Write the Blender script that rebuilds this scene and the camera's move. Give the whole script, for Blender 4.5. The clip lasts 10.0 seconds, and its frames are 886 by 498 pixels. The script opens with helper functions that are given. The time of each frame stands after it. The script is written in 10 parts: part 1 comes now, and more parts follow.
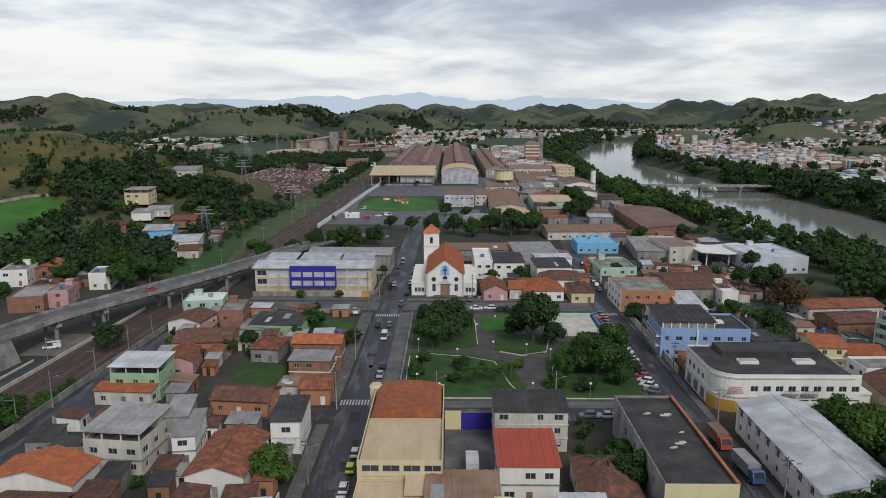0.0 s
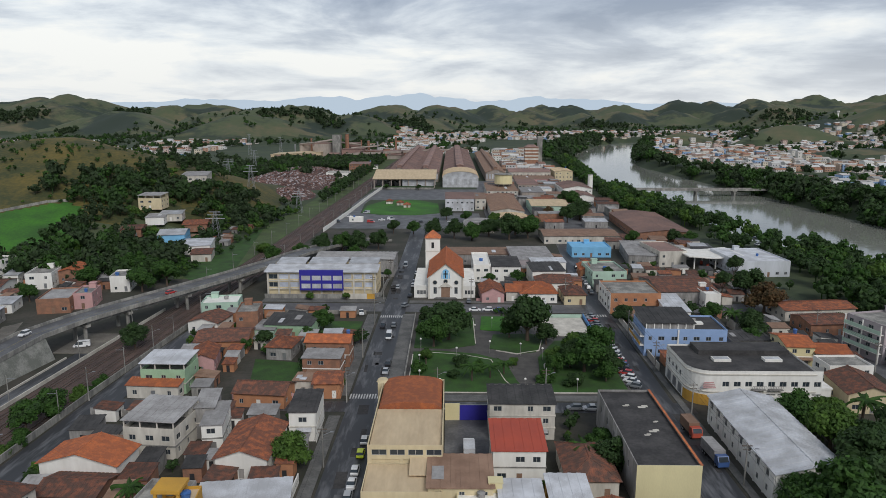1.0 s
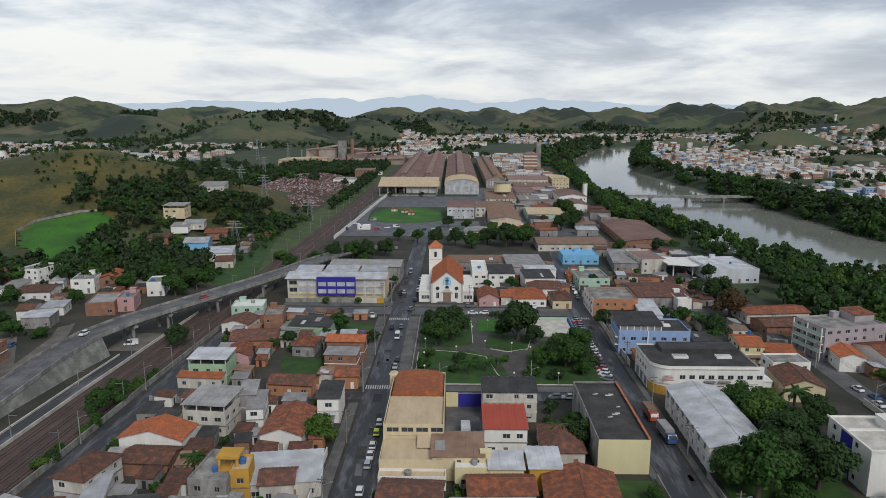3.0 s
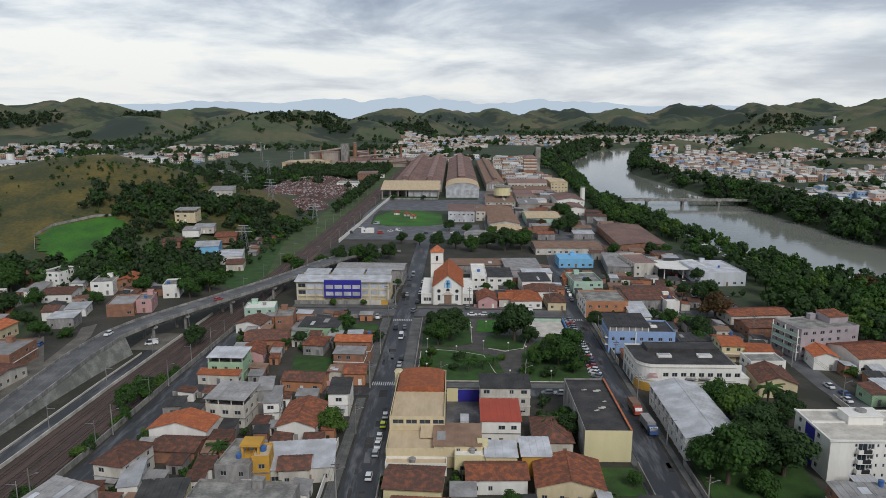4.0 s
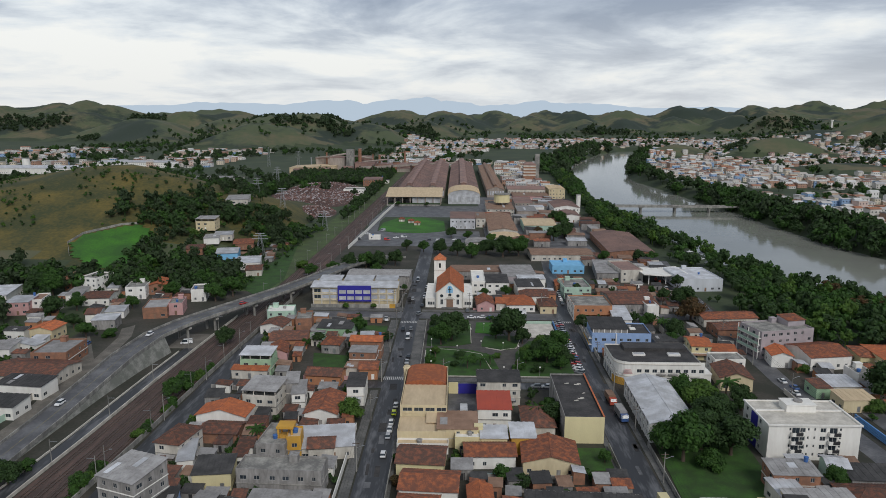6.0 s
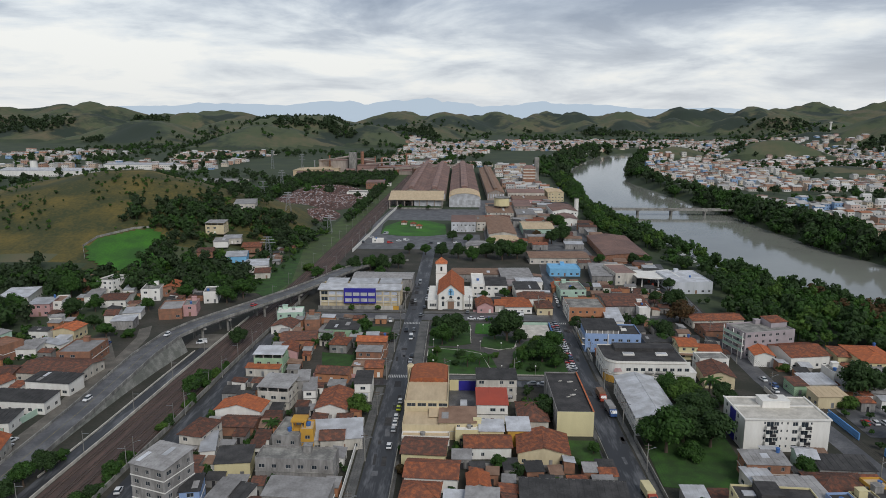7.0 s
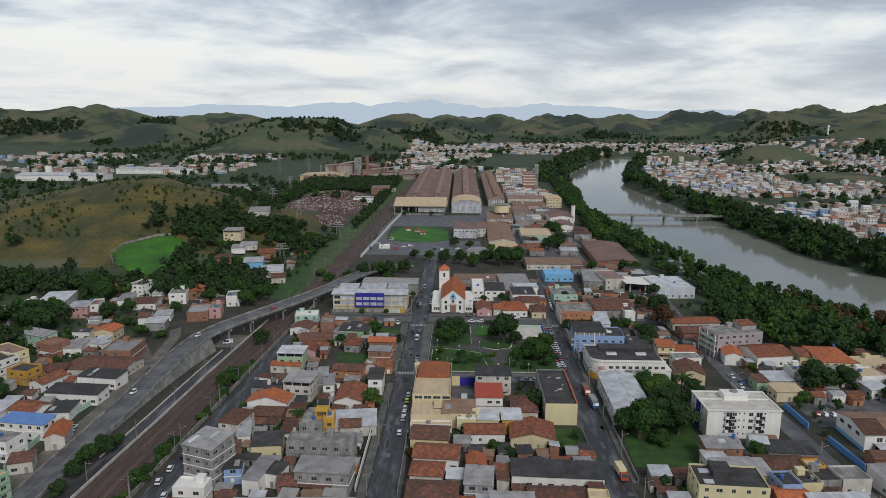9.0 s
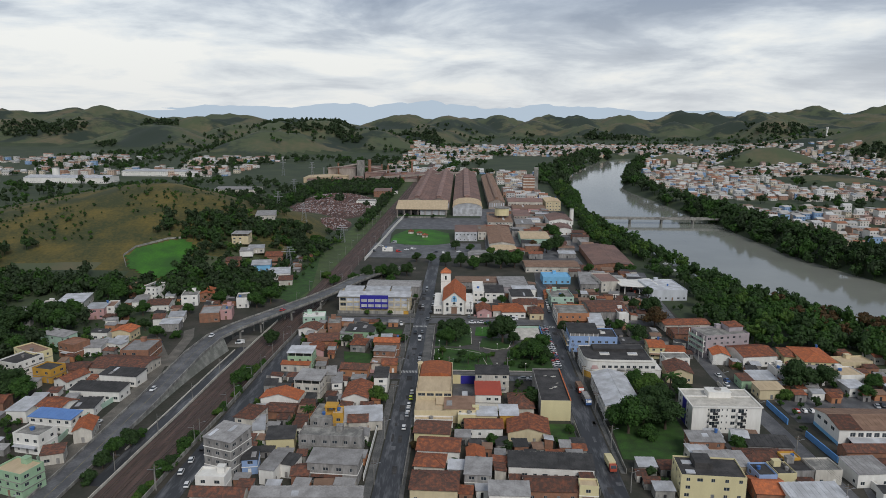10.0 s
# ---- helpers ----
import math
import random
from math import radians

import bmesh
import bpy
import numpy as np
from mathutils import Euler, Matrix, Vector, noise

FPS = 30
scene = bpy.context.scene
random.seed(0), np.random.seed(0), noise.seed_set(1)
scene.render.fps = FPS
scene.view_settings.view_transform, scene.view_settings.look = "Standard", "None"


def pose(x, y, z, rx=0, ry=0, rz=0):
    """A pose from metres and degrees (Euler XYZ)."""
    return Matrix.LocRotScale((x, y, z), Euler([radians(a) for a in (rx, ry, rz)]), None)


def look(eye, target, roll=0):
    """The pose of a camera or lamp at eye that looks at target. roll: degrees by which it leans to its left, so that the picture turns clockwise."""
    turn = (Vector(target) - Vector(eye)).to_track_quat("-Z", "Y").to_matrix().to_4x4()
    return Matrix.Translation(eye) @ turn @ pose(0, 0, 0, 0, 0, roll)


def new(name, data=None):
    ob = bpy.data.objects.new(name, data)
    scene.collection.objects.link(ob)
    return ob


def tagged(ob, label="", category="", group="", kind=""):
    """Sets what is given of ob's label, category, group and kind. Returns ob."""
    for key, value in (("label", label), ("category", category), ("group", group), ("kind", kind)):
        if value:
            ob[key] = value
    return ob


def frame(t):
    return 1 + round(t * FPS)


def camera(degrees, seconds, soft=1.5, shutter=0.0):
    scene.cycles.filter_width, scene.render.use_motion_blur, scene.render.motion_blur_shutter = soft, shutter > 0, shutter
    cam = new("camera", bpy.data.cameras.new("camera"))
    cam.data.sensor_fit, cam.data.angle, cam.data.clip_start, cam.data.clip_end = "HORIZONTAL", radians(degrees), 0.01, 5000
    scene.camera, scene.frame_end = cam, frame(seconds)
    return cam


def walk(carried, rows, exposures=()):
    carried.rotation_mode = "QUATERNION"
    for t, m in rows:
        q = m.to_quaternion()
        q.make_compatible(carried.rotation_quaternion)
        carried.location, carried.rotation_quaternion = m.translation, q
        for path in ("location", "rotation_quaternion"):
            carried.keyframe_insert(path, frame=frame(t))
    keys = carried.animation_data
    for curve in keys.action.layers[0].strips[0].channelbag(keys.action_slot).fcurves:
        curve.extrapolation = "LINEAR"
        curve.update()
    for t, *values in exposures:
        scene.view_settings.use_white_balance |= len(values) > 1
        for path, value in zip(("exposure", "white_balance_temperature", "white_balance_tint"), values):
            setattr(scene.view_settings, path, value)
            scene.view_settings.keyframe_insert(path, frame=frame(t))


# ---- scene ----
cam = camera(65.5, 10.0, 0.65)
PATH = [
    (0.0, pose(0.00, 0.00, 66.50, 78.652, 0.002, 0.601)),
    (1.0, pose(0.32, -15.12, 71.54, 78.651, -0.027, 0.699)),
    (2.0, pose(0.61, -30.34, 76.66, 78.650, -0.057, 0.798)),
    (3.0, pose(0.87, -45.66, 81.86, 78.649, -0.087, 0.897)),
    (4.0, pose(1.11, -61.06, 87.13, 78.648, -0.116, 0.996)),
    (5.0, pose(1.32, -76.57, 92.47, 78.647, -0.146, 1.095)),
    (6.0, pose(1.51, -92.17, 97.89, 78.646, -0.176, 1.194)),
    (7.0, pose(1.67, -107.86, 103.38, 78.645, -0.206, 1.293)),
    (8.0, pose(1.80, -123.65, 108.95, 78.644, -0.235, 1.392)),
    (9.0, pose(1.91, -139.53, 114.59, 78.643, -0.265, 1.490)),
    (10.0, pose(1.99, -155.51, 120.31, 78.643, -0.295, 1.589)),
]
walk(cam, PATH, exposures=[(0.0, 0.0, 6230, 9), (10.0, -0.1, 6230, 9)])

# ---------------------------------------------------------------- sky and sun
SUN_ELEVATION, SUN_TURN = 42, 155


def make_sky():
    world = bpy.data.worlds.new("overcast_sky")
    scene.world = world
    world.use_nodes = True
    nt = world.node_tree
    nt.nodes.clear()
    out = nt.nodes.new("ShaderNodeOutputWorld")
    sky = nt.nodes.new("ShaderNodeTexSky")
    sky.sky_type, sky.sun_disc = "NISHITA", False
    sky.sun_elevation, sky.sun_rotation = radians(SUN_ELEVATION), radians(SUN_TURN)
    sky.air_density, sky.dust_density = 1.2, 2.0
    back_sky = nt.nodes.new("ShaderNodeBackground")
    back_sky.inputs[1].default_value = 0.10
    nt.links.new(sky.outputs[0], back_sky.inputs[0])
    # cloud deck: the direction is laid onto a flat layer high above
    tc = nt.nodes.new("ShaderNodeTexCoord")
    sep = nt.nodes.new("ShaderNodeSeparateXYZ")
    nt.links.new(tc.outputs["Generated"], sep.inputs[0])
    up = nt.nodes.new("ShaderNodeMath")
    up.operation = "ADD"
    up.inputs[1].default_value = 0.17
    nt.links.new(sep.outputs[2], up.inputs[0])
    high = nt.nodes.new("ShaderNodeMath")
    high.operation = "MAXIMUM"
    high.inputs[1].default_value = 0.08
    nt.links.new(up.outputs[0], high.inputs[0])
    flat = []
    for k in (0, 1):
        d = nt.nodes.new("ShaderNodeMath")
        d.operation = "DIVIDE"
        nt.links.new(sep.outputs[k], d.inputs[0])
        nt.links.new(high.outputs[0], d.inputs[1])
        flat.append(d)
    com = nt.nodes.new("ShaderNodeCombineXYZ")
    nt.links.new(flat[0].outputs[0], com.inputs[0])
    nt.links.new(flat[1].outputs[0], com.inputs[1])
    big = nt.nodes.new("ShaderNodeTexNoise")
    big.inputs["Scale"].default_value, big.inputs["Detail"].default_value = 0.95, 9.0
    big.inputs["Roughness"].default_value, big.inputs["Distortion"].default_value = 0.58, 0.3
    nt.links.new(com.outputs[0], big.inputs["Vector"])
    ramp = nt.nodes.new("ShaderNodeValToRGB")
    el = ramp.color_ramp.elements
    el[0].position, el[0].color = 0.32, (0.34, 0.39, 0.48, 1)
    el[1].position, el[1].color = 0.60, (1.10, 1.07, 1.00, 1)
    mid = el.new(0.42)
    mid.color = (0.52, 0.57, 0.65, 1)
    mid = el.new(0.52)
    mid.color = (0.86, 0.89, 0.91, 1)
    # the deck closes overhead and thins over the hills, most towards the west
    lift = nt.nodes.new("ShaderNodeMapRange")
    lift.inputs["From Min"].default_value, lift.inputs["From Max"].default_value = 0.06, 0.16
    lift.inputs["To Min"].default_value, lift.inputs["To Max"].default_value = 0.03, -0.14
    nt.links.new(sep.outputs[2], lift.inputs["Value"])
    west = nt.nodes.new("ShaderNodeMath")
    west.operation = "MULTIPLY_ADD"
    west.inputs[1].default_value = -0.11
    nt.links.new(sep.outputs[0], west.inputs[0])
    nt.links.new(lift.outputs[0], west.inputs[2])
    both = nt.nodes.new("ShaderNodeMath")
    both.operation = "ADD"
    nt.links.new(big.outputs["Fac"], both.inputs[0])
    nt.links.new(west.outputs[0], both.inputs[1])
    nt.links.new(both.outputs[0], ramp.inputs[0])
    # brighter towards the horizon
    low = nt.nodes.new("ShaderNodeMapRange")
    low.inputs["From Min"].default_value, low.inputs["From Max"].default_value = 0.0, 0.15
    low.inputs["To Min"].default_value, low.inputs["To Max"].default_value = 0.62, 0.0
    nt.links.new(sep.outputs[2], low.inputs["Value"])
    mix = nt.nodes.new("ShaderNodeMixRGB")
    mix.inputs[2].default_value = (0.90, 0.89, 0.86, 1)
    nt.links.new(low.outputs[0], mix.inputs[0])
    nt.links.new(ramp.outputs[0], mix.inputs[1])
    # thicker, greyer cloud overhead
    thick = nt.nodes.new("ShaderNodeMapRange")
    thick.inputs["From Min"].default_value, thick.inputs["From Max"].default_value = 0.16, 0.6
    thick.inputs["To Min"].default_value, thick.inputs["To Max"].default_value = 1.0, 0.62
    nt.links.new(sep.outputs[2], thick.inputs["Value"])
    dim = nt.nodes.new("ShaderNodeMixRGB")
    dim.blend_type = "MULTIPLY"
    dim.inputs[0].default_value = 1.0
    nt.links.new(mix.outputs[0], dim.inputs[1])
    nt.links.new(thick.outputs[0], dim.inputs[2])
    mix = dim
    back_cloud = nt.nodes.new("ShaderNodeBackground")
    back_cloud.inputs[1].default_value = 0.95
    nt.links.new(mix.outputs[0], back_cloud.inputs[0])
    ms = nt.nodes.new("ShaderNodeMixShader")
    ms.inputs[0].default_value = 0.93
    nt.links.new(back_sky.outputs[0], ms.inputs[1])
    nt.links.new(back_cloud.outputs[0], ms.inputs[2])
    nt.links.new(ms.outputs[0], out.inputs[0])


make_sky()
sun = new("sun", bpy.data.lights.new("sun", "SUN"))
sun.data.energy, sun.data.angle, sun.data.color = 2.0, radians(26), (1.0, 0.955, 0.90)
sun.matrix_world = look((0, 0, 210), (-98, 211, 0))

# ---------------------------------------------------------------- materials
def material(name, base, second=None, rough=0.85, scale=0.35, fine=6.0, amount=0.5, bump=0.0, metal=0.0, per="", spread=0.12, streak=None):
    """A worn surface: two tones mixed by coarse and fine noise, bump from the fine one; per: 'object' or 'island' varies its tone."""
    m = bpy.data.materials.new(name)
    m.use_nodes = True
    nt = m.node_tree
    bsdf = nt.nodes["Principled BSDF"]
    bsdf.inputs["Roughness"].default_value, bsdf.inputs["Metallic"].default_value = rough, metal
    second = second or tuple(c * 0.62 for c in base)
    geo = nt.nodes.new("ShaderNodeNewGeometry")
    where = geo.outputs["Position"]
    if streak:
        mp = nt.nodes.new("ShaderNodeMapping")
        mp.inputs["Scale"].default_value = streak
        nt.links.new(where, mp.inputs[0])
        where = mp.outputs[0]
    n1 = nt.nodes.new("ShaderNodeTexNoise")
    n1.inputs["Scale"].default_value, n1.inputs["Detail"].default_value = scale, 5
    n2 = nt.nodes.new("ShaderNodeTexNoise")
    n2.inputs["Scale"].default_value, n2.inputs["Detail"].default_value = fine, 3
    for n in (n1, n2):
        nt.links.new(where, n.inputs["Vector"])
    add = nt.nodes.new("ShaderNodeMath")
    add.operation = "MULTIPLY_ADD"
    add.inputs[1].default_value = 0.45
    nt.links.new(n2.outputs["Fac"], add.inputs[0])
    nt.links.new(n1.outputs["Fac"], add.inputs[2])
    mr = nt.nodes.new("ShaderNodeMapRange")
    mr.inputs["From Min"].default_value, mr.inputs["From Max"].default_value = 0.5, 0.95
    mr.inputs["To Min"].default_value, mr.inputs["To Max"].default_value = 0.0, amount * 1.6
    nt.links.new(add.outputs[0], mr.inputs["Value"])
    mix = nt.nodes.new("ShaderNodeMixRGB")
    mix.inputs[1].default_value, mix.inputs[2].default_value = (*base, 1), (*second, 1)
    nt.links.new(mr.outputs[0], mix.inputs[0])
    colour = mix.outputs[0]
    if per:
        if per == "island":
            source = geo.outputs["Random Per Island"]
        else:
            source = nt.nodes.new("ShaderNodeObjectInfo").outputs["Random"]
        hsv = nt.nodes.new("ShaderNodeHueSaturation")
        r2 = nt.nodes.new("ShaderNodeMapRange")
        r2.inputs["To Min"].default_value, r2.inputs["To Max"].default_value = 1 - spread * 2, 1 + spread * 2
        nt.links.new(source, r2.inputs["Value"])
        nt.links.new(r2.outputs[0], hsv.inputs["Value"])
        nt.links.new(colour, hsv.inputs["Color"])
        colour = hsv.outputs[0]
    nt.links.new(colour, bsdf.inputs["Base Color"])
    if bump:
        b = nt.nodes.new("ShaderNodeBump")
        b.inputs["Strength"].default_value, b.inputs["Distance"].default_value = bump, 0.08
        nt.links.new(n2.outputs["Fac"], b.inputs["Height"])
        nt.links.new(b.outputs[0], bsdf.inputs["Normal"])
    return m


def palette(name, colours, rough=0.9, scale=0.4, amount=0.35):
    """Many things in one mesh: each island takes one of the colours."""
    m = material(name, (0.5, 0.5, 0.5), rough=rough, scale=scale, amount=amount)
    nt = m.node_tree
    bsdf = nt.nodes["Principled BSDF"]
    geo = nt.nodes.new("ShaderNodeNewGeometry")
    ramp = nt.nodes.new("ShaderNodeValToRGB")
    ramp.color_ramp.interpolation = "CONSTANT"
    el = ramp.color_ramp.elements
    while len(el) < len(colours):
        el.new(1.0)
    for k, c in enumerate(colours):
        el[k].position, el[k].color = k / len(colours), (*c, 1)
    nt.links.new(geo.outputs["Random Per Island"], ramp.inputs[0])
    old = bsdf.inputs["Base Color"].links[0].from_socket
    mul = nt.nodes.new("ShaderNodeMixRGB")
    mul.blend_type = "MULTIPLY"
    mul.inputs[0].default_value = 1.0
    bright = nt.nodes.new("ShaderNodeBrightContrast")
    bright.inputs["Bright"].default_value = 0.45
    nt.links.new(old, bright.inputs[0])
    nt.links.new(ramp.outputs[0], mul.inputs[1])
    nt.links.new(bright.outputs[0], mul.inputs[2])
    nt.links.new(mul.outputs[0], bsdf.inputs["Base Color"])
    return m


def tile_roof(name, base, second):
    """Clay tiles: rows along the slope as relief, blotches of age."""
    m = material(name, base, second, rough=0.9, scale=0.75, fine=5.0, amount=0.95, bump=0.6, per="object", spread=0.12)
    return m


M = {}
# streaks down the street: wet sheen put into the colour, with patchy wear
M["asphalt"] = material("asphalt", (0.150, 0.152, 0.160), (0.040, 0.041, 0.045), rough=0.5, scale=0.32, fine=1.6, amount=1.25, bump=0.1, streak=(1, 0.16, 1))
M["asphalt_light"] = material("worn_asphalt", (0.175, 0.175, 0.180), (0.085, 0.085, 0.090), rough=0.6, scale=0.16, fine=1.5, amount=0.9)
M["paving"] = material("concrete_paving", (0.165, 0.16, 0.152), (0.085, 0.085, 0.082), scale=0.25, fine=2.0, amount=0.7)
M["concrete"] = material("weathered_concrete", (0.37, 0.355, 0.32), (0.16, 0.155, 0.145), scale=0.3, fine=1.6, amount=0.8, streak=(1, 1, 0.35))
M["dust"] = material("dusty_paving", (0.21, 0.19, 0.16), (0.115, 0.105, 0.09), scale=0.18, fine=1.6, amount=0.9)
M["ramp_stone"] = material("mortared_ramp_stone", (0.30, 0.295, 0.27), (0.15, 0.155, 0.135), scale=0.35, fine=2.6, amount=0.9, bump=0.7)
M["yellow_line"] = material("worn_yellow_line", (0.36, 0.30, 0.12), (0.18, 0.165, 0.11), scale=0.6, fine=4, amount=0.9)
M["dirt"] = material("bare_earth", (0.074, 0.064, 0.052), (0.034, 0.035, 0.024), scale=0.08, fine=0.9, amount=0.9, bump=0.2)
M["grass"] = material("lawn_grass", (0.040, 0.108, 0.014), (0.026, 0.056, 0.012), scale=0.2, fine=3, amount=0.8, bump=0.3)
M["path"] = material("worn_park_path", (0.108, 0.10, 0.092), (0.065, 0.061, 0.057), scale=0.3, fine=2.2, amount=0.8)
M["verge"] = material("rough_verge_grass", (0.085, 0.135, 0.035), (0.052, 0.070, 0.026), scale=0.09, fine=0.9, amount=0.9, bump=0.4)
M["bright_grass"] = material("bright_meadow_grass", (0.052, 0.185, 0.010), (0.030, 0.095, 0.012), scale=0.06, fine=0.8, amount=0.8, bump=0.3)
M["ballast"] = material("rail_ballast", (0.135, 0.084, 0.068), (0.066, 0.044, 0.038), scale=0.4, fine=5, amount=0.9, bump=0.4, streak=(1, 0.12, 1))
M["sleeper"] = material("grimy_sleepers", (0.10, 0.08, 0.07), (0.06, 0.05, 0.045), fine=3)
M["blind"] = material("pale_window_blind", (0.50, 0.53, 0.60), (0.38, 0.40, 0.46), rough=0.5, scale=0.8, amount=0.6, per="object", spread=0.12)
M["rail"] = material("rusty_rail_steel", (0.20, 0.15, 0.12), (0.10, 0.07, 0.06), rough=0.5, metal=0.6)
M["white"] = material("white_paint", (0.84, 0.82, 0.77), (0.56, 0.53, 0.48), scale=0.3, fine=1.3, amount=0.32, streak=(1, 1, 0.3))
M["offwhite"] = material("off_white_render", (0.66, 0.62, 0.55), (0.40, 0.37, 0.32), scale=0.3, fine=1.3, amount=0.6, streak=(1, 1, 0.3))
M["cream"] = material("cream_paint", (0.66, 0.56, 0.36), (0.50, 0.41, 0.26), scale=0.3, fine=1.2, amount=0.45, streak=(1, 1, 0.3))
M["tan"] = material("tan_roof_sheet", (0.62, 0.49, 0.32), (0.48, 0.37, 0.24), scale=0.4, fine=1.5, amount=0.6, streak=(1, 0.3, 1))
M["yellow"] = material("yellow_paint", (0.60, 0.33, 0.045), (0.42, 0.24, 0.05), scale=0.3, amount=0.5)
M["pale_yellow"] = material("pale_yellow_paint", (0.70, 0.62, 0.36), (0.55, 0.48, 0.28), scale=0.3, amount=0.4, streak=(1, 1, 0.3))
M["orange_wall"] = material("orange_render", (0.50, 0.23, 0.11), (0.34, 0.16, 0.09), scale=0.4, amount=0.6)
M["brick"] = material("bare_brick_wall", (0.36, 0.17, 0.10), (0.22, 0.12, 0.08), scale=0.6, fine=5, amount=0.8, bump=0.4)
M["pink"] = material("pink_paint", (0.58, 0.34, 0.33), (0.42, 0.25, 0.24), scale=0.4, amount=0.5)
M["green_wall"] = material("pale_green_paint", (0.36, 0.52, 0.34), (0.25, 0.37, 0.24), scale=0.4, amount=0.5)
M["mint"] = material("mint_paint", (0.46, 0.62, 0.50), (0.33, 0.44, 0.36), scale=0.4, amount=0.5)
M["blue_wall"] = material("light_blue_paint", (0.30, 0.42, 0.66), (0.22, 0.32, 0.52), scale=0.4, amount=0.4)
M["sky_blue"] = material("sky_blue_paint", (0.22, 0.50, 0.75), (0.16, 0.37, 0.58), scale=0.4, amount=0.4)
M["street_blue"] = material("mid_blue_paint", (0.12, 0.30, 0.62), (0.10, 0.24, 0.48), scale=0.4, amount=0.4)
M["deep_blue"] = material("deep_blue_cladding", (0.035, 0.03, 0.32), (0.025, 0.02, 0.22), rough=0.5, scale=0.3, amount=0.4)
M["grey_wall"] = material("grey_render", (0.36, 0.345, 0.33), (0.20, 0.19, 0.18), scale=0.35, fine=1.4, amount=0.8, streak=(1, 1, 0.3))
M["mauve"] = material("mauve_grey_render", (0.42, 0.37, 0.39), (0.30, 0.27, 0.28), scale=0.3, amount=0.6)
M["tile"] = tile_roof("clay_tiles", (0.40, 0.125, 0.05), (0.16, 0.066, 0.042))
M["tile_bright"] = tile_roof("fresh_clay_tiles", (0.56, 0.165, 0.055), (0.34, 0.11, 0.05))
M["tile_old"] = tile_roof("aged_clay_tiles", (0.24, 0.088, 0.05), (0.09, 0.052, 0.04))
M["red_sheet"] = material("red_painted_sheet", (0.48, 0.085, 0.045), (0.36, 0.07, 0.045), rough=0.6, scale=0.3, amount=0.5, per="object", spread=0.05)
M["brown_sheet"] = material("rusty_brown_sheet", (0.30, 0.19, 0.13), (0.20, 0.12, 0.08), rough=0.7, amount=0.7, per="object", spread=0.06)
M["grey_sheet"] = material("fibre_cement_sheet", (0.36, 0.35, 0.345), (0.22, 0.21, 0.205), scale=0.3, fine=1.6, amount=0.7, per="object", spread=0.10)
M["light_sheet"] = material("light_metal_sheet", (0.60, 0.61, 0.64), (0.38, 0.38, 0.39), rough=0.5, scale=0.25, amount=0.8, per="object", spread=0.10)
M["dark_sheet"] = material("blackened_sheet", (0.07, 0.067, 0.066), (0.035, 0.034, 0.034), scale=0.3, fine=1.8, amount=0.8, per="object", spread=0.1)
M["bitumen"] = material("bitumen_roof", (0.078, 0.073, 0.071), (0.034, 0.032, 0.032), scale=0.25, fine=1.5, amount=0.8)
M["blue_sheet"] = material("blue_painted_sheet", (0.14, 0.27, 0.58), (0.10, 0.20, 0.44), rough=0.5, amount=0.4, per="object", spread=0.06)
M["pale_clad"] = material("pale_ribbed_cladding", (0.62, 0.64, 0.68), (0.46, 0.48, 0.50), rough=0.5, scale=0.3, fine=2.0, amount=0.5, streak=(1, 1, 0.15))
M["mill_roof"] = material("rusted_mill_sheet", (0.30, 0.185, 0.15), (0.19, 0.125, 0.11), scale=0.06, fine=0.6, amount=0.8, per="object", spread=0.1)
M["mill_wall"] = material("dusty_mill_cladding", (0.42, 0.36, 0.31), (0.26, 0.22, 0.19), scale=0.12, fine=0.8, amount=0.8, streak=(1, 1, 0.2))
M["dark"] = material("dark_interior", (0.03, 0.03, 0.032), (0.02, 0.02, 0.022))
M["frame"] = material("painted_window_frame", (0.45, 0.44, 0.42), (0.30, 0.29, 0.28), rough=0.6)
M["metal"] = material("galvanised_steel", (0.42, 0.43, 0.44), (0.32, 0.32, 0.33), rough=0.45, metal=0.7)
M["tank"] = material("blue_plastic", (0.06, 0.16, 0.42), (0.05, 0.12, 0.32), rough=0.4)
M["trunk"] = material("tree_bark", (0.12, 0.085, 0.06), (0.06, 0.045, 0.035), fine=4, bump=0.4)
M["paint_white"] = material("road_paint", (0.62, 0.62, 0.60), (0.35, 0.35, 0.34), scale=0.8, fine=4, amount=0.8)
M["rubber"] = material("tyre_rubber", (0.02, 0.02, 0.02))
M["scrap"] = palette("mixed_scrap_metal", [(0.15, 0.085, 0.075), (0.22, 0.13, 0.11), (0.34, 0.29, 0.28), (0.10, 0.06, 0.055), (0.20, 0.115, 0.10), (0.42, 0.39, 0.40), (0.12, 0.07, 0.06)])


def glass():
    m = bpy.data.materials.new("window_glass")
    m.use_nodes = True
    b = m.node_tree.nodes["Principled BSDF"]
    b.inputs["Base Color"].default_value = (0.035, 0.045, 0.055, 1)
    b.inputs["Roughness"].default_value = 0.08
    b.inputs["Specular IOR Level"].default_value = 0.6
    return m


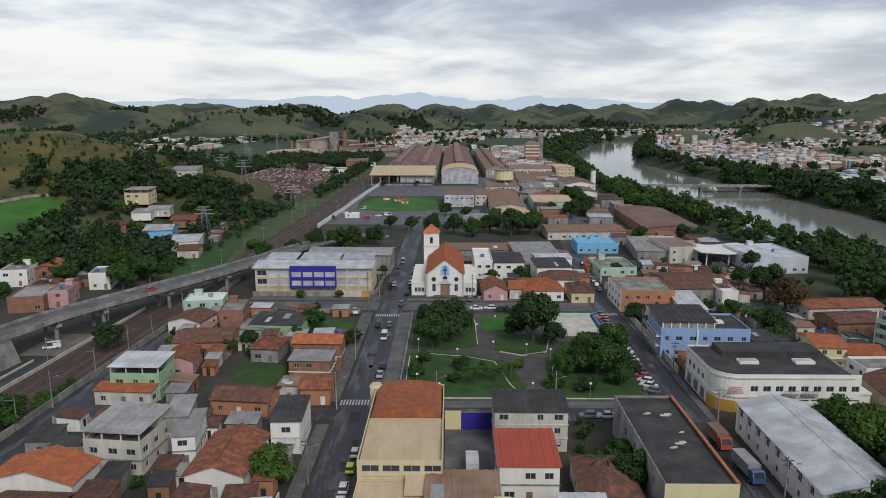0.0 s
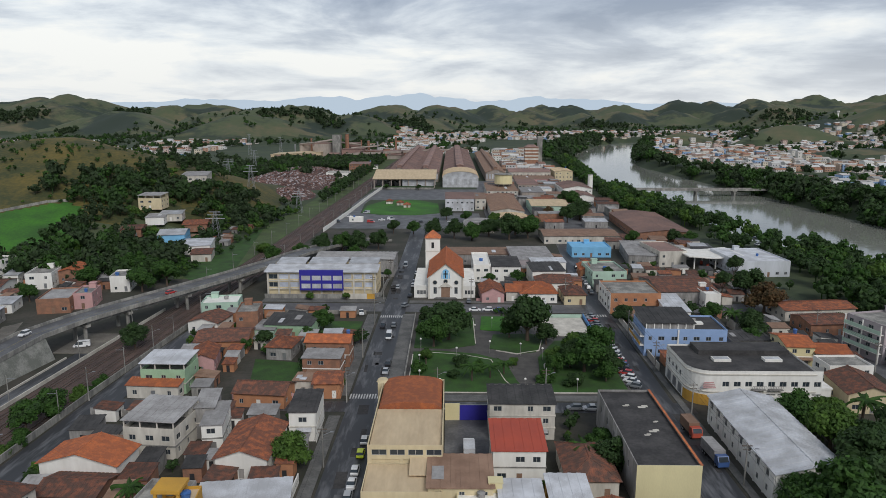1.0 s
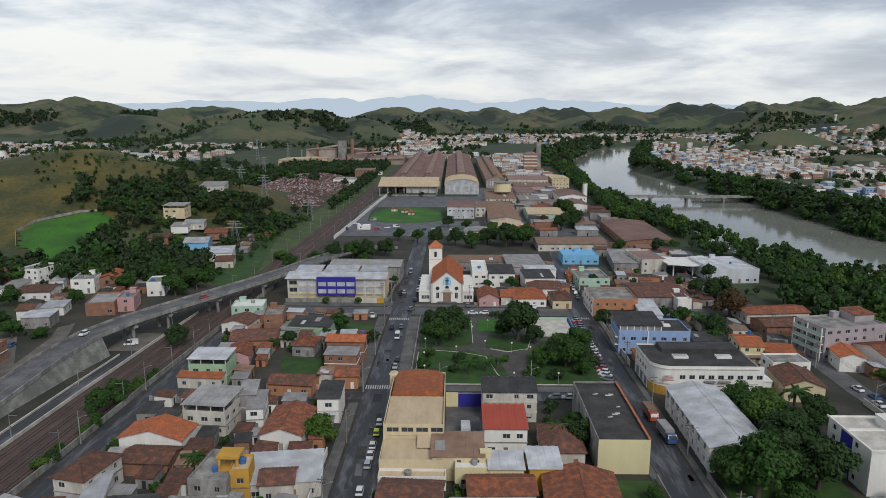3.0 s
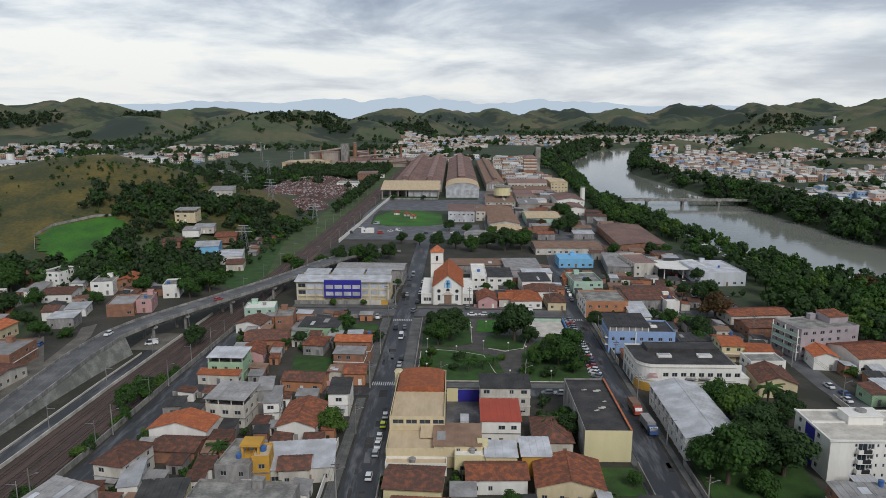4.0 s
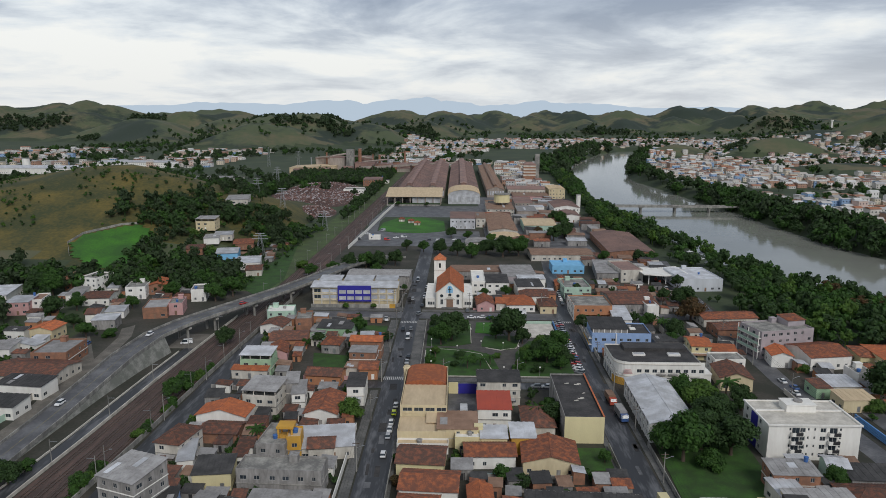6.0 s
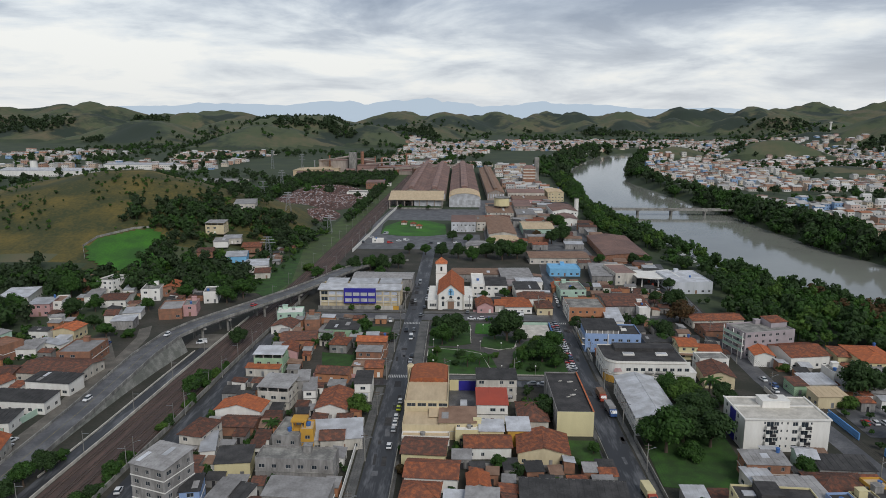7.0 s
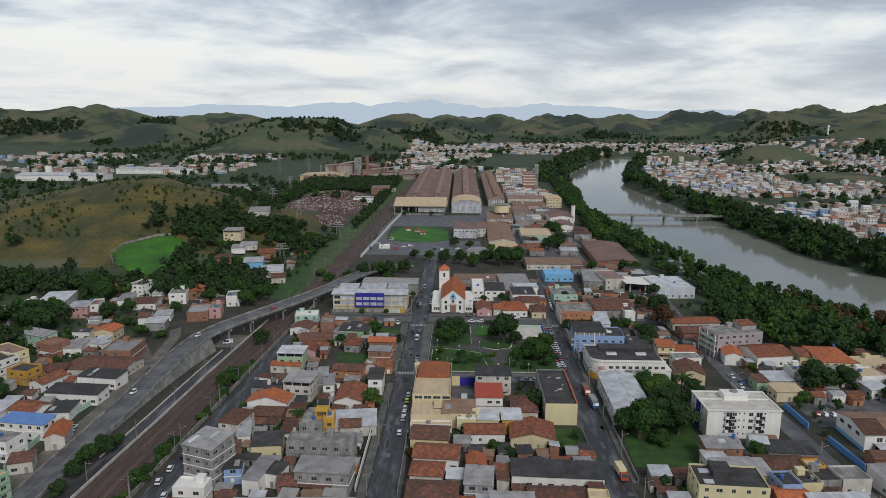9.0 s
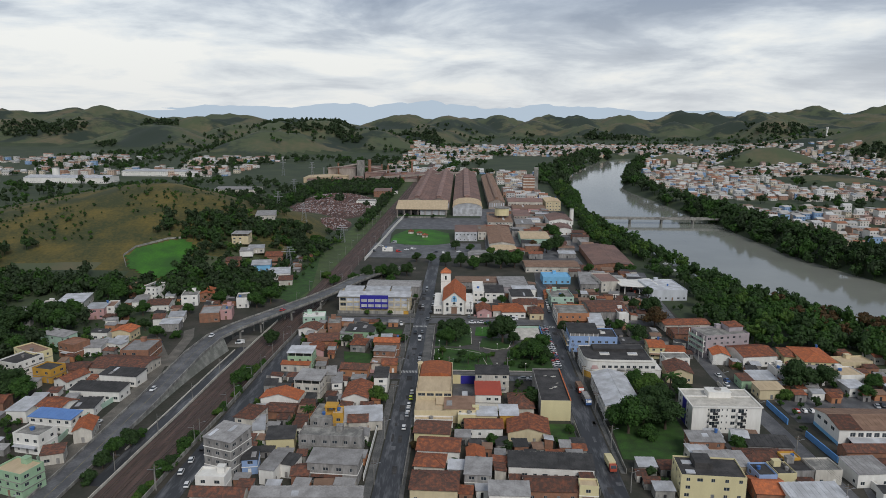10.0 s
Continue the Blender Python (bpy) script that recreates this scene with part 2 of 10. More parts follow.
def water():
    m = material("silty_river_water", (0.27, 0.275, 0.24), (0.22, 0.225, 0.195), rough=0.08, scale=0.01, fine=0.05, amount=0.6)
    nt = m.node_tree
    b = nt.nodes["Principled BSDF"]
    geo = nt.nodes.new("ShaderNodeNewGeometry")
    n = nt.nodes.new("ShaderNodeTexNoise")
    n.inputs["Scale"].default_value, n.inputs["Detail"].default_value = 0.22, 4
    nt.links.new(geo.outputs["Position"], n.inputs["Vector"])
    bp = nt.nodes.new("ShaderNodeBump")
    bp.inputs["Strength"].default_value, bp.inputs["Distance"].default_value = 0.07, 0.5
    nt.links.new(n.outputs["Fac"], bp.inputs["Height"])
    nt.links.new(bp.outputs[0], b.inputs["Normal"])
    return m


def foliage(name, a, b, per="island"):
    m = material(name, a, b, rough=0.75, scale=0.5, fine=3.0, amount=0.7, per=per, spread=0.13)
    nt = m.node_tree
    bsdf = nt.nodes["Principled BSDF"]
    through_leaf = nt.nodes.new("ShaderNodeBsdfTranslucent")
    nt.links.new(bsdf.inputs["Base Color"].links[0].from_socket, through_leaf.inputs[0])
    mix = nt.nodes.new("ShaderNodeMixShader")
    mix.inputs[0].default_value = 0.38
    nt.links.new(bsdf.outputs[0], mix.inputs[1])
    nt.links.new(through_leaf.outputs[0], mix.inputs[2])
    nt.links.new(mix.outputs[0], nt.nodes["Material Output"].inputs["Surface"])
    return m


M["glass"], M["water"] = glass(), water()
M["leaf"] = foliage("tree_leaves", (0.058, 0.138, 0.018), (0.034, 0.086, 0.014))
M["leaf_dark"] = foliage("dark_tree_leaves", (0.046, 0.096, 0.021), (0.030, 0.064, 0.016))
M["leaf_light"] = foliage("light_tree_leaves", (0.10, 0.185, 0.024), (0.062, 0.125, 0.020))
M["leaf_rust"] = foliage("rusty_tree_leaves", (0.15, 0.075, 0.028), (0.075, 0.06, 0.022))
M["forest"] = foliage("woodland_leaves", (0.048, 0.080, 0.028), (0.032, 0.056, 0.021))


def car_paint(name, c):
    m = bpy.data.materials.new(name)
    m.use_nodes = True
    b = m.node_tree.nodes["Principled BSDF"]
    b.inputs["Base Color"].default_value = (*c, 1)
    b.inputs["Roughness"].default_value = 0.28
    b.inputs["Coat Weight"].default_value = 0.4
    return m


for cname, c in (("white", (0.72, 0.72, 0.72)), ("silver", (0.40, 0.41, 0.43)), ("black", (0.025, 0.025, 0.03)), ("red", (0.42, 0.03, 0.025)),
                 ("yellow", (0.62, 0.72, 0.03)), ("blue", (0.06, 0.12, 0.30)), ("grey", (0.16, 0.17, 0.18))):
    M["car_" + cname] = car_paint("car_paint_" + cname, c)


def hill_ground():
    """Pasture on the hills, woods in the hollows, dirt in town: noise picks, on the real relief."""
    m = material("open_ground", (0.140, 0.116, 0.066), (0.074, 0.092, 0.044), scale=0.007, fine=0.06, amount=1.0, bump=0.6)
    nt = m.node_tree
    b = nt.nodes["Principled BSDF"]
    old = b.inputs["Base Color"].links[0].from_socket
    geo = nt.nodes.new("ShaderNodeNewGeometry")
    n = nt.nodes.new("ShaderNodeTexNoise")
    n.inputs["Scale"].default_value, n.inputs["Detail"].default_value = 0.0042, 8
    n.inputs["Roughness"].default_value = 0.62
    nt.links.new(geo.outputs["Position"], n.inputs["Vector"])
    r = nt.nodes.new("ShaderNodeValToRGB")
    r.color_ramp.elements[0].position, r.color_ramp.elements[1].position = 0.50, 0.56
    nt.links.new(n.outputs["Fac"], r.inputs[0])
    mix = nt.nodes.new("ShaderNodeMixRGB")
    nt.links.new(r.outputs[0], mix.inputs[0])
    nt.links.new(old, mix.inputs[1])
    mix.inputs[2].default_value = (0.026, 0.040, 0.026, 1)
    nt.links.new(mix.outputs[0], b.inputs["Base Color"])
    return m


M["ground"] = hill_ground()
M["hill"] = material("dry_hill_pasture", (0.150, 0.112, 0.024), (0.042, 0.050, 0.015), scale=0.035, fine=0.45, amount=0.85, bump=0.9)
M["plain"] = material("scrubby_plain", (0.060, 0.078, 0.032), (0.032, 0.048, 0.022), scale=0.02, fine=0.3, amount=0.9, bump=0.8)


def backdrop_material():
    m = bpy.data.materials.new("mountain_haze_glow")
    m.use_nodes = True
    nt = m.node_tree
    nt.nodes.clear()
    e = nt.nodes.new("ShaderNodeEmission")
    # distance haze is put into this even blue emission; the mountains are no lamp
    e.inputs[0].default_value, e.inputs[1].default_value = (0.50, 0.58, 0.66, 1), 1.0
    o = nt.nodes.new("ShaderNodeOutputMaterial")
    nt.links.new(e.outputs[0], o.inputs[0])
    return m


M["backdrop"] = backdrop_material()

# ---------------------------------------------------------------- mesh helpers
def mesh_from(name, verts, faces, mats, face_mats=None, smooth=False):
    me = bpy.data.meshes.new(name)
    me.from_pydata([tuple(v) for v in verts], [], faces)
    for m in mats if isinstance(mats, (list, tuple)) else [mats]:
        me.materials.append(m)
    if face_mats:
        me.polygons.foreach_set("material_index", face_mats)
    if smooth:
        me.polygons.foreach_set("use_smooth", [True] * len(me.polygons))
    me.update()
    return me


class Build:
    """Collects quads and boxes for one mesh."""

    def __init__(self):
        self.v, self.f, self.m = [], [], []

    def face(self, pts, m=0):
        n = len(self.v)
        self.v += [tuple(p) for p in pts]
        self.f.append(tuple(range(n, n + len(pts))))
        self.m.append(m)

    def solid(self, bottom, top, m=0):
        """A closed prism between two rings of equal length."""
        n, k = len(self.v), len(bottom)
        self.v += [tuple(p) for p in bottom] + [tuple(p) for p in top]
        self.f += [tuple(range(n + k - 1, n - 1, -1)), tuple(range(n + k, n + 2 * k))]
        self.f += [(n + i, n + (i + 1) % k, n + k + (i + 1) % k, n + k + i) for i in range(k)]
        self.m += [m] * (k + 2)

    def box(self, x0, y0, z0, x1, y1, z1, m=0):
        self.solid([(x0, y0, z0), (x1, y0, z0), (x1, y1, z0), (x0, y1, z0)], [(x0, y0, z1), (x1, y0, z1), (x1, y1, z1), (x0, y1, z1)], m)

    def tube(self, a, b, r0, r1=None, k=8, m=0):
        a, b = Vector(a), Vector(b)
        r1 = r0 if r1 is None else r1
        d = (b - a).normalized()
        s = d.orthogonal().normalized()
        t = d.cross(s)
        ring = [(math.cos(2 * math.pi * i / k), math.sin(2 * math.pi * i / k)) for i in range(k)]
        self.solid([a + (s * c + t * q) * r0 for c, q in ring], [b + (s * c + t * q) * r1 for c, q in ring], m)

    def made(self, name, mats, smooth=False):
        return mesh_from(name, self.v, self.f, mats, self.m, smooth)


def joined(build, mat="concrete"):
    """The same mesh with shared corners welded."""
    bm = bmesh.new()
    bm.from_mesh(build.made("tmp", M[mat]))
    bmesh.ops.remove_doubles(bm, verts=bm.verts, dist=0.02)
    me = bpy.data.meshes.new("joined")
    bm.to_mesh(me)
    bm.free()
    me.materials.append(M[mat])
    return me


def part(name, build, mats, parent, label="", m=None):
    me = build if isinstance(build, bpy.types.Mesh) else build.made(name, mats)
    ob = new(name, me)
    ob.parent = parent
    if m is not None:
        ob.matrix_basis = m
    if label:
        tagged(ob, label)
    return ob


def thing(name, m, label, category, group="", kind=""):
    ob = new(name)
    ob.matrix_basis = m
    return tagged(ob, label, category, group, kind)


def lerp_table(x, xs, ys):
    return float(np.interp(x, xs, ys))

# ---------------------------------------------------------------- ground, hills, river
RIVER_Y = [-200, 150, 254, 300, 370, 456, 513, 580, 640, 713, 800, 914, 1002, 1080, 1157, 1300, 1467, 1687, 1800, 1950]
RIVER_LEFT = [600, 330, 240, 213, 197, 187, 177, 168, 160, 162, 170, 183, 187, 190, 203, 237, 290, 368, 450, 800]
RIVER_RIGHT = [800, 520, 410, 372, 328, 308, 304, 299, 301, 292, 287, 281, 274, 286, 303, 342, 390, 464, 530, 860]
RIVER_X = [(a + b) / 2 for a, b in zip(RIVER_LEFT, RIVER_RIGHT)]
RIVER_W = [(b - a) / 2 for a, b in zip(RIVER_LEFT, RIVER_RIGHT)]
WATER = -10.0


def river_side(x, y):
    """Metres from the river's edge; negative in the river."""
    yy = min(max(y, -200), 1950)
    slope = (np.interp(yy + 20, RIVER_Y, RIVER_X) - np.interp(yy - 20, RIVER_Y, RIVER_X)) / 40
    if y > 1950:
        return 400.0
    return (abs(x - lerp_table(yy, RIVER_Y, RIVER_X)) - lerp_table(yy, RIVER_Y, RIVER_W)) / math.sqrt(1 + slope * slope)


def smooth(a, b, x):
    t = min(max((x - a) / (b - a), 0.0), 1.0)
    return t * t * (3 - 2 * t)


# crest of the hills all round, by direction seen from the town: tangent of the bearing, height, distance of foot and crest
CREST_T = [-3.0, -1.2, -0.62, -0.52, -0.40, -0.335, -0.28, -0.18, -0.13, -0.06, -0.02, 0.02, 0.09, 0.18, 0.27, 0.33, 0.385, 0.42, 0.455, 0.50, 0.58, 0.66, 1.2, 3.0]
CREST_H = [150, 142, 134, 145, 98, 106, 82, 92, 52, 101, 88, 98, 70, 95, 84, 120, 118, 100, 146, 118, 138, 150, 175, 160]
FOOT_R = [1500, 1500, 1650, 1650, 1700, 1700, 1750, 1550, 1800, 2050, 2150, 2200, 2250, 2250, 2250, 2250, 2250, 2250, 2200, 2150, 2050, 2000, 1700, 1500]
CREST_R = [2600, 2700, 2950, 3000, 3100, 3200, 2900, 3000, 3500, 4000, 4100, 4150, 4200, 4250, 4250, 4200, 4100, 4050, 4050, 3900, 3800, 3600, 3000, 2600]


def bump(x, y, cx, cy, rx, ry, turn):
    a = radians(turn)
    u, v = (x - cx) * math.cos(a) + (y - cy) * math.sin(a), -(x - cx) * math.sin(a) + (y - cy) * math.cos(a)
    return math.exp(-((u / rx) ** 2 + (v / ry) ** 2))


def grassy_hill(x, y):
    u = (x + 285) / (136 if x > -285 else 190)
    v = (y - 470) / (112 if y < 470 else 120)
    rough = 1 + 0.10 * noise.noise(Vector((x * 0.012, y * 0.012, 2.0))) + 0.05 * noise.noise(Vector((x * 0.035, y * 0.035, 6.0)))
    return 52 * math.exp(-u * u - v * v) * rough * smooth(118, 165, -x)


HILL_CELLS = {}


def hill(cx, cy, top, rx, ry, turn=0.0, lobes=3):
    """One round-topped hill with spurs; kept by cells of 400 m."""
    item = (cx, cy, top, rx, ry, math.cos(radians(turn)), math.sin(radians(turn)), lobes, (cx * 0.37 + cy * 0.11) % 6.28)
    reach = max(rx, ry) * 1.35
    for i in range(int((cx - reach) // 400), int((cx + reach) // 400) + 1):
        for j in range(int((cy - reach) // 400), int((cy + reach) // 400) + 1):
            HILL_CELLS.setdefault((i, j), []).append(item)


# the western hills behind the factory town
hill(-1900, 2700, 126, 520, 420, 10, 4)
hill(-1500, 2720, 138, 430, 420, -10, 3)
hill(-1330, 2380, 98, 240, 330, -25, 3)
hill(-1640, 2330, 92, 260, 280, 15, 4)
hill(-1020, 2180, 76, 260, 330, 20, 3)
hill(-1100, 2760, 104, 240, 260, 0, 3)
hill(-1110, 3150, 112, 520, 360, 0, 4)
hill(-840, 2480, 72, 210, 240, 0, 3)
hill(-720, 2900, 90, 330, 320, 0, 4)
hill(-545, 1850, 68, 235, 250, -15, 3)
hill(-470, 2110, 96, 240, 280, 10, 4)
hill(-300, 2090, 68, 230, 230, -10, 3)
hill(-640, 2330, 88, 200, 260, 0, 3)
# the range beyond the mill and the far town
hill(-290, 3450, 108, 330, 380, 0, 4)
hill(-120, 2480, 66, 190, 240, 15, 3)
hill(-185, 2250, 40, 130, 150, 0, 3)
hill(-50, 3150, 104, 290, 430, -8, 3)
hill(190, 3500, 104, 270, 420, 6, 4)
hill(350, 3250, 84, 200, 330, -12, 3)
hill(470, 3650, 110, 260, 420, 10, 3)
hill(600, 3550, 112, 220, 420, -5, 3)
hill(560, 3050, 66, 170, 280, 12, 3)
hill(750, 3150, 72, 200, 300, -10, 4)
hill(880, 3700, 112, 290, 480, 8, 3)
hill(1030, 3250, 78, 190, 320, -8, 3)
hill(1190, 3650, 136, 270, 480, 5, 3)
hill(1330, 3600, 128, 230, 420, -10, 3)
hill(1250, 3080, 86, 210, 320, 14, 4)
hill(1480, 3450, 146, 240, 460, -6, 3)
hill(1640, 3550, 130, 230, 420, 8, 3)
hill(1330, 2850, 104, 200, 300, -15, 3)
hill(2000, 3900, 168, 420, 480, 0, 4)
hill(2350, 3800, 176, 420, 480, 0, 3)
# the green hills over the far bank
hill(1320, 2330, 74, 340, 210, -10, 3)
hill(1180, 1780, 104, 330, 290, 20, 3)
hill(1010, 1830, 56, 240, 200, 15, 3)
hill(1480, 1850, 130, 330, 320, 0, 3)
hill(690, 1430, 50, 150, 125, 0, 3)
hill(470, 1420, 30, 120, 80, 5, 3)


def hills(x, y):
    """The highest of the hills that reach here."""
    best = 0.0
    for cx, cy, top, rx, ry, ca, sa, lobes, phase in HILL_CELLS.get((int(x // 400), int(y // 400)), ()):
        dx, dy = x - cx, y - cy
        u, v = (dx * ca + dy * sa) / rx, (dy * ca - dx * sa) / ry
        r = math.hypot(u, v)
        if r < 1.35:
            a = math.atan2(v, u)
            r *= 1 + (0.15 * math.cos(lobes * a + phase) + 0.08 * math.cos((2 * lobes + 1) * a - phase)) * min(r * 2, 1)
            if r < 1:
                best = max(best, top * (0.62 * (1 - r) + 0.38 * (0.5 + 0.5 * math.cos(math.pi * r)) - 0.05 * (1 - min(r * 5, 1))))
    return best


def height(x, y):
    """Height of the ground."""
    h = 0.0
    yy = y + 75
    r = math.hypot(x, yy)
    if r > 1200:
        t = max(min(x / yy, 3.0), -3.0) if yy > 200 else (3.0 if x > 0 else -3.0)
        foot, crest, top = lerp_table(t, CREST_T, FOOT_R), lerp_table(t, CREST_T, CREST_R), lerp_table(t, CREST_T, CREST_H)
        # distances above are ahead, not along the ray
        d = yy if yy > 400 else r
        q = x / max(yy, 400) * 3.0
        k = max(1 - abs((d - foot) / (crest - foot) - 0.97) / 0.5, 0.0)
        k = k * k * (3 - 2 * k)
        spur = abs(noise.noise(Vector((x * 0.0042, y * 0.0018, 3.7)))) + 0.45 * abs(noise.noise(Vector((x * 0.010, y * 0.005, 8.2))))
        shape = (0.93 + 0.20 * noise.noise(Vector((q * 5.5, 3.1, 0)))) * (k + 2.4 * (spur - 0.30) * k * (1 - k))
        shape *= 0.84
        if d > crest:
            shape *= 1 - 0.5 * smooth(crest, crest + 700, d)
        h += top * shape
        h = max(h, hills(x, y))
        # gullies down the slopes
        gully = abs(noise.noise(Vector((x * 0.011, y * 0.006, 1.7)))) + 0.5 * abs(noise.noise(Vector((x * 0.024, y * 0.016, 5.1))))
        h *= 0.90 + 0.26 * min(gully, 0.55)
    # the dry grassy hill beside the railway
    h += grassy_hill(x, y) + 3 * bump(x, y, -235, 345, 52, 50, 0)
    h += 16 * bump(x, y, 640, 1050, 90, 70, 0)
    e = river_side(x, y)
    if e < 26:
        h = h * smooth(0, 26, e) - 14.0 * (1 - smooth(-6, 24, e))
    return h


def spaced(stops):
    out = []
    for a, b, step in stops:
        out += list(np.arange(a, b, step))
    return out + [stops[-1][1]]


def ground_sheet():
    xs = spaced([(-4600, -2200, 120), (-2200, -700, 22), (-700, 900, 13), (900, 2400, 22), (2400, 4600, 110)])
    ys = spaced([(-900, 0, 90), (0, 1200, 13), (1200, 3000, 20), (3000, 4000, 34), (4000, 4900, 60)])
    vs = [(x, y, height(x, y)) for y in ys for x in xs]
    n = len(xs)
    fs = [(j * n + i, j * n + i + 1, (j + 1) * n + i + 1, (j + 1) * n + i) for j in range(len(ys) - 1) for i in range(n - 1)]
    mats, hgt = [], [v[2] for v in vs]
    for j in range(len(ys) - 1):
        for i in range(n - 1):
            x, y = xs[i], ys[j]
            hill = grassy_hill(x, y)
            wob = 6 * noise.noise(Vector((x * 0.02, y * 0.02, 0)))
            flat = y < 470 and -98 < x < 128 or (y < 270 and -172 < x < 120) or (y < 150 and -200 < x < 200) or (y < 190 and 120 < x < 190)
            mats.append(1 if hill > 7 + wob else (2 if flat else (3 if hgt[j * n + i] < 7 else 0)))
    me = mesh_from("ground", vs, fs, [M["ground"], M["hill"], M["dirt"], M["plain"]], mats, smooth=True)
    ob = tagged(new("ground", me), "open ground of town earth, pasture hills and river banks", "ground", kind="structure")
    return ob


ground_sheet()


def river():
    b = Build()
    ys = list(range(-200, 1951, 50))
    for y0, y1 in zip(ys, ys[1:]):
        a0, a1 = lerp_table(y0, RIVER_Y, RIVER_X), lerp_table(y1, RIVER_Y, RIVER_X)
        w0, w1 = [lerp_table(y, RIVER_Y, RIVER_W) * 1.5 + 40 for y in (y0, y1)]
        b.face([(a0 - w0, y0, WATER), (a0 + w0, y0, WATER), (a1 + w1, y1, WATER), (a1 - w1, y1, WATER)])
    tagged(new("water", b.made("water", M["water"])), "broad silty brown river reflecting the pale sky", "river", kind="structure")


river()


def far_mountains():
    """Blue ranges on the horizon, a plain backdrop with haze painted as flat glow."""
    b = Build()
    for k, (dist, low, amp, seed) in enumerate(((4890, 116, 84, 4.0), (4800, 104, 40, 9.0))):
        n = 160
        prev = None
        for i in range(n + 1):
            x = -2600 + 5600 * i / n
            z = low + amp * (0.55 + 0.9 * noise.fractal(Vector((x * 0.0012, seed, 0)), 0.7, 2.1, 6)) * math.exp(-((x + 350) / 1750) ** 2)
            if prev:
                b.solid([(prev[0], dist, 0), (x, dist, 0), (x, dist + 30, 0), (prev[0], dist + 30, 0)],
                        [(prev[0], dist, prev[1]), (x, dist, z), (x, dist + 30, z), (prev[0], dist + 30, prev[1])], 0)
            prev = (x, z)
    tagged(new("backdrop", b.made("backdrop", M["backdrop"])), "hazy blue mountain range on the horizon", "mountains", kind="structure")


far_mountains()

# ---------------------------------------------------------------- streets
def strip(name, pts, width, z, mat, label, category, thick=0.25, kind="structure", shift=0.0):
    """A slab along a line, closed all round; z may be one height or follow the points."""
    b = Build()
    left, right = [], []
    for i, p in enumerate(pts):
        q, s = pts[min(i + 1, len(pts) - 1)], pts[max(i - 1, 0)]
        d = Vector((q[0] - s[0], q[1] - s[1])).normalized()
        nrm = Vector((-d.y, d.x))
        zz = p[2] if len(p) > 2 else z
        c = Vector((p[0], p[1])) - nrm * shift
        left.append((c.x + nrm.x * width / 2, c.y + nrm.y * width / 2, zz))
        right.append((c.x - nrm.x * width / 2, c.y - nrm.y * width / 2, zz))
    n = len(pts)
    vs = left + right + [(p[0], p[1], p[2] - thick) for p in left] + [(p[0], p[1], p[2] - thick) for p in right]
    fs = []
    for i in range(n - 1):
        fs += [(n + i, n + i + 1, i + 1, i), (2 * n + i, 2 * n + i + 1, 3 * n + i + 1, 3 * n + i), (i, i + 1, 2 * n + i + 1, 2 * n + i), (3 * n + i, 3 * n + i + 1, n + i + 1, n + i)]
    fs += [(0, 2 * n, 3 * n, n), (n - 1, 2 * n - 1, 4 * n - 1, 3 * n - 1)]
    me = mesh_from(name, vs, fs, mat)
    return tagged(new(name, me), label, category, kind=kind)


ROADS = []
strip("road", [(-21.4, 30), (-20.5, 240), (-19.5, 420)], 8.6, 0.05, M["asphalt"], "patched dark asphalt street beside the park", "road")
strip("road", [(52.5, 30), (51.8, 150), (53, 232), (58, 300), (66, 420)], 8.2, 0.045, M["asphalt"], "dark asphalt side street lined with parked cars", "road")
strip("road", [(127, 20), (124.5, 100), (122, 150), (124, 205), (129, 290), (138, 360)], 7.4, 0.04, M["asphalt_light"], "worn asphalt street between low houses", "road")
strip("road", [(-88, 231), (-40, 231), (60, 229.5), (118, 232)], 10.5, 0.03, M["asphalt_light"], "cross street in front of the church", "road")
strip("road", [(-86, 144.5), (-30, 143.5), (60, 143.5)], 6.0, 0.035, M["asphalt"], "narrow cross street along the park", "road")
strip("road", [(-91, 20), (-88.8, 69), (-88, 110), (-86.8, 145), (-84.8, 185), (-79, 235)], 8.0, 0.055, M["asphalt"], "asphalt street along the railway wall", "road")
DUSTY = [[(-137, 20), (-136, 60), (-136, 111), (-138, 125), (-139, 137), (-145, 162), (-160, 187.5), (-182, 224), (-190, 240)], [(-139, 152), (-141, 171), (-144, 194), (-153.7, 221.5), (-163, 249), (-168, 262)]]
strip("road", DUSTY[0], 7.5, 0.05, M["dust"], "dusty beige street below the viaduct", "road")
strip("road", DUSTY[1], 5.4, 0.06, M["dust"], "steep dusty lane among the hillside houses", "road")
strip("road", [(-66, 420), (-72, 520), (-64, 640)], 9.0, 0.05, M["asphalt_light"], "works road along the long white wall", "road")
strip("road", [(60, 300), (76, 420), (84, 560), (88, 690)], 8.0, 0.035, M["asphalt_light"], "street running into the mill yard", "road")
strip("road", [(138, 20), (137, 60), (128, 20)], 6.0, 0.03, M["asphalt_light"], "short street spur", "road")


def yard(name, x0, y0, x1, y1, z, mat, label, category="yard"):
    b = Build()
    b.box(x0, y0, -0.3, x1, y1, z)
    return tagged(new(name, b.made(name, mat)), label, category, kind="structure")


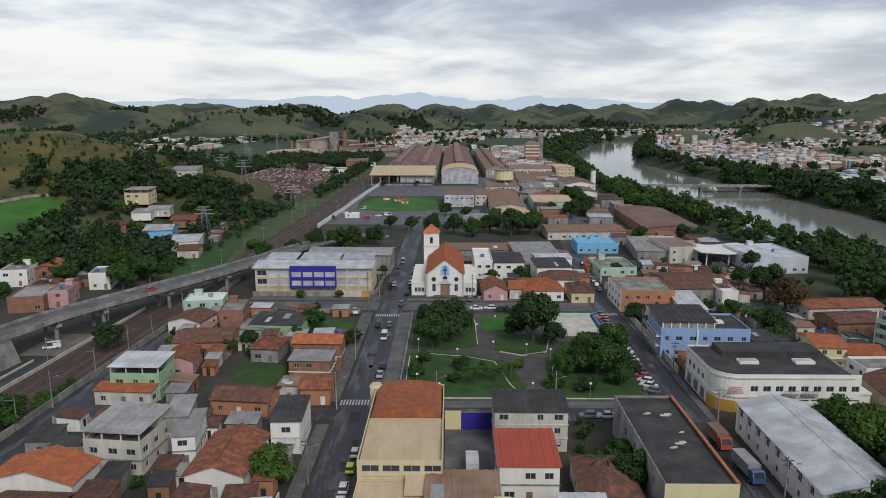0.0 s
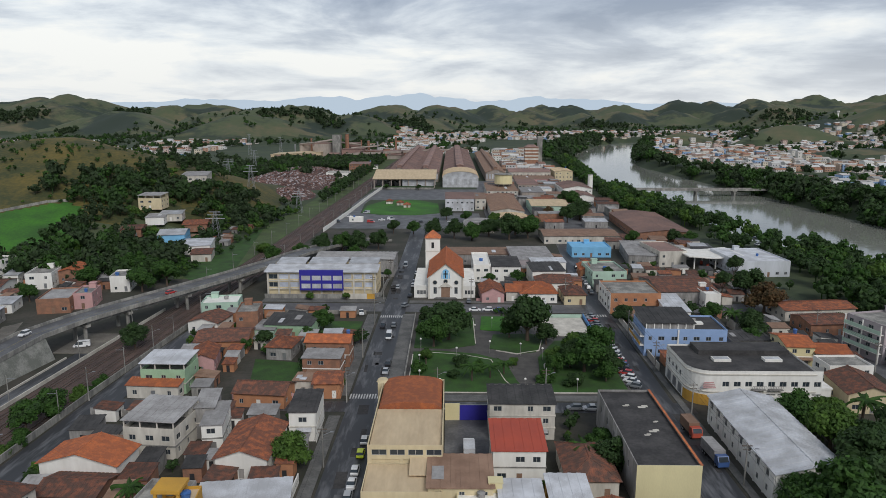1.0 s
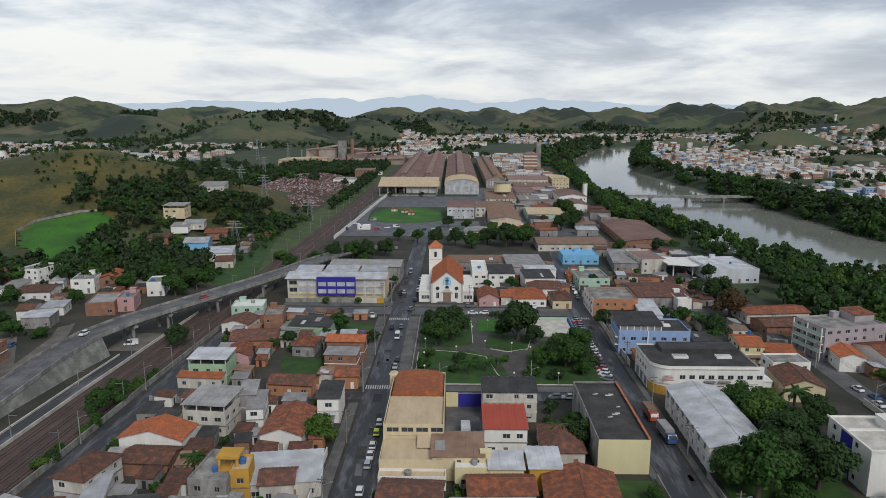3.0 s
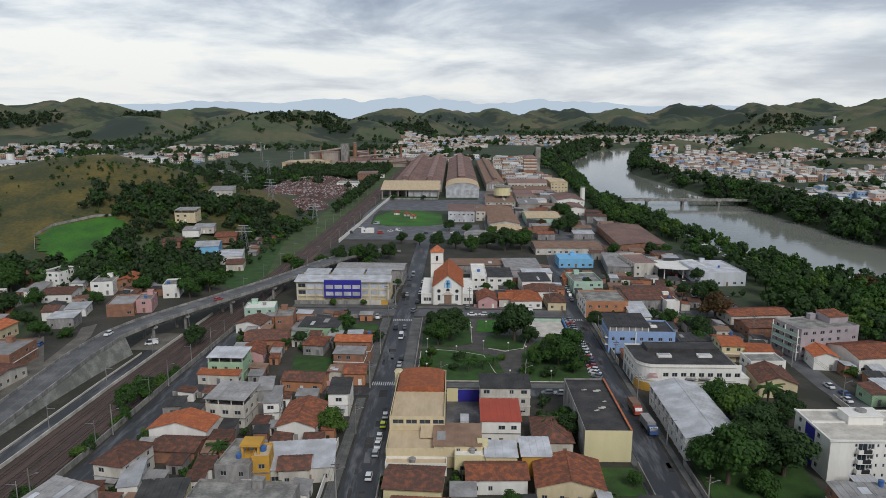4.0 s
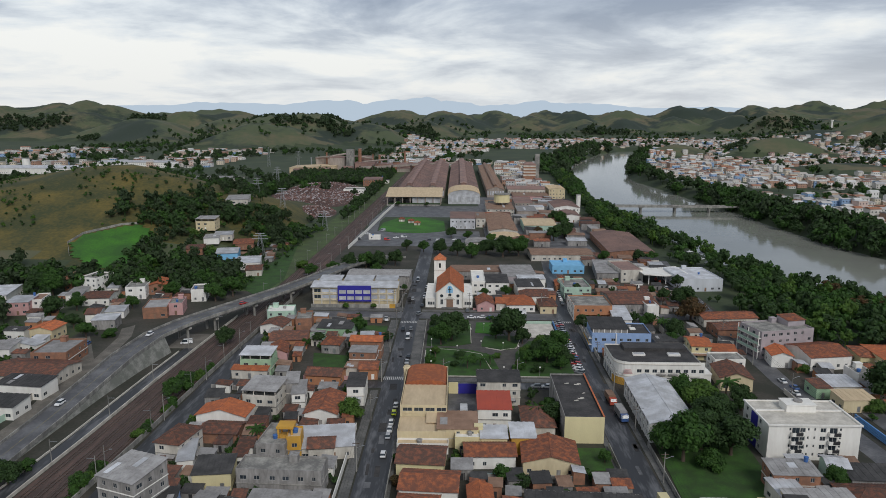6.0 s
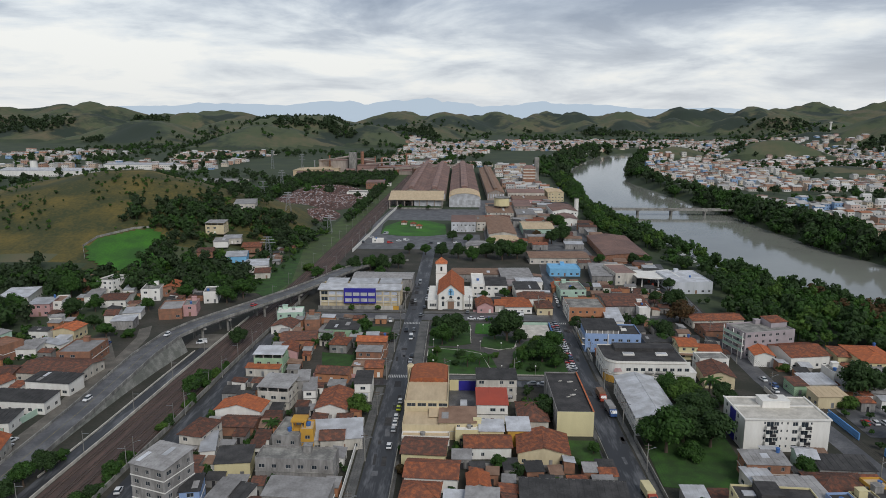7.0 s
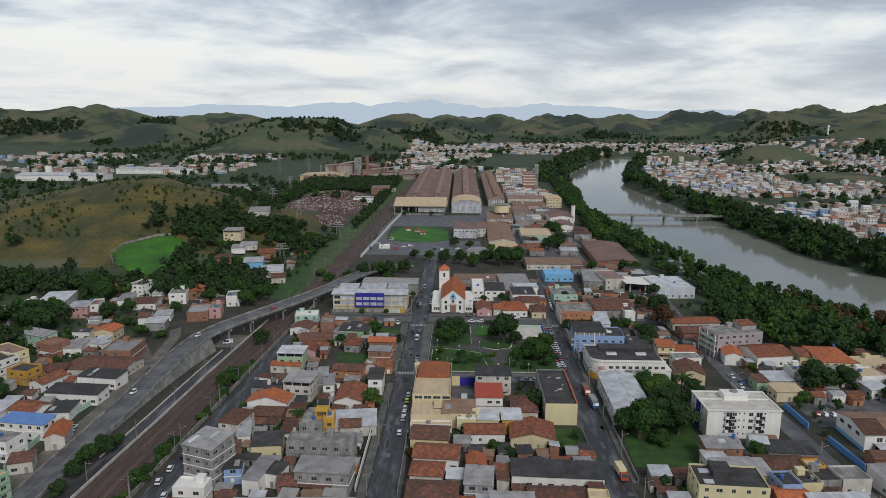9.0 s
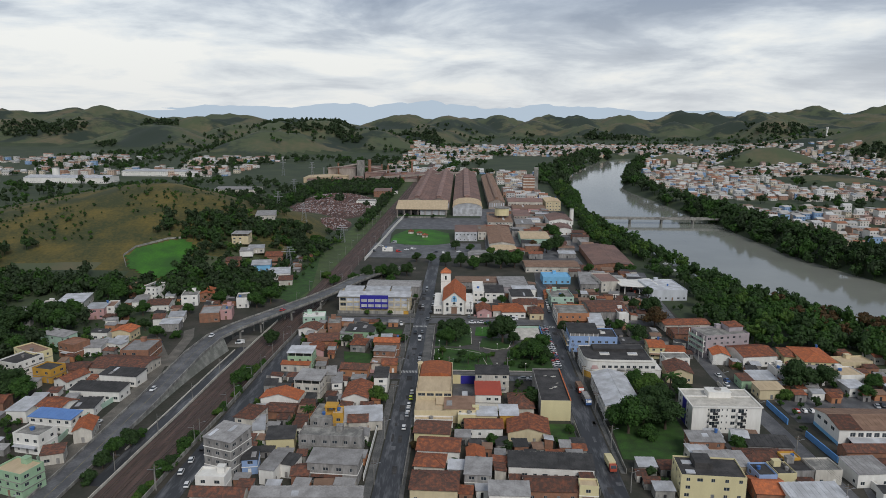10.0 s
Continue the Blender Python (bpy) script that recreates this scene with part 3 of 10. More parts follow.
yard("pavement", -16.8, 150.5, -12.4, 222, 0.18, M["paving"], "raised concrete pavement along the park wall")
yard("pavement", -29.4, 150, -25.8, 222, 0.17, M["paving"], "raised concrete pavement by the houses")
yard("pavement", -28.8, 32, -26.0, 138, 0.17, M["paving"], "raised concrete pavement by the houses")
yard("pavement", -16.9, 32, -15.4, 138, 0.17, M["paving"], "raised concrete pavement by the cream building")
yard("pavement", 56.9, 60, 58.6, 222, 0.17, M["paving"], "raised concrete pavement by the white building")
yard("pavement", 46.0, 60, 47.7, 139, 0.17, M["paving"], "raised concrete pavement by the yellow wall")
yard("pavement", -72, 237.5, -25, 244.6, 0.16, M["paving"], "wide school forecourt pavement")
yard("pavement", -15.5, 236.8, 50, 240, 0.16, M["paving"], "raised pavement before the church")
yard("pavement", -11, 147, 46, 150.4, 0.18, M["paving"], "raised concrete pavement along the park")
yard("forecourt", -119.5, 180, -106.8, 199, 0.08, M["dust"], "pale dusty forecourt under the viaduct")
yard("asphalt_lot", -78, 405, 20, 470, 0.06, M["asphalt_light"], "wide car park of worn asphalt before the mill")
yard("asphalt_lot", 66, 372, 100, 440, 0.07, M["asphalt_light"], "paved mill yard")
yard("asphalt_lot", -66, 546, 24, 622, 0.022, M["asphalt_light"], "grey paved yard before the mill halls")
yard("asphalt_lot", 24.1, 441, 118, 700, 0.02, M["asphalt_light"], "grey paved yard among the workshops")

# the park: lawns, paths, lit paved square
yard("park_ground", -12.2, 150.6, 47.4, 221.5, 0.12, M["path"], "park ground of worn grey paving")


def lawn(pts, z, label, mat="grass"):
    b = Build()
    b.solid([(x, y, 0.0) for x, y in pts], [(x, y, z) for x, y in pts])
    return tagged(new("lawn", b.made("lawn", M[mat])), label, "lawn", kind="structure")


lawn([(-11, 152), (20, 152), (18, 161), (16, 175), (8, 181), (-4, 183.5), (-11, 182.5)], 0.3, "mown green park lawn with shrubs")
lawn([(24, 152), (46.5, 152), (46.5, 195), (33, 193), (26, 178)], 0.3, "green park lawn under trees")
lawn([(-11, 186), (0, 185.5), (8, 189), (8.5, 217), (-11, 219.5)], 0.3, "green park lawn around the big trees")
lawn([(10, 204), (20, 202), (21, 219), (11, 219)], 0.32, "bright green lawn by the church street", "bright_grass")
lawn([(12, 186), (20, 181), (26, 183), (31, 196), (26, 200), (14, 199)], 0.32, "rounded green lawn island")
yard("sand_court", 31, 198, 46, 218, 0.24, M["offwhite"], "pale fenced sports court")
lawn([(-64, 472), (-50, 462), (-25, 460), (-8, 470), (-10, 520), (-30, 545), (-52, 540), (-64, 510)], 0.3, "bright green lawn with small kiosks before the mill", "bright_grass")
for k, pts in enumerate(([(-57, 176), (-38, 172), (-36, 150), (-52, 150)], [(-47, 214), (-30, 213), (-30, 200), (-44, 200)],
                         [(60, 70), (86, 66), (90, 120), (62, 116)], [(35, 84), (47, 84), (47, 97), (36, 97)],
                         [(-150, 320), (-105, 262), (-100, 300), (-118, 420), (-130, 420)])):
    lawn(pts, 0.14, "rough green grass of an open plot")


def meadow():
    """The bright field on the lower slope, laid on the relief."""
    poly = [(-245, 335), (-242, 347), (-226, 365), (-217, 369), (-203, 362), (-197, 330), (-200, 306), (-215, 302), (-235, 318)]

    def inside(x, y):
        c = False
        for (ax, ay), (bx, by) in zip(poly, poly[1:] + poly[:1]):
            if (ay > y) != (by > y) and x < (bx - ax) * (y - ay) / (by - ay) + ax:
                c = not c
        return c
    step, index, vs, fs = 3, {}, [], []

    def corner(x, y):
        if (x, y) not in index:
            index[(x, y)] = len(vs)
            vs.append((x, y, height(x, y) + 0.5))
        return index[(x, y)]
    for x in range(-249, -192, step):
        for y in range(297, 375, step):
            if inside(x + 1.5, y + 1.5):
                fs.append((corner(x, y), corner(x + step, y), corner(x + step, y + step), corner(x, y + step)))
    me = mesh_from("meadow", vs, fs, M["bright_grass"], smooth=True)
    tagged(new("meadow", me), "vivid green cut field on the hill's foot", "field", kind="structure")


meadow()

# crosswalks and centre lines
def stripes(x0, x1, y0, y1, n, along, label):
    root = thing("crosswalk", pose(0, 0, 0), label, "crosswalk", kind="structure")
    for i in range(n):
        b = Build()
        if along == "x":
            a = x0 + (x1 - x0) * i / n
            b.box(a, y0, 0.051, a + (x1 - x0) / n * 0.5, y1, 0.062)
        else:
            a = y0 + (y1 - y0) * i / n
            b.box(x0, a, 0.051, x1, a + (y1 - y0) / n * 0.5, 0.062)
        part("stripe", b, M["paint_white"], root)


stripes(-25.4, -17, 148.2, 151.2, 12, "x", "worn white zebra crossing")
stripes(-24.6, -16.5, 218, 220.6, 11, "x", "worn white zebra crossing by the church")
stripes(47, 56, 220.0, 222.4, 10, "x", "faded white zebra crossing")

# ---------------------------------------------------------------- railway and viaduct
RAIL = [(-106, 20), (-103.8, 69), (-102, 100), (-100.2, 145), (-97.6, 190), (-95.3, 225), (-92, 273), (-89, 340), (-86, 442), (-83, 560), (-80, 694), (-74, 950), (-66, 1287), (-58, 1700)]
strip("railway_bed", RAIL, 16, 0.12, M["ballast"], "rust-brown railway ballast bed", "railway")


def offset(pts, d):
    out = []
    for i, p in enumerate(pts):
        q, s = pts[min(i + 1, len(pts) - 1)], pts[max(i - 1, 0)]
        t = Vector((q[0] - s[0], q[1] - s[1])).normalized()
        out.append((p[0] + t.y * d, p[1] - t.x * d) + tuple(p[2:]))
    return out


for track in (-5.6, -1.9, 1.9, 5.6):
    root = thing("railway_track", pose(0, 0, 0), "pair of rusty steel rails on the ballast", "railway", "railway tracks", "structure")
    for side in (-0.55, 0.55):
        line = offset(RAIL[:12], track + side)
        b = Build()
        for a, c in zip(line, line[1:]):
            d = Vector((c[0] - a[0], c[1] - a[1])).normalized() * 0.07
            b.solid([(a[0] - d.y, a[1] + d.x, 0.1), (a[0] + d.y, a[1] - d.x, 0.1), (c[0] + d.y, c[1] - d.x, 0.1), (c[0] - d.y, c[1] + d.x, 0.1)],
                    [(a[0] - d.y, a[1] + d.x, 0.32), (a[0] + d.y, a[1] - d.x, 0.32), (c[0] + d.y, c[1] - d.x, 0.32), (c[0] - d.y, c[1] + d.x, 0.32)])
        part("rail", b, M["rail"], root)
    b = Build()
    line = offset(RAIL[:8], track)
    for a, c in zip(line, line[1:]):
        length = math.hypot(c[0] - a[0], c[1] - a[1])
        ang = math.atan2(c[1] - a[1], c[0] - a[0])
        for i in range(int(length / 1.2)):
            x, y = a[0] + (c[0] - a[0]) * i * 1.2 / length, a[1] + (c[1] - a[1]) * i * 1.2 / length
            cx, sx = math.cos(ang), math.sin(ang)
            ring = [(x + cx * u - sx * w, y + sx * u + cx * w) for u, w in ((-0.14, -1.2), (0.14, -1.2), (0.14, 1.2), (-0.14, 1.2))]
            b.solid([(p[0], p[1], 0.1) for p in ring], [(p[0], p[1], 0.2) for p in ring])
    tagged(part("sleepers", b, M["sleeper"], root), kind="stuff")


def long_wall(pts, h, thick, mat, name, label, pier=0):
    root = thing(name, pose(0, 0, 0), label, "wall", kind="structure")
    for a, c in zip(pts, pts[1:]):
        d = Vector((c[0] - a[0], c[1] - a[1])).normalized() * thick / 2
        za, zc = (a[2] if len(a) > 2 else 0), (c[2] if len(c) > 2 else 0)
        b = Build()
        b.solid([(a[0] - d.y, a[1] + d.x, za - 0.2), (a[0] + d.y, a[1] - d.x, za - 0.2), (c[0] + d.y, c[1] - d.x, zc - 0.2), (c[0] - d.y, c[1] + d.x, zc - 0.2)],
                [(a[0] - d.y, a[1] + d.x, za + h), (a[0] + d.y, a[1] - d.x, za + h), (c[0] + d.y, c[1] - d.x, zc + h), (c[0] - d.y, c[1] + d.x, zc + h)])
        part("wall_section", b, mat, root)
    return root


strip("road", offset([(-105, 45), (-103.8, 69), (-102, 100), (-100.2, 145), (-98.4, 178), (-97.3, 195)], -11.4), 4.8, 0.07, M["asphalt"], "narrow asphalt lane below the viaduct ramp", "road")
strip("rail_verge", offset(RAIL[6:13], -18.5), 20, 0.1, M["verge"], "long green grass verge beside the railway", "verge")
long_wall(offset(RAIL[:7], 8.7), 1.7, 0.3, M["concrete"], "railway_wall", "stained concrete wall beside the railway")
long_wall(offset(RAIL[:6], -8.6), 1.0, 0.3, M["offwhite"], "railway_wall", "low pale parapet along the tracks")
long_wall(offset([(-103.8, 69), (-102, 100), (-100.2, 145), (-98.6, 175)], -14.2), 0.5, 0.35, M["offwhite"], "kerb_wall", "low pale wall at the foot of the ramp")
long_wall([(-76.5, 392), (-72, 470), (-68, 560), (-63, 640)], 2.6, 0.3, M["white"], "boundary_wall", "long white boundary wall of the mill")
long_wall([(-12.3, 152), (-12.3, 221)], 1.0, 0.35, M["concrete"], "park_wall", "low dark stone wall along the park")

# viaduct: an earth ramp with retaining walls, then spans on piers over the tracks
VIA = [(-128.5, 20, 0.2), (-128, 55, 0.3), (-128, 88, 0.9), (-127.5, 110, 1.8), (-126.8, 132, 3.4), (-125.4, 155, 5.7), (-122.6, 176, 7.0), (-117, 192, 7.3), (-110, 206, 7.4), (-98.5, 228, 7.4), (-86.5, 252, 7.3), (-77, 278, 6.6), (-71, 302, 5.6), (-62, 330, 4.0), (-50, 352, 2.2), (-36, 366, 0.5)]


def viaduct():
    line = offset(VIA, 0.0)
    b = Build()
    sect = line[:7]
    for i, p in enumerate(sect):
        q, o = sect[min(i + 1, 6)], sect[max(i - 1, 0)]
        d = Vector((q[0] - o[0], q[1] - o[1])).normalized() * 4.5
        n = len(b.v)
        batter = 1 + p[2] * 0.085
        b.v += [(p[0] - d.y, p[1] + d.x, -0.3), (p[0] + d.y * batter, p[1] - d.x * batter, -0.3), (p[0] + d.y, p[1] - d.x, max(p[2] - 0.3, -0.2)), (p[0] - d.y, p[1] + d.x, max(p[2] - 0.3, -0.2))]
        if i:
            b.f += [(n - 4 + k, n - 4 + (k + 1) % 4, n + (k + 1) % 4, n + k) for k in range(4)]
            b.m += [0] * 4
    b.f += [(3, 2, 1, 0), (len(b.v) - 4, len(b.v) - 3, len(b.v) - 2, len(b.v) - 1)]
    b.m += [0, 0]
    root = thing("viaduct", pose(0, 0, 0), "curving concrete road viaduct over the railway", "viaduct")
    part("retaining_wall", joined(b, "ramp_stone"), None, root, "sloping pale stone-faced ramp side")
    deck = strip("deck", line, 9.4, 0, M["asphalt_light"], "", "", 0.5, "")
    deck.parent = root
    tagged(deck, "worn grey asphalt deck")
    for k in ("category", "kind"):
        if k in deck:
            del deck[k]
    for side in (-4.6, 4.6):
        edge = offset(line, side)
        q = Build()
        for a, c in zip(edge, edge[1:]):
            d = Vector((c[0] - a[0], c[1] - a[1])).normalized() * 0.16
            q.solid([(a[0] - d.y, a[1] + d.x, a[2] - 0.5), (a[0] + d.y, a[1] - d.x, a[2] - 0.5), (c[0] + d.y, c[1] - d.x, c[2] - 0.5), (c[0] - d.y, c[1] + d.x, c[2] - 0.5)],
                    [(a[0] - d.y, a[1] + d.x, a[2] + 0.85), (a[0] + d.y, a[1] - d.x, a[2] + 0.85), (c[0] + d.y, c[1] - d.x, c[2] + 0.85), (c[0] - d.y, c[1] + d.x, c[2] + 0.85)])
        part("parapet", joined(q), None, root)
    for off in (-3.2, 0, 3.2):
        g = Build()
        e = offset(line[7:], off)
        for a, c in zip(e, e[1:]):
            d = Vector((c[0] - a[0], c[1] - a[1])).normalized() * 0.45
            g.solid([(a[0] - d.y, a[1] + d.x, a[2] - 1.5), (a[0] + d.y, a[1] - d.x, a[2] - 1.5), (c[0] + d.y, c[1] - d.x, c[2] - 1.5), (c[0] - d.y, c[1] + d.x, c[2] - 1.5)],
                    [(a[0] - d.y, a[1] + d.x, a[2] - 0.5), (a[0] + d.y, a[1] - d.x, a[2] - 0.5), (c[0] + d.y, c[1] - d.x, c[2] - 0.5), (c[0] - d.y, c[1] + d.x, c[2] - 0.5)])

        part("girder", joined(g), None, root)
    for i in (7, 8, 9, 10, 11, 12):
        p, q = line[i], line[min(i + 1, len(line) - 1)]
        ang = math.degrees(math.atan2(q[1] - p[1], q[0] - p[0]))
        c = Build()
        for off in (-2.6, 2.6):
            c.tube((0, off, -0.2), (0, off, p[2] - 2.3), 0.62, 0.62, 12)
        c.box(-0.8, -4.4, p[2] - 2.3, 0.8, 4.4, p[2] - 1.5)
        part("pier", c, M["concrete"], root, m=pose(p[0], p[1], 0, 0, 0, ang))
    ln = Build()
    mid = offset(line, 0.0)
    for a, c in zip(mid, mid[1:]):
        n = max(int(math.hypot(c[0] - a[0], c[1] - a[1]) / 4), 1)
        for i in range(n):
            t0, t1 = i / n, (i + 1) / n
            s, e = [tuple(a[k] + (c[k] - a[k]) * t for k in range(3)) for t in (t0, t1)]
            d = Vector((c[0] - a[0], c[1] - a[1])).normalized() * 0.09
            ln.solid([(s[0] - d.y, s[1] + d.x, s[2] + 0.004), (s[0] + d.y, s[1] - d.x, s[2] + 0.004), (e[0] + d.y, e[1] - d.x, e[2] + 0.004), (e[0] - d.y, e[1] + d.x, e[2] + 0.004)],
                     [(s[0] - d.y, s[1] + d.x, s[2] + 0.014), (s[0] + d.y, s[1] - d.x, s[2] + 0.014), (e[0] + d.y, e[1] - d.x, e[2] + 0.014), (e[0] - d.y, e[1] + d.x, e[2] + 0.014)])
    tagged(part("lane_line", ln, M["yellow_line"], root, "worn yellow centre line"), kind="stuff")


viaduct()


def river_bridge():
    root = thing("river_bridge", pose(0, 0, 0), "long low concrete girder bridge over the river", "bridge")
    b = Build()
    b.box(134, 655, -4.6, 330, 663, -3.3)
    part("deck", b, M["concrete"], root)
    for y in (655, 662.7):
        b = Build()
        b.box(134, y, -3.3, 330, y + 0.3, -2.5)
        part("railing", b, M["concrete"], root)
    for x in (166, 202, 239, 276, 310):
        b = Build()
        b.box(x - 0.8, 655.8, -16, x + 0.8, 662.2, -5.4)
        b.box(x - 1.8, 655.2, -5.4, x + 1.8, 662.8, -4.6)
        part("pier", b, M["concrete"], root)


river_bridge()

# ---------------------------------------------------------------- houses: how they are made
WINDOWS = {}


def window_meshes(w, h):
    """Frame and pane for an opening of that size; front looks along -y, origin at the opening's lower left on the wall's face."""
    key = (round(w, 1), round(h, 1))
    if key not in WINDOWS:
        w, h = key
        t = min(0.09, w / 5)
        us = [0, t, w / 2 - t / 2, w / 2 + t / 2, w - t, w] if w > 0.9 else [0, t, w - t, w]
        vs = [0, t, h - t, h]
        holes = {(1, 1), (3, 1)} if w > 0.9 else {(1, 1)}
        n = len(us)
        verts = [(u, y, v) for y in (0.10, 0.17) for v in vs for u in us]
        faces = []
        for j in range(3):
            for i in range(n - 1):
                if (i, j) in holes:
                    k = [j * n + i, j * n + i + 1, (j + 1) * n + i + 1, (j + 1) * n + i]
                    faces += [(k[p], k[(p + 1) % 4], k[(p + 1) % 4] + 4 * n, k[p] + 4 * n) for p in range(4)]
                else:
                    faces.append((j * n + i, j * n + i + 1, (j + 1) * n + i + 1, (j + 1) * n + i))
        p = Build()
        p.box(t, 0.13, t, w - t, 0.15, h - t)
        both = mesh_from("window", verts + p.v, faces + [tuple(i + len(verts) for i in f) for f in p.f], [M["frame"], M["glass"]], [0] * len(faces) + [1] * len(p.f))
        WINDOWS[key] = (mesh_from("window", verts, faces, M["frame"]), p.made("pane", M["glass"]), both)
    return WINDOWS[key]


def wall_with_holes(b, length, z0, z1, holes, to_local, depth=0.2, m=0):
    """One wall face cut by openings, with reveals. to_local maps (along, inward, up) to the thing."""
    us = sorted({0.0, length, *[h[0] for h in holes], *[h[1] for h in holes]})
    vs = sorted({z0, z1, *[h[2] for h in holes], *[h[3] for h in holes]})
    for u0, u1 in zip(us, us[1:]):
        for v0, v1 in zip(vs, vs[1:]):
            uc, vc = (u0 + u1) / 2, (v0 + v1) / 2
            if any(h[0] < uc < h[1] and h[2] < vc < h[3] for h in holes):
                continue
            b.face([to_local(u0, 0, v0), to_local(u1, 0, v0), to_local(u1, 0, v1), to_local(u0, 0, v1)], m)
    for u0, u1, v0, v1 in holes:
        for p, q in (((u0, v0), (u1, v0)), ((u1, v0), (u1, v1)), ((u1, v1), (u0, v1)), ((u0, v1), (u0, v0))):
            b.face([to_local(p[0], 0, p[1]), to_local(q[0], 0, q[1]), to_local(q[0], depth, q[1]), to_local(p[0], depth, p[1])], m)
        b.face([to_local(u0, depth, v0), to_local(u1, depth, v0), to_local(u1, depth, v1), to_local(u0, depth, v1)], m)


SIDES = {"front": (0, 0), "right": (90, 1), "back": (180, 2), "left": (270, 3)}


def openings(length, storeys, z1, rng, doors, big=False):
    holes = []
    floor = z1 / storeys
    n = max(int(length / (3.4 if not big else 4.0)), 1)
    if length < 2.6:
        return holes
    for s in range(storeys):
        for i in range(n):
            c = length * (i + 0.5) / n + rng.uniform(-0.25, 0.25)
            if s == 0 and doors and i == n // 2:
                holes.append((c - 0.55, c + 0.55, 0.05, 2.2, "door"))
                continue
            if rng.random() < 0.12:
                continue
            w = rng.choice((1.0, 1.2, 1.5, 1.8))
            w = min(w, length / n - 0.5)
            if w < 0.5:
                continue
            z = s * floor + min(1.0, floor * 0.36)
            holes.append((c - w / 2, c + w / 2, z, min(z + 1.2, (s + 1) * floor - 0.35), "window"))
    return holes


def shell(root, w, d, h, storeys, wall, rng, plain=("back",), gable=None, top=0.0, cuts=None, pane=True, doors=True):
    """The walls as one shell with real openings, and windows and doors in them. gable: ('x' or 'y', rise)."""
    b = Build()
    hw, hd = w / 2, d / 2
    frames = {"front": (lambda u, k, v: (-hw + u, -hd + k, v), w, pose(-hw, -hd, 0)), "right": (lambda u, k, v: (hw - k, -hd + u, v), d, pose(hw, -hd, 0, 0, 0, 90)),
              "back": (lambda u, k, v: (hw - u, hd - k, v), w, pose(hw, hd, 0, 0, 0, 180)), "left": (lambda u, k, v: (-hw + k, hd - u, v), d, pose(-hw, hd, 0, 0, 0, 270))}
    todo = []
    for side, (fn, length, m) in frames.items():
        if cuts and side in cuts:
            holes = cuts[side]
        elif side in plain:
            holes = []
        else:
            holes = openings(length, storeys, h, rng, doors and side == "front")
        wall_with_holes(b, length, -0.3, h + top, [q[:4] for q in holes], fn)
        todo += [(m, q) for q in holes]
    if gable:
        axis, rise = gable
        if axis == "y":
            for y, s in ((-hd, 1), (hd, -1)):
                b.face([(-hw * s, y, h), (hw * s, y, h), (0, y, h + rise)])
        else:
            for x, s in ((hw, 1), (-hw, -1)):
                b.face([(x, -hd * s, h), (x, hd * s, h), (x, 0, h + rise)])
    if top:
        t = 0.18
        b.face([(-hw, -hd, h + top), (hw, -hd, h + top), (hw - t, -hd + t, h + top), (-hw + t, -hd + t, h + top)])
        b.face([(hw, -hd, h + top), (hw, hd, h + top), (hw - t, hd - t, h + top), (hw - t, -hd + t, h + top)])
        b.face([(hw, hd, h + top), (-hw, hd, h + top), (-hw + t, hd - t, h + top), (hw - t, hd - t, h + top)])
        b.face([(-hw, hd, h + top), (-hw, -hd, h + top), (-hw + t, -hd + t, h + top), (-hw + t, hd - t, h + top)])
        for p, q in (((-1, -1), (1, -1)), ((1, -1), (1, 1)), ((1, 1), (-1, 1)), ((-1, 1), (-1, -1))):
            b.face([(p[0] * (hw - t), p[1] * (hd - t), h + top), (q[0] * (hw - t), q[1] * (hd - t), h + top), (q[0] * (hw - t), q[1] * (hd - t), h), (p[0] * (hw - t), p[1] * (hd - t), h)])
    part("wall", b, M[wall], root)
    for m, q in todo:
        u0, u1, v0, v1, kind = q
        if kind == "door":
            k = Build()
            k.box(0, 0.10, 0, u1 - u0, 0.16, v1 - v0)
            k.box(0.12, 0.085, 0.15, u1 - u0 - 0.12, 0.10, (v1 - v0) * 0.45)
            k.box(0.12, 0.085, (v1 - v0) * 0.52, u1 - u0 - 0.12, 0.10, v1 - v0 - 0.15)
            part("door", k, M[rng.choice(("brown_sheet", "metal", "grey_wall", "white"))], root, m=m @ pose(u0, 0, v0))
        elif kind == "shutter":
            k = Build()
            n = max(int((v1 - v0) / 0.35), 2)
            for i in range(n):
                k.box(0, 0.10 + 0.02 * (i % 2), (v1 - v0) * i / n, u1 - u0, 0.17, (v1 - v0) * (i + 1) / n)
            part("shutter", k, M["metal"], root, "ribbed metal roller shutter", m=m @ pose(u0, 0, v0))
        elif kind == "blind":
            k = Build()
            k.box(0, 0.08, 0, u1 - u0, 0.16, v1 - v0)
            part("window_blind", k, M["blind"], root, "pale closed window blind", m=m @ pose(u0, 0, v0))
        elif kind == "void":
            continue
        else:
            fr, pn, both = window_meshes(u1 - u0, v1 - v0)
            ob = part("window", fr if pane else both, None, root, m=m @ pose(u0, 0, v0))
            if pane:
                part("pane", pn, None, ob)


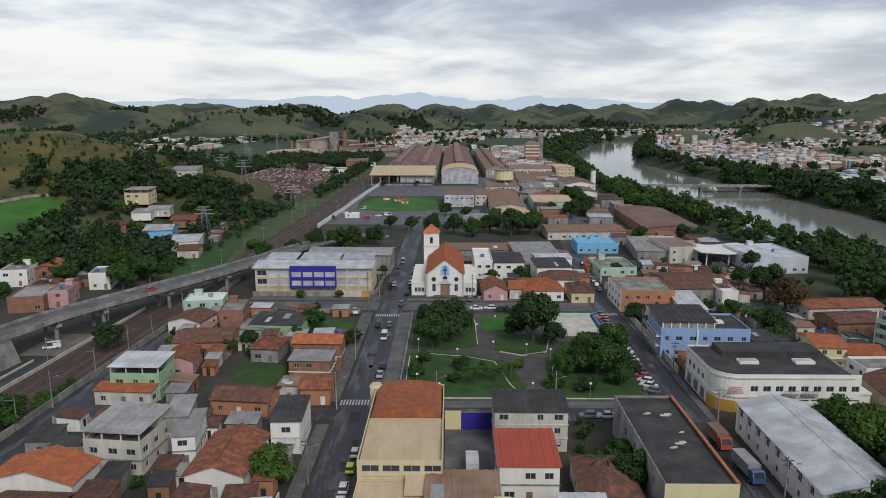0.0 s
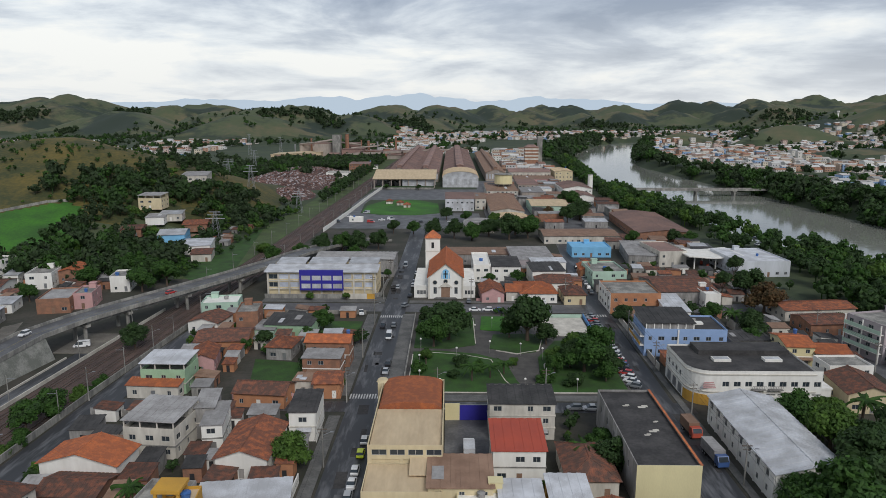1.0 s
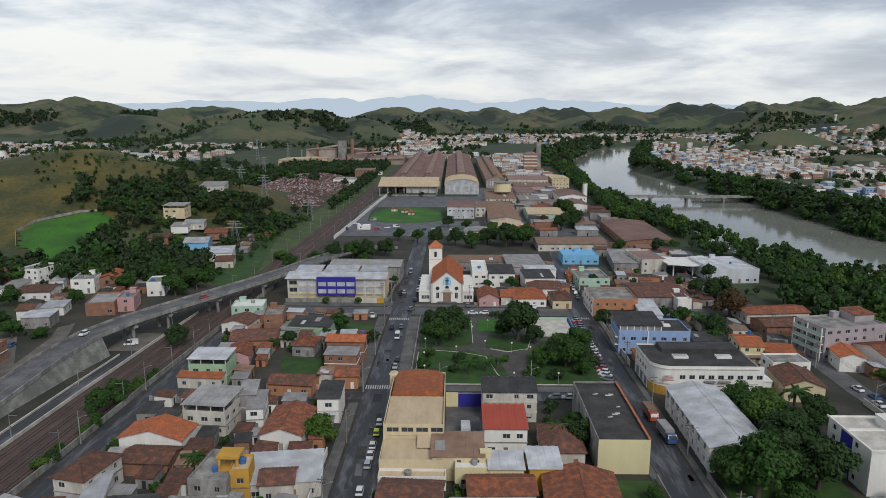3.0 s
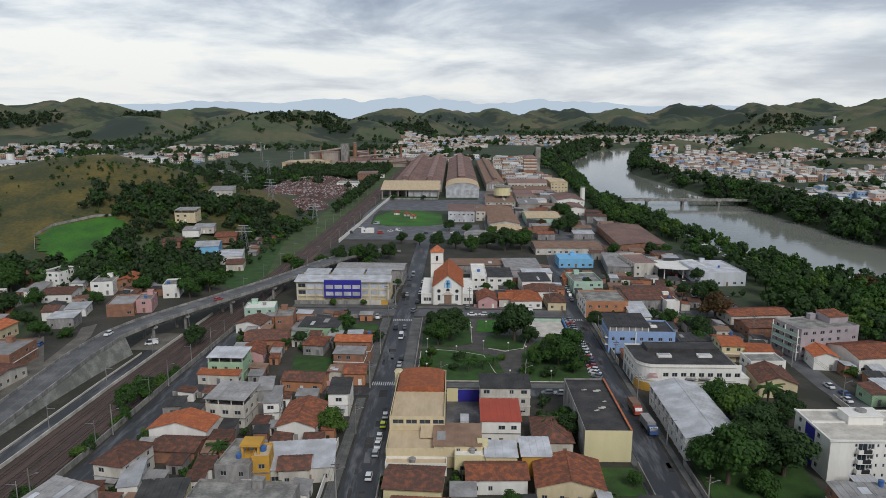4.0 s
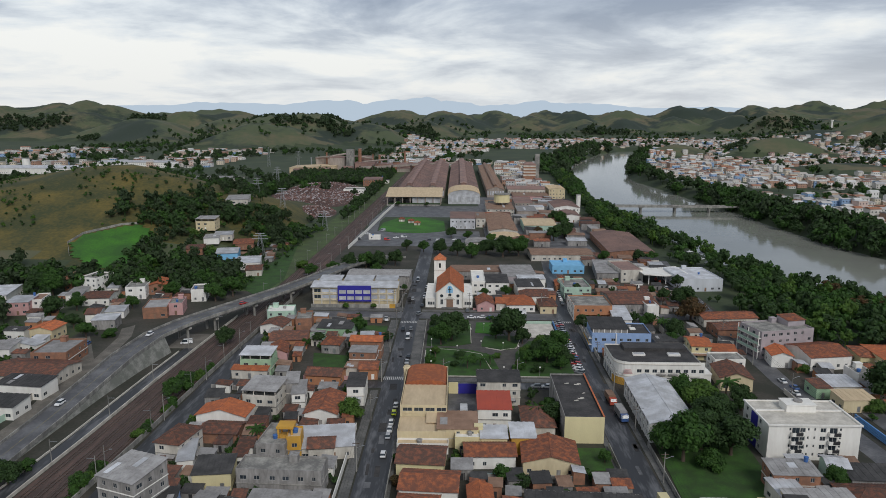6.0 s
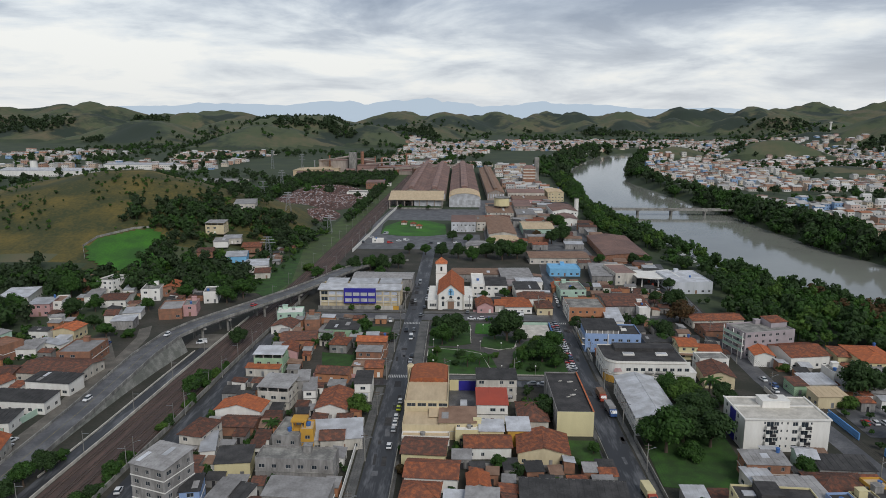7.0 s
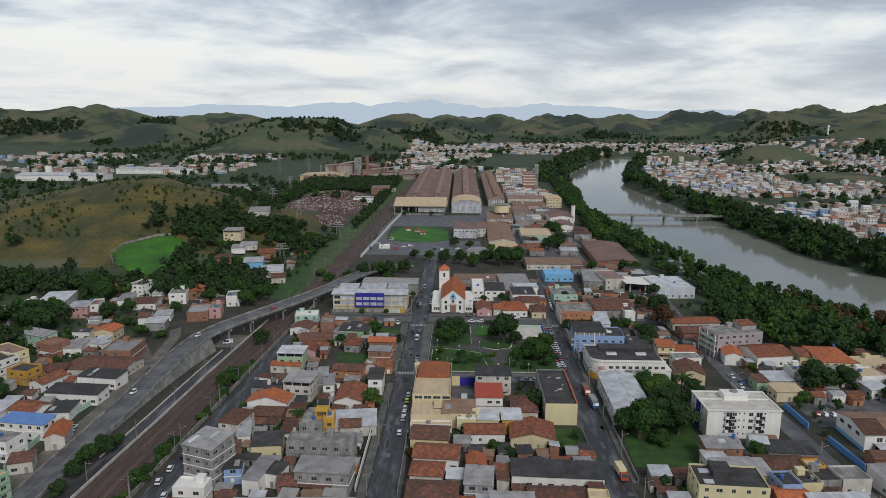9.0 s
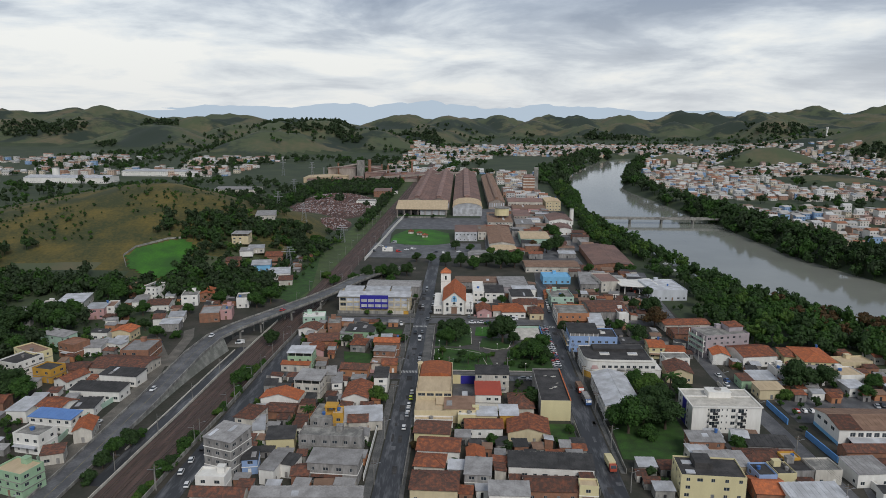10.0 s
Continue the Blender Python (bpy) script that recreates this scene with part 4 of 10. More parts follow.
def slope(b, a, c, up, reach, step, thick, top=lambda u: 1.0, raised=0.05, m=0):
    """A ribbed sheet of tiles or metal from the eave a-c up along `up` (a vector for the whole slope); top(u) says how far it goes there."""
    a, c, up = Vector(a), Vector(c), Vector(up)
    along = c - a
    nrm = along.cross(up).normalized()
    if nrm.z < 0:
        nrm = -nrm
    n = max(int(round(along.length / step)), 2)
    base = len(b.v)
    for i in range(n):
        lift = nrm * (raised if i % 2 else 0.0)
        for u in (i / n, (i + 1) / n):
            lo, hi = a + along * u, a + along * u + up * max(top(u), 0.002)
            b.v += [tuple(lo + lift), tuple(hi + lift), tuple(lo - nrm * thick), tuple(hi - nrm * thick)]
    for k in range(2 * n - 1):
        p, q = base + 4 * k, base + 4 * k + 4
        for f in ((p, q, q + 1, p + 1), (p + 2, p + 3, q + 3, q + 2), (p, p + 2, q + 2, q), (p + 1, q + 1, q + 3, p + 3)):
            b.f.append(f)
            b.m.append(m)
    e = base + 4 * (2 * n - 1)
    for f in ((base, base + 1, base + 3, base + 2), (e, e + 2, e + 3, e + 1)):
        b.f.append(f)
        b.m.append(m)


def roof_on(root, w, d, h, kind, rise, cover, over=0.5, label=""):
    tiles = "tile" in cover
    step, raised = (0.42, 0.045) if tiles else (0.9, 0.07)
    hw, hd = w / 2 + over, d / 2 + over
    b = Build()
    caps = []
    if kind == "gable_x":
        drop = rise * over / (d / 2)
        for s in (-1, 1):
            slope(b, (-hw * s, hd * s, h - drop) if s > 0 else (-hw, -hd, h - drop), (hw * s, hd * s, h - drop) if s > 0 else (hw, -hd, h - drop), (0, -hd * s, rise + drop), 0, step, 0.12, raised=raised)
        caps = [((-hw, 0, h + rise), (hw, 0, h + rise))]
    elif kind == "gable_y":
        drop = rise * over / (w / 2)
        for s in (-1, 1):
            slope(b, (hw * s, -hd, h - drop), (hw * s, hd, h - drop), (-hw * s, 0, rise + drop), 0, step, 0.12, raised=raised)
        caps = [((0, -hd, h + rise), (0, hd, h + rise))]
    elif kind == "hip":
        r = min(hw, hd)
        drop = rise * over / r
        for s in (-1, 1):
            f = (lambda u, L=2 * hw: min(1.0, u * L / r, (1 - u) * L / r))
            slope(b, (-hw, hd * s, h - drop), (hw, hd * s, h - drop), (0, -r * s, rise + drop), 0, step, 0.12, f, raised)
            g = (lambda u, L=2 * hd: min(1.0, u * L / r, (1 - u) * L / r))
            slope(b, (hw * s, -hd, h - drop), (hw * s, hd, h - drop), (-r * s, 0, rise + drop), 0, step, 0.12, g, raised)
        ends = [(-(hw - r), -(hd - r)), (hw - r, hd - r)]
        if hw > hd:
            k = [(-(hw - r), 0), (hw - r, 0)]
        else:
            k = [(0, -(hd - r)), (0, hd - r)]
        z = h + rise
        caps = [((*k[0], z), (*k[1], z)), ((-hw, -hd, h - drop), (*k[0], z)), ((hw, hd, h - drop), (*k[1], z))]
        caps += [((hw, -hd, h - drop), (*(k[1] if hw > hd else k[0]), z)), ((-hw, hd, h - drop), (*(k[0] if hw > hd else k[1]), z))]
    elif kind == "mono":
        over_m = min(over, 0.35)
        hw, hd = w / 2 + over_m, d / 2 + over_m
        slope(b, (-hw, -hd, h), (hw, -hd, h), (0, 2 * hd, rise), 0, step, 0.10, raised=raised)
    part("roof", b, M[cover], root, label)
    if kind == "mono" and cover in ("grey_sheet", "dark_sheet", "brown_sheet") and w > 5 and d > 4:
        # newer sheets laid over the old ones
        rng = random.Random(int(w * 31 + d * 17))
        for _ in range(rng.choice((0, 1, 2))):
            u, v, sw, sl = rng.uniform(-0.45, 0.2) * w, rng.uniform(-0.45, 0.0) * d, rng.uniform(1.0, 2.4), rng.uniform(0.3, 0.48) * d
            z0 = h + rise * (v + d / 2) / d + 0.11
            q = Build()
            slope(q, (u, v, z0), (u + sw, v, z0), (0, sl, rise * sl / d), 0, 0.9, 0.02, raised=0.03)
            part("newer_sheet", q, M[rng.choice(("light_sheet", "grey_sheet"))], root, "paler replaced roofing sheet")
    for a, c in caps:
        if (Vector(a) - Vector(c)).length > 0.5:
            q = Build()
            q.tube(a, c, 0.14, 0.14, 6)
            part("ridge_cap", q, M[cover], root)


def tank(root_m, r=0.8, h=1.1, mat="tank", label="blue plastic water tank on a roof"):
    t = thing("water_tank", root_m, label, "water tank", "roof tanks")
    b = Build()
    b.tube((0, 0, 0), (0, 0, h), r * 0.82, r, 14)
    part("body", b, M[mat], t)
    b = Build()
    b.tube((0, 0, h), (0, 0, h + 0.1), r * 1.06, r * 1.06, 14)
    b.tube((0, 0, h + 0.1), (0, 0, h + 0.28), r * 0.8, r * 0.3, 14)
    part("lid", b, M[mat], t)


HOUSE_COUNT = [0]
FOOT = []


def house(x, y, w, d, h, turn, roof, rise, wall, cover, storeys, label):
    HOUSE_COUNT[0] += 1
    FOOT.append((x, y, w, d))
    rng = random.Random(HOUSE_COUNT[0] * 7 + 3)
    base = height(x, y) if x < -128 else 0.0
    root = thing("house", pose(x, y, base, 0, 0, turn), label, "house", "town houses")
    near = y < 180
    plain = ("back", "right") if x > 12 else (("back", "left") if x < -40 else ("back",))
    if roof == "flat":
        shell(root, w, d, h, storeys, wall, rng, top=0.55, pane=near, plain=plain)
        b = Build()
        b.box(-w / 2 + 0.19, -d / 2 + 0.19, h - 0.25, w / 2 - 0.19, d / 2 - 0.19, h)
        part("roof", b, M[cover], root, "flat roof behind a parapet")
        if w > 5 and d > 5 and rng.random() < 0.6:
            b = Build()
            b.box(-1.2, -1.0, h, 1.2, 1.0, h + 1.9)
            b.box(-1.35, -1.15, h + 1.9, 1.35, 1.15, h + 2.05)
            part("stair_head", b, M[wall], root, m=pose(rng.uniform(-w / 4, w / 4), d / 2 - 1.6, 0))
        if rng.random() < 0.5:
            tank(pose(x, y, base, 0, 0, turn) @ pose(rng.uniform(-w / 4, w / 4), rng.uniform(-d / 5, d / 8), h), rng.uniform(0.6, 0.9), 1.0, rng.choice(("tank", "tank", "grey_wall")))
    elif roof == "open":
        shell(root, w, d, h, storeys, wall, rng, top=0.9, pane=near, plain=plain)
        b = Build()
        b.box(-w / 2 + 0.19, -d / 2 + 0.19, h - 0.25, w / 2 - 0.19, d / 2 - 0.19, h)
        part("terrace", b, M["concrete"], root)
        for px in (-w / 2 + 0.2, -w / 6, w / 6, w / 2 - 0.2):
            for py in (-d / 2 + 0.2, d / 2 - 0.2):
                b = Build()
                b.box(px - 0.12, py - 0.12, h, px + 0.12, py + 0.12, h + 2.5 + (0.4 if py > 0 else 0))
                part("post", b, M["offwhite"], root)
        roof_on(root, w, d, h + 2.5, "mono", 0.5, cover, 0.4)
        # dark recess at the back of the terrace
        b = Build()
        b.box(-w / 2 + 0.4, d / 6, h, w / 2 - 0.4, d / 2 - 0.35, h + 2.5)
        part("upper_room", b, M[wall], root)
    elif roof == "mono":
        shell(root, w, d, h, storeys, wall, rng, pane=near, plain=plain)
        b = Build()
        b.face([(w / 2, -d / 2, h), (w / 2, d / 2, h), (w / 2, d / 2, h + rise)])
        b.face([(-w / 2, d / 2, h), (-w / 2, -d / 2, h), (-w / 2, d / 2, h + rise)])
        b.face([(w / 2, d / 2, h), (-w / 2, d / 2, h), (-w / 2, d / 2, h + rise), (w / 2, d / 2, h + rise)])
        part("gable_end", b, M[wall], root)
        roof_on(root, w, d, h + 0.02, "mono", rise, cover)
    else:
        shell(root, w, d, h, storeys, wall, rng, gable=(roof[-1], rise) if "gable" in roof else None, pane=near, plain=plain)
        roof_on(root, w, d, h + 0.06, roof, rise, cover)
    # storey bands and an awning over the ground floor
    odd = random.Random(HOUSE_COUNT[0] * 31 + 5)
    if storeys > 1 and near:
        tone = odd.choice(("concrete", "white", "offwhite"))
        for s in range(1, storeys):
            b = Build()
            z = h * s / storeys
            b.box(-w / 2 - 0.14, -d / 2 - 0.14, z - 0.12, w / 2 + 0.14, d / 2 + 0.1, z + 0.12)
            part("storey_band", b, M[tone], root)
        if odd.random() < 0.5 and w > 5:
            b = Build()
            z = h / storeys
            u0, u1 = -w / 2 + odd.uniform(0, w * 0.3), w / 2 - odd.uniform(0, w * 0.3)
            slope(b, (u0, -d / 2 - 1.5, z - 0.55), (u1, -d / 2 - 1.5, z - 0.55), (0, 1.36, 0.4), 0, 0.5, 0.06, raised=0.04)
            part("awning", b, M[odd.choice(("tile", "tile_old", "grey_sheet", "brown_sheet", "light_sheet"))], root)
    # small roof clutter
    if roof != "flat" and storeys > 1 and rng.random() < 0.35:
        tank(pose(x, y, base, 0, 0, turn) @ pose(w / 2 - 1.2, d / 2 - 1.2, h + (rise if roof == "mono" else 0.3)), 0.6, 1.3, "tank")
    return root


# ---------------------------------------------------------------- houses, block by block
house(-76.5, 58.9, 11.1, 11.0, 13, -20.0, "mono", 1, "grey_wall", "grey_sheet", 4, "four-storey grey rendered house with a grey fibre-cement roof")
house(-78.1, 90.2, 7.6, 11.7, 6.5, -12.0, "hip", 1.6, "offwhite", "tile_old", 2, "two-storey off-white house with a darkened old clay tile roof")
house(-71.2, 109.8, 15.6, 8.3, 5, -3.9, "gable_y", 2.2, "white", "tile_bright", 1, "single-storey white-painted house with a fresh orange clay tile roof")
house(-69.2, 100.9, 11.4, 8.0, 3.5, -3.0, "gable_x", 1, "brick", "tile_old", 1, "single-storey bare brick house with a darkened old clay tile roof")
house(-62.0, 123.0, 11.3, 11.6, 5.9, -6.0, "open", 0.8, "offwhite", "grey_sheet", 2, "two-storey off-white house with a sheet roof over its terrace")
house(-54.6, 130.5, 4.1, 8.4, 7.4, 8.0, "mono", 0.8, "grey_wall", "grey_sheet", 2, "two-storey grey rendered house with a grey fibre-cement roof")
house(-51.2, 125.4, 4.3, 10.4, 6.2, 8.0, "mono", 0.7, "white", "grey_sheet", 2, "two-storey white-painted house with a grey fibre-cement roof")
house(-73.4, 155.2, 11.6, 9.0, 5.7, -1.3, "open", 0.5, "green_wall", "light_sheet", 2, "two-storey pale green house with a pale metal sheet roof")
house(-75.0, 149.2, 13.4, 3.4, 3.5, -3.8, "mono", 0.8, "offwhite", "tile_bright", 1, "single-storey off-white front with a fresh orange clay tile roof")
house(-40.9, 117.1, 10.3, 15.9, 4.5, -0.9, "gable_y", 1.8, "white", "tile", 1, "single-storey white-painted house with a clay tile roof")
corner_store = house(-32.4, 130.6, 5.9, 11.0, 7, 2.3, "mono", 0.6, "white", "bitumen", 2, "two-storey white-painted house with a black bitumen roof")
house(-46.3, 146.4, 12.8, 8.1, 3.8, -6.0, "gable_x", 1.5, "orange_wall", "tile_old", 1, "single-storey orange-rendered house with a darkened old clay tile roof")
brick_house = house(-34.5, 173.5, 12.4, 7.0, 7.5, -1.5, "gable_x", 1.2, "brick", "tile_bright", 2, "two-storey bare brick house with a fresh orange clay tile roof")
house(-34.7, 164.4, 10.2, 6.6, 6, -2.1, "mono", 0.4, "brick", "grey_sheet", 2, "two-storey bare brick house with a grey fibre-cement roof")
house(-37.0, 152.4, 5.4, 4.5, 4, -5.5, "mono", 0.4, "offwhite", "brown_sheet", 1, "single-storey off-white house with a rusty brown sheet roof")
house(-31.1, 152.2, 6.8, 8.2, 4.2, 2.4, "gable_x", 1, "orange_wall", "tile", 1, "single-storey orange-rendered house with a clay tile roof")
house(-51.4, 200.2, 15.4, 10.6, 4.5, -4.7, "mono", 0.8, "green_wall", "dark_sheet", 1, "single-storey pale green house with a blackened sheet roof")
house(-58.7, 197.7, 6.8, 8.8, 3.5, -5.5, "mono", 0.5, "mint", "grey_sheet", 1, "single-storey mint green house with a grey fibre-cement roof")
house(-66.9, 205.4, 7.0, 12.3, 7, 8.0, "flat", 0, "brick", "concrete", 2, "two-storey bare brick house with a flat concrete roof")
house(-79.8, 204.6, 10.3, 11.0, 4, -8.5, "gable_y", 1.4, "white", "tile_old", 1, "single-storey white-painted house with a darkened old clay tile roof")
house(-69.0, 186.3, 15.2, 12.8, 4.2, 5.8, "gable_x", 1.4, "orange_wall", "tile_old", 1, "single-storey orange-rendered house with a darkened old clay tile roof")
house(-81.5, 221.6, 12.6, 10.3, 5.2, 8.0, "flat", 0, "mint", "white", 2, "two-storey mint green house with a white flat roof")
house(-69.4, 169.7, 6.6, 11.2, 4.5, 10.0, "gable_y", 1.4, "pink", "tile", 1, "single-storey pink house with a clay tile roof")
house(-49.5, 180.4, 7.5, 9.7, 4, -6.0, "hip", 1.3, "grey_wall", "tile", 1, "single-storey grey rendered house with a clay tile roof")
house(-36.2, 94.1, 16.0, 12.1, 4, 8.0, "mono", 1, "offwhite", "light_sheet", 1, "single-storey off-white house with a pale metal sheet roof")
house(-44.3, 89.5, 4.0, 6.6, 7.5, 6.0, "flat", 0, "yellow", "tan", 2, "two-storey bright yellow house with a tan roof")
house(-49.5, 90.2, 8.2, 13.0, 6.5, -4.5, "flat", 0, "grey_wall", "concrete", 2, "two-storey grey rendered house with a flat concrete roof")
house(-43.7, 72.6, 22.3, 7.6, 7, -2.3, "flat", 0, "grey_wall", "concrete", 2, "two-storey grey rendered house with a flat concrete roof")
house(-62.6, 75.2, 9.9, 8.9, 5, 7.2, "mono", 0.8, "pale_yellow", "dark_sheet", 1, "single-storey pale yellow house with a blackened sheet roof")
house(-73.4, 84.2, 4.2, 11.6, 4.5, 14.0, "mono", 0.6, "white", "light_sheet", 1, "single-storey white-painted house with a pale metal sheet roof")
house(-36.8, 90.2, 7.1, 6.8, 4.5, 6.0, "gable_x", 1.4, "offwhite", "tile_old", 1, "single-storey off-white house with a darkened old clay tile roof")
house(-39.0, 53.7, 16.7, 8.3, 7.5, -4.2, "mono", 0.8, "grey_wall", "grey_sheet", 2, "two-storey grey rendered house with a grey fibre-cement roof")
house(-68.8, 58.6, 5.1, 7.7, 5.5, 10.0, "mono", 0.6, "blue_wall", "dark_sheet", 2, "two-storey light blue house with a blackened sheet roof")
house(-59.7, 54.6, 5.1, 12.5, 5.5, -10.0, "mono", 0.5, "white", "grey_sheet", 1, "single-storey white-painted house with a grey fibre-cement roof")
house(-76.7, 44.8, 9.5, 6.1, 6, -2.0, "flat", 0, "white", "white", 2, "two-storey white-painted house with a white flat roof")
house(-71.8, 35.8, 16.3, 5.5, 5, -1.2, "gable_x", 1.6, "offwhite", "tile_old", 1, "single-storey off-white house with a darkened old clay tile roof")
house(-54.6, 56.1, 5.0, 6.4, 5, -14.0, "mono", 0.6, "white", "dark_sheet", 1, "single-storey white-painted house with a blackened sheet roof")
house(-50.1, 51.7, 5.4, 7.3, 4, 6.0, "gable_x", 1.2, "brick", "tile_old", 1, "single-storey bare brick house with a darkened old clay tile roof")
house(-45.0, 37.5, 34.6, 4.5, 4, 2.1, "mono", 1, "offwhite", "grey_sheet", 1, "single-storey off-white house with a grey fibre-cement roof")
house(2.1, 101.6, 11.7, 10.5, 6, 0.0, "mono", 0.8, "cream", "brown_sheet", 2, "two-storey cream house with a rusty brown sheet roof")
house(13.7, 113.9, 10.3, 11.5, 7, 0.0, "mono", 1.2, "white", "red_sheet", 2, "two-storey white-painted house with a red sheet roof")
house(16.1, 130.9, 14.4, 8.5, 8.5, 0.0, "mono", 1, "offwhite", "dark_sheet", 3, "three-storey off-white house with a blackened sheet roof")
house(6.3, 96.5, 9.8, 6.7, 4.5, -0.0, "flat", 0, "pale_yellow", "white", 1, "single-storey pale yellow house with a white flat roof")
house(12.8, 96.5, 7.6, 7.4, 5, 0.0, "mono", 0.5, "pale_yellow", "light_sheet", 1, "single-storey pale yellow house with a pale metal sheet roof")
house(21.3, 96.8, 7.1, 9.0, 5.5, -0.0, "mono", 0.5, "yellow", "light_sheet", 1, "single-storey bright yellow house with a pale metal sheet roof")
house(27.1, 110.2, 9.5, 14.9, 4, 0.0, "hip", 2, "offwhite", "tile_old", 1, "single-storey off-white house with a darkened old clay tile roof")
house(11.2, 88.3, 14.0, 8.2, 4, 2.2, "gable_x", 1.4, "white", "tile", 1, "single-storey white-painted house with a clay tile roof")
house(27.9, 86.8, 15.1, 13.1, 4.3, -3.0, "gable_y", 2, "cream", "tile", 1, "single-storey cream house with a clay tile roof")
house(-7.8, 84.7, 13.0, 10.4, 4, -3.8, "gable_x", 1.5, "pale_yellow", "tile_old", 1, "single-storey pale yellow house with a darkened old clay tile roof")
house(-5.0, 70.3, 14.7, 10.0, 4.5, -4.0, "gable_x", 1.5, "white", "tile", 1, "single-storey white-painted house with a clay tile roof")
house(-7.7, 59.8, 10.1, 8.7, 4, -4.0, "hip", 1.6, "offwhite", "tile", 1, "single-storey off-white house with a clay tile roof")
house(2.8, 56.4, 8.4, 5.6, 4, -2.9, "mono", 0.5, "grey_wall", "light_sheet", 1, "single-storey grey rendered house with a pale metal sheet roof")
house(7.8, 64.4, 5.8, 7.2, 4.5, 2.1, "gable_y", 1.2, "offwhite", "tile_bright", 1, "single-storey off-white house with a fresh orange clay tile roof")
house(-5.6, 45.0, 14.9, 11.4, 5, -1.7, "hip", 2, "cream", "tile_old", 1, "single-storey cream house with a darkened old clay tile roof")
house(8.4, 52.1, 8.4, 10.2, 6, -4.0, "mono", 0.6, "grey_wall", "grey_sheet", 2, "two-storey grey rendered house with a grey fibre-cement roof")
house(17.5, 37.9, 12.3, 7.2, 6.5, -0.8, "mono", 0.7, "white", "grey_sheet", 2, "two-storey white-painted house with a grey fibre-cement roof")
house(32.9, 59.2, 28.2, 9.0, 4.5, -3.0, "mono", 1, "white", "dark_sheet", 1, "single-storey white-painted house with a blackened sheet roof")
house(31.3, 46.0, 16.7, 8.9, 4, -0.2, "gable_x", 1.6, "brick", "tile_old", 1, "single-storey bare brick house with a darkened old clay tile roof")
house(42.7, 42.8, 5.9, 4.5, 6, -3.0, "flat", 0, "pale_yellow", "tan", 2, "two-storey pale yellow house with a tan roof")
blue_house = house(69.8, 187.1, 24.0, 14.6, 8, -1.8, "flat", 0, "blue_wall", "bitumen", 2, "two-storey light blue house with a black bitumen roof")
orange_house = house(66.4, 233.6, 18.0, 19.0, 7, 0.6, "flat", 0, "orange_wall", "concrete", 2, "two-storey orange-rendered house with a flat concrete roof")
house(90.0, 76.1, 11.9, 7.4, 6, -1.9, "mono", 0.6, "brick", "grey_sheet", 2, "two-storey bare brick house with a grey fibre-cement roof")
house(85.7, 69.0, 7.0, 8.2, 4.5, 4.0, "mono", 0.4, "offwhite", "light_sheet", 1, "single-storey off-white house with a pale metal sheet roof")
house(91.2, 61.8, 16.4, 9.8, 5, 2.1, "mono", 0.6, "cream", "grey_sheet", 1, "single-storey cream house with a grey fibre-cement roof")
house(104.4, 81.7, 5.3, 6.5, 5, -8.0, "gable_x", 1, "mint", "light_sheet", 1, "single-storey mint green house with a pale metal sheet roof")
house(113.0, 77.4, 15.6, 7.6, 4, -2.5, "mono", 0.8, "grey_wall", "dark_sheet", 1, "single-storey grey rendered house with a blackened sheet roof")
house(106.4, 66.6, 15.4, 10.8, 4, -0.7, "hip", 2, "offwhite", "tile_old", 1, "single-storey off-white house with a darkened old clay tile roof")
house(114.4, 64.0, 5.8, 4.5, 5.5, 4.0, "flat", 0, "yellow", "tan", 1, "single-storey bright yellow house with a tan roof")
house(100.9, 53.3, 6.0, 8.1, 6, 4.0, "flat", 0, "blue_wall", "bitumen", 2, "two-storey light blue house with a black bitumen roof")
house(108.4, 56.1, 6.3, 7.9, 5, 4.0, "flat", 0, "pale_yellow", "bitumen", 1, "single-storey pale yellow house with a black bitumen roof")
house(114.2, 58.2, 7.7, 8.4, 5, 4.0, "flat", 0, "grey_wall", "bitumen", 1, "single-storey grey rendered house with a black bitumen roof")
house(123.1, 59.0, 9.1, 8.4, 5, 4.0, "flat", 0, "offwhite", "concrete", 1, "single-storey off-white house with a flat concrete roof")
house(91.3, 51.6, 4.2, 7.8, 5, 2.1, "flat", 0, "pink", "brick", 1, "single-storey pink house with a brick roof")
house(100.1, 47.6, 9.2, 10.4, 4, -4.0, "gable_x", 1.6, "brick", "tile_bright", 1, "single-storey bare brick house with a fresh orange clay tile roof")
house(112.1, 42.6, 17.4, 7.2, 5, 4.0, "mono", 1, "white", "light_sheet", 1, "single-storey white-painted house with a pale metal sheet roof")
house(100.1, 178.2, 7.7, 12.1, 6, -3.2, "gable_x", 1.2, "pale_yellow", "tile_bright", 2, "two-storey pale yellow house with a fresh orange clay tile roof")
house(108.8, 175.3, 9.2, 9.4, 4.5, -6.0, "gable_x", 1.2, "offwhite", "tile_bright", 1, "single-storey off-white house with a fresh orange clay tile roof")
flat_house = house(104.7, 160.0, 11.6, 8.1, 6, 1.5, "flat", 0, "white", "concrete", 2, "two-storey white-painted house with a flat concrete roof")
house(102.2, 147.7, 11.1, 13.8, 5, -6.0, "gable_y", 2, "cream", "tile_old", 1, "single-storey cream house with a darkened old clay tile roof")
house(134.1, 183.7, 24.2, 13.8, 11, 14.0, "flat", 0, "mauve", "concrete", 4, "four-storey mauve-grey house with a flat concrete roof")
house(129.4, 171.0, 7.8, 12.7, 5, -8.0, "gable_y", 1.4, "white", "tile_bright", 1, "single-storey white-painted house with a fresh orange clay tile roof")
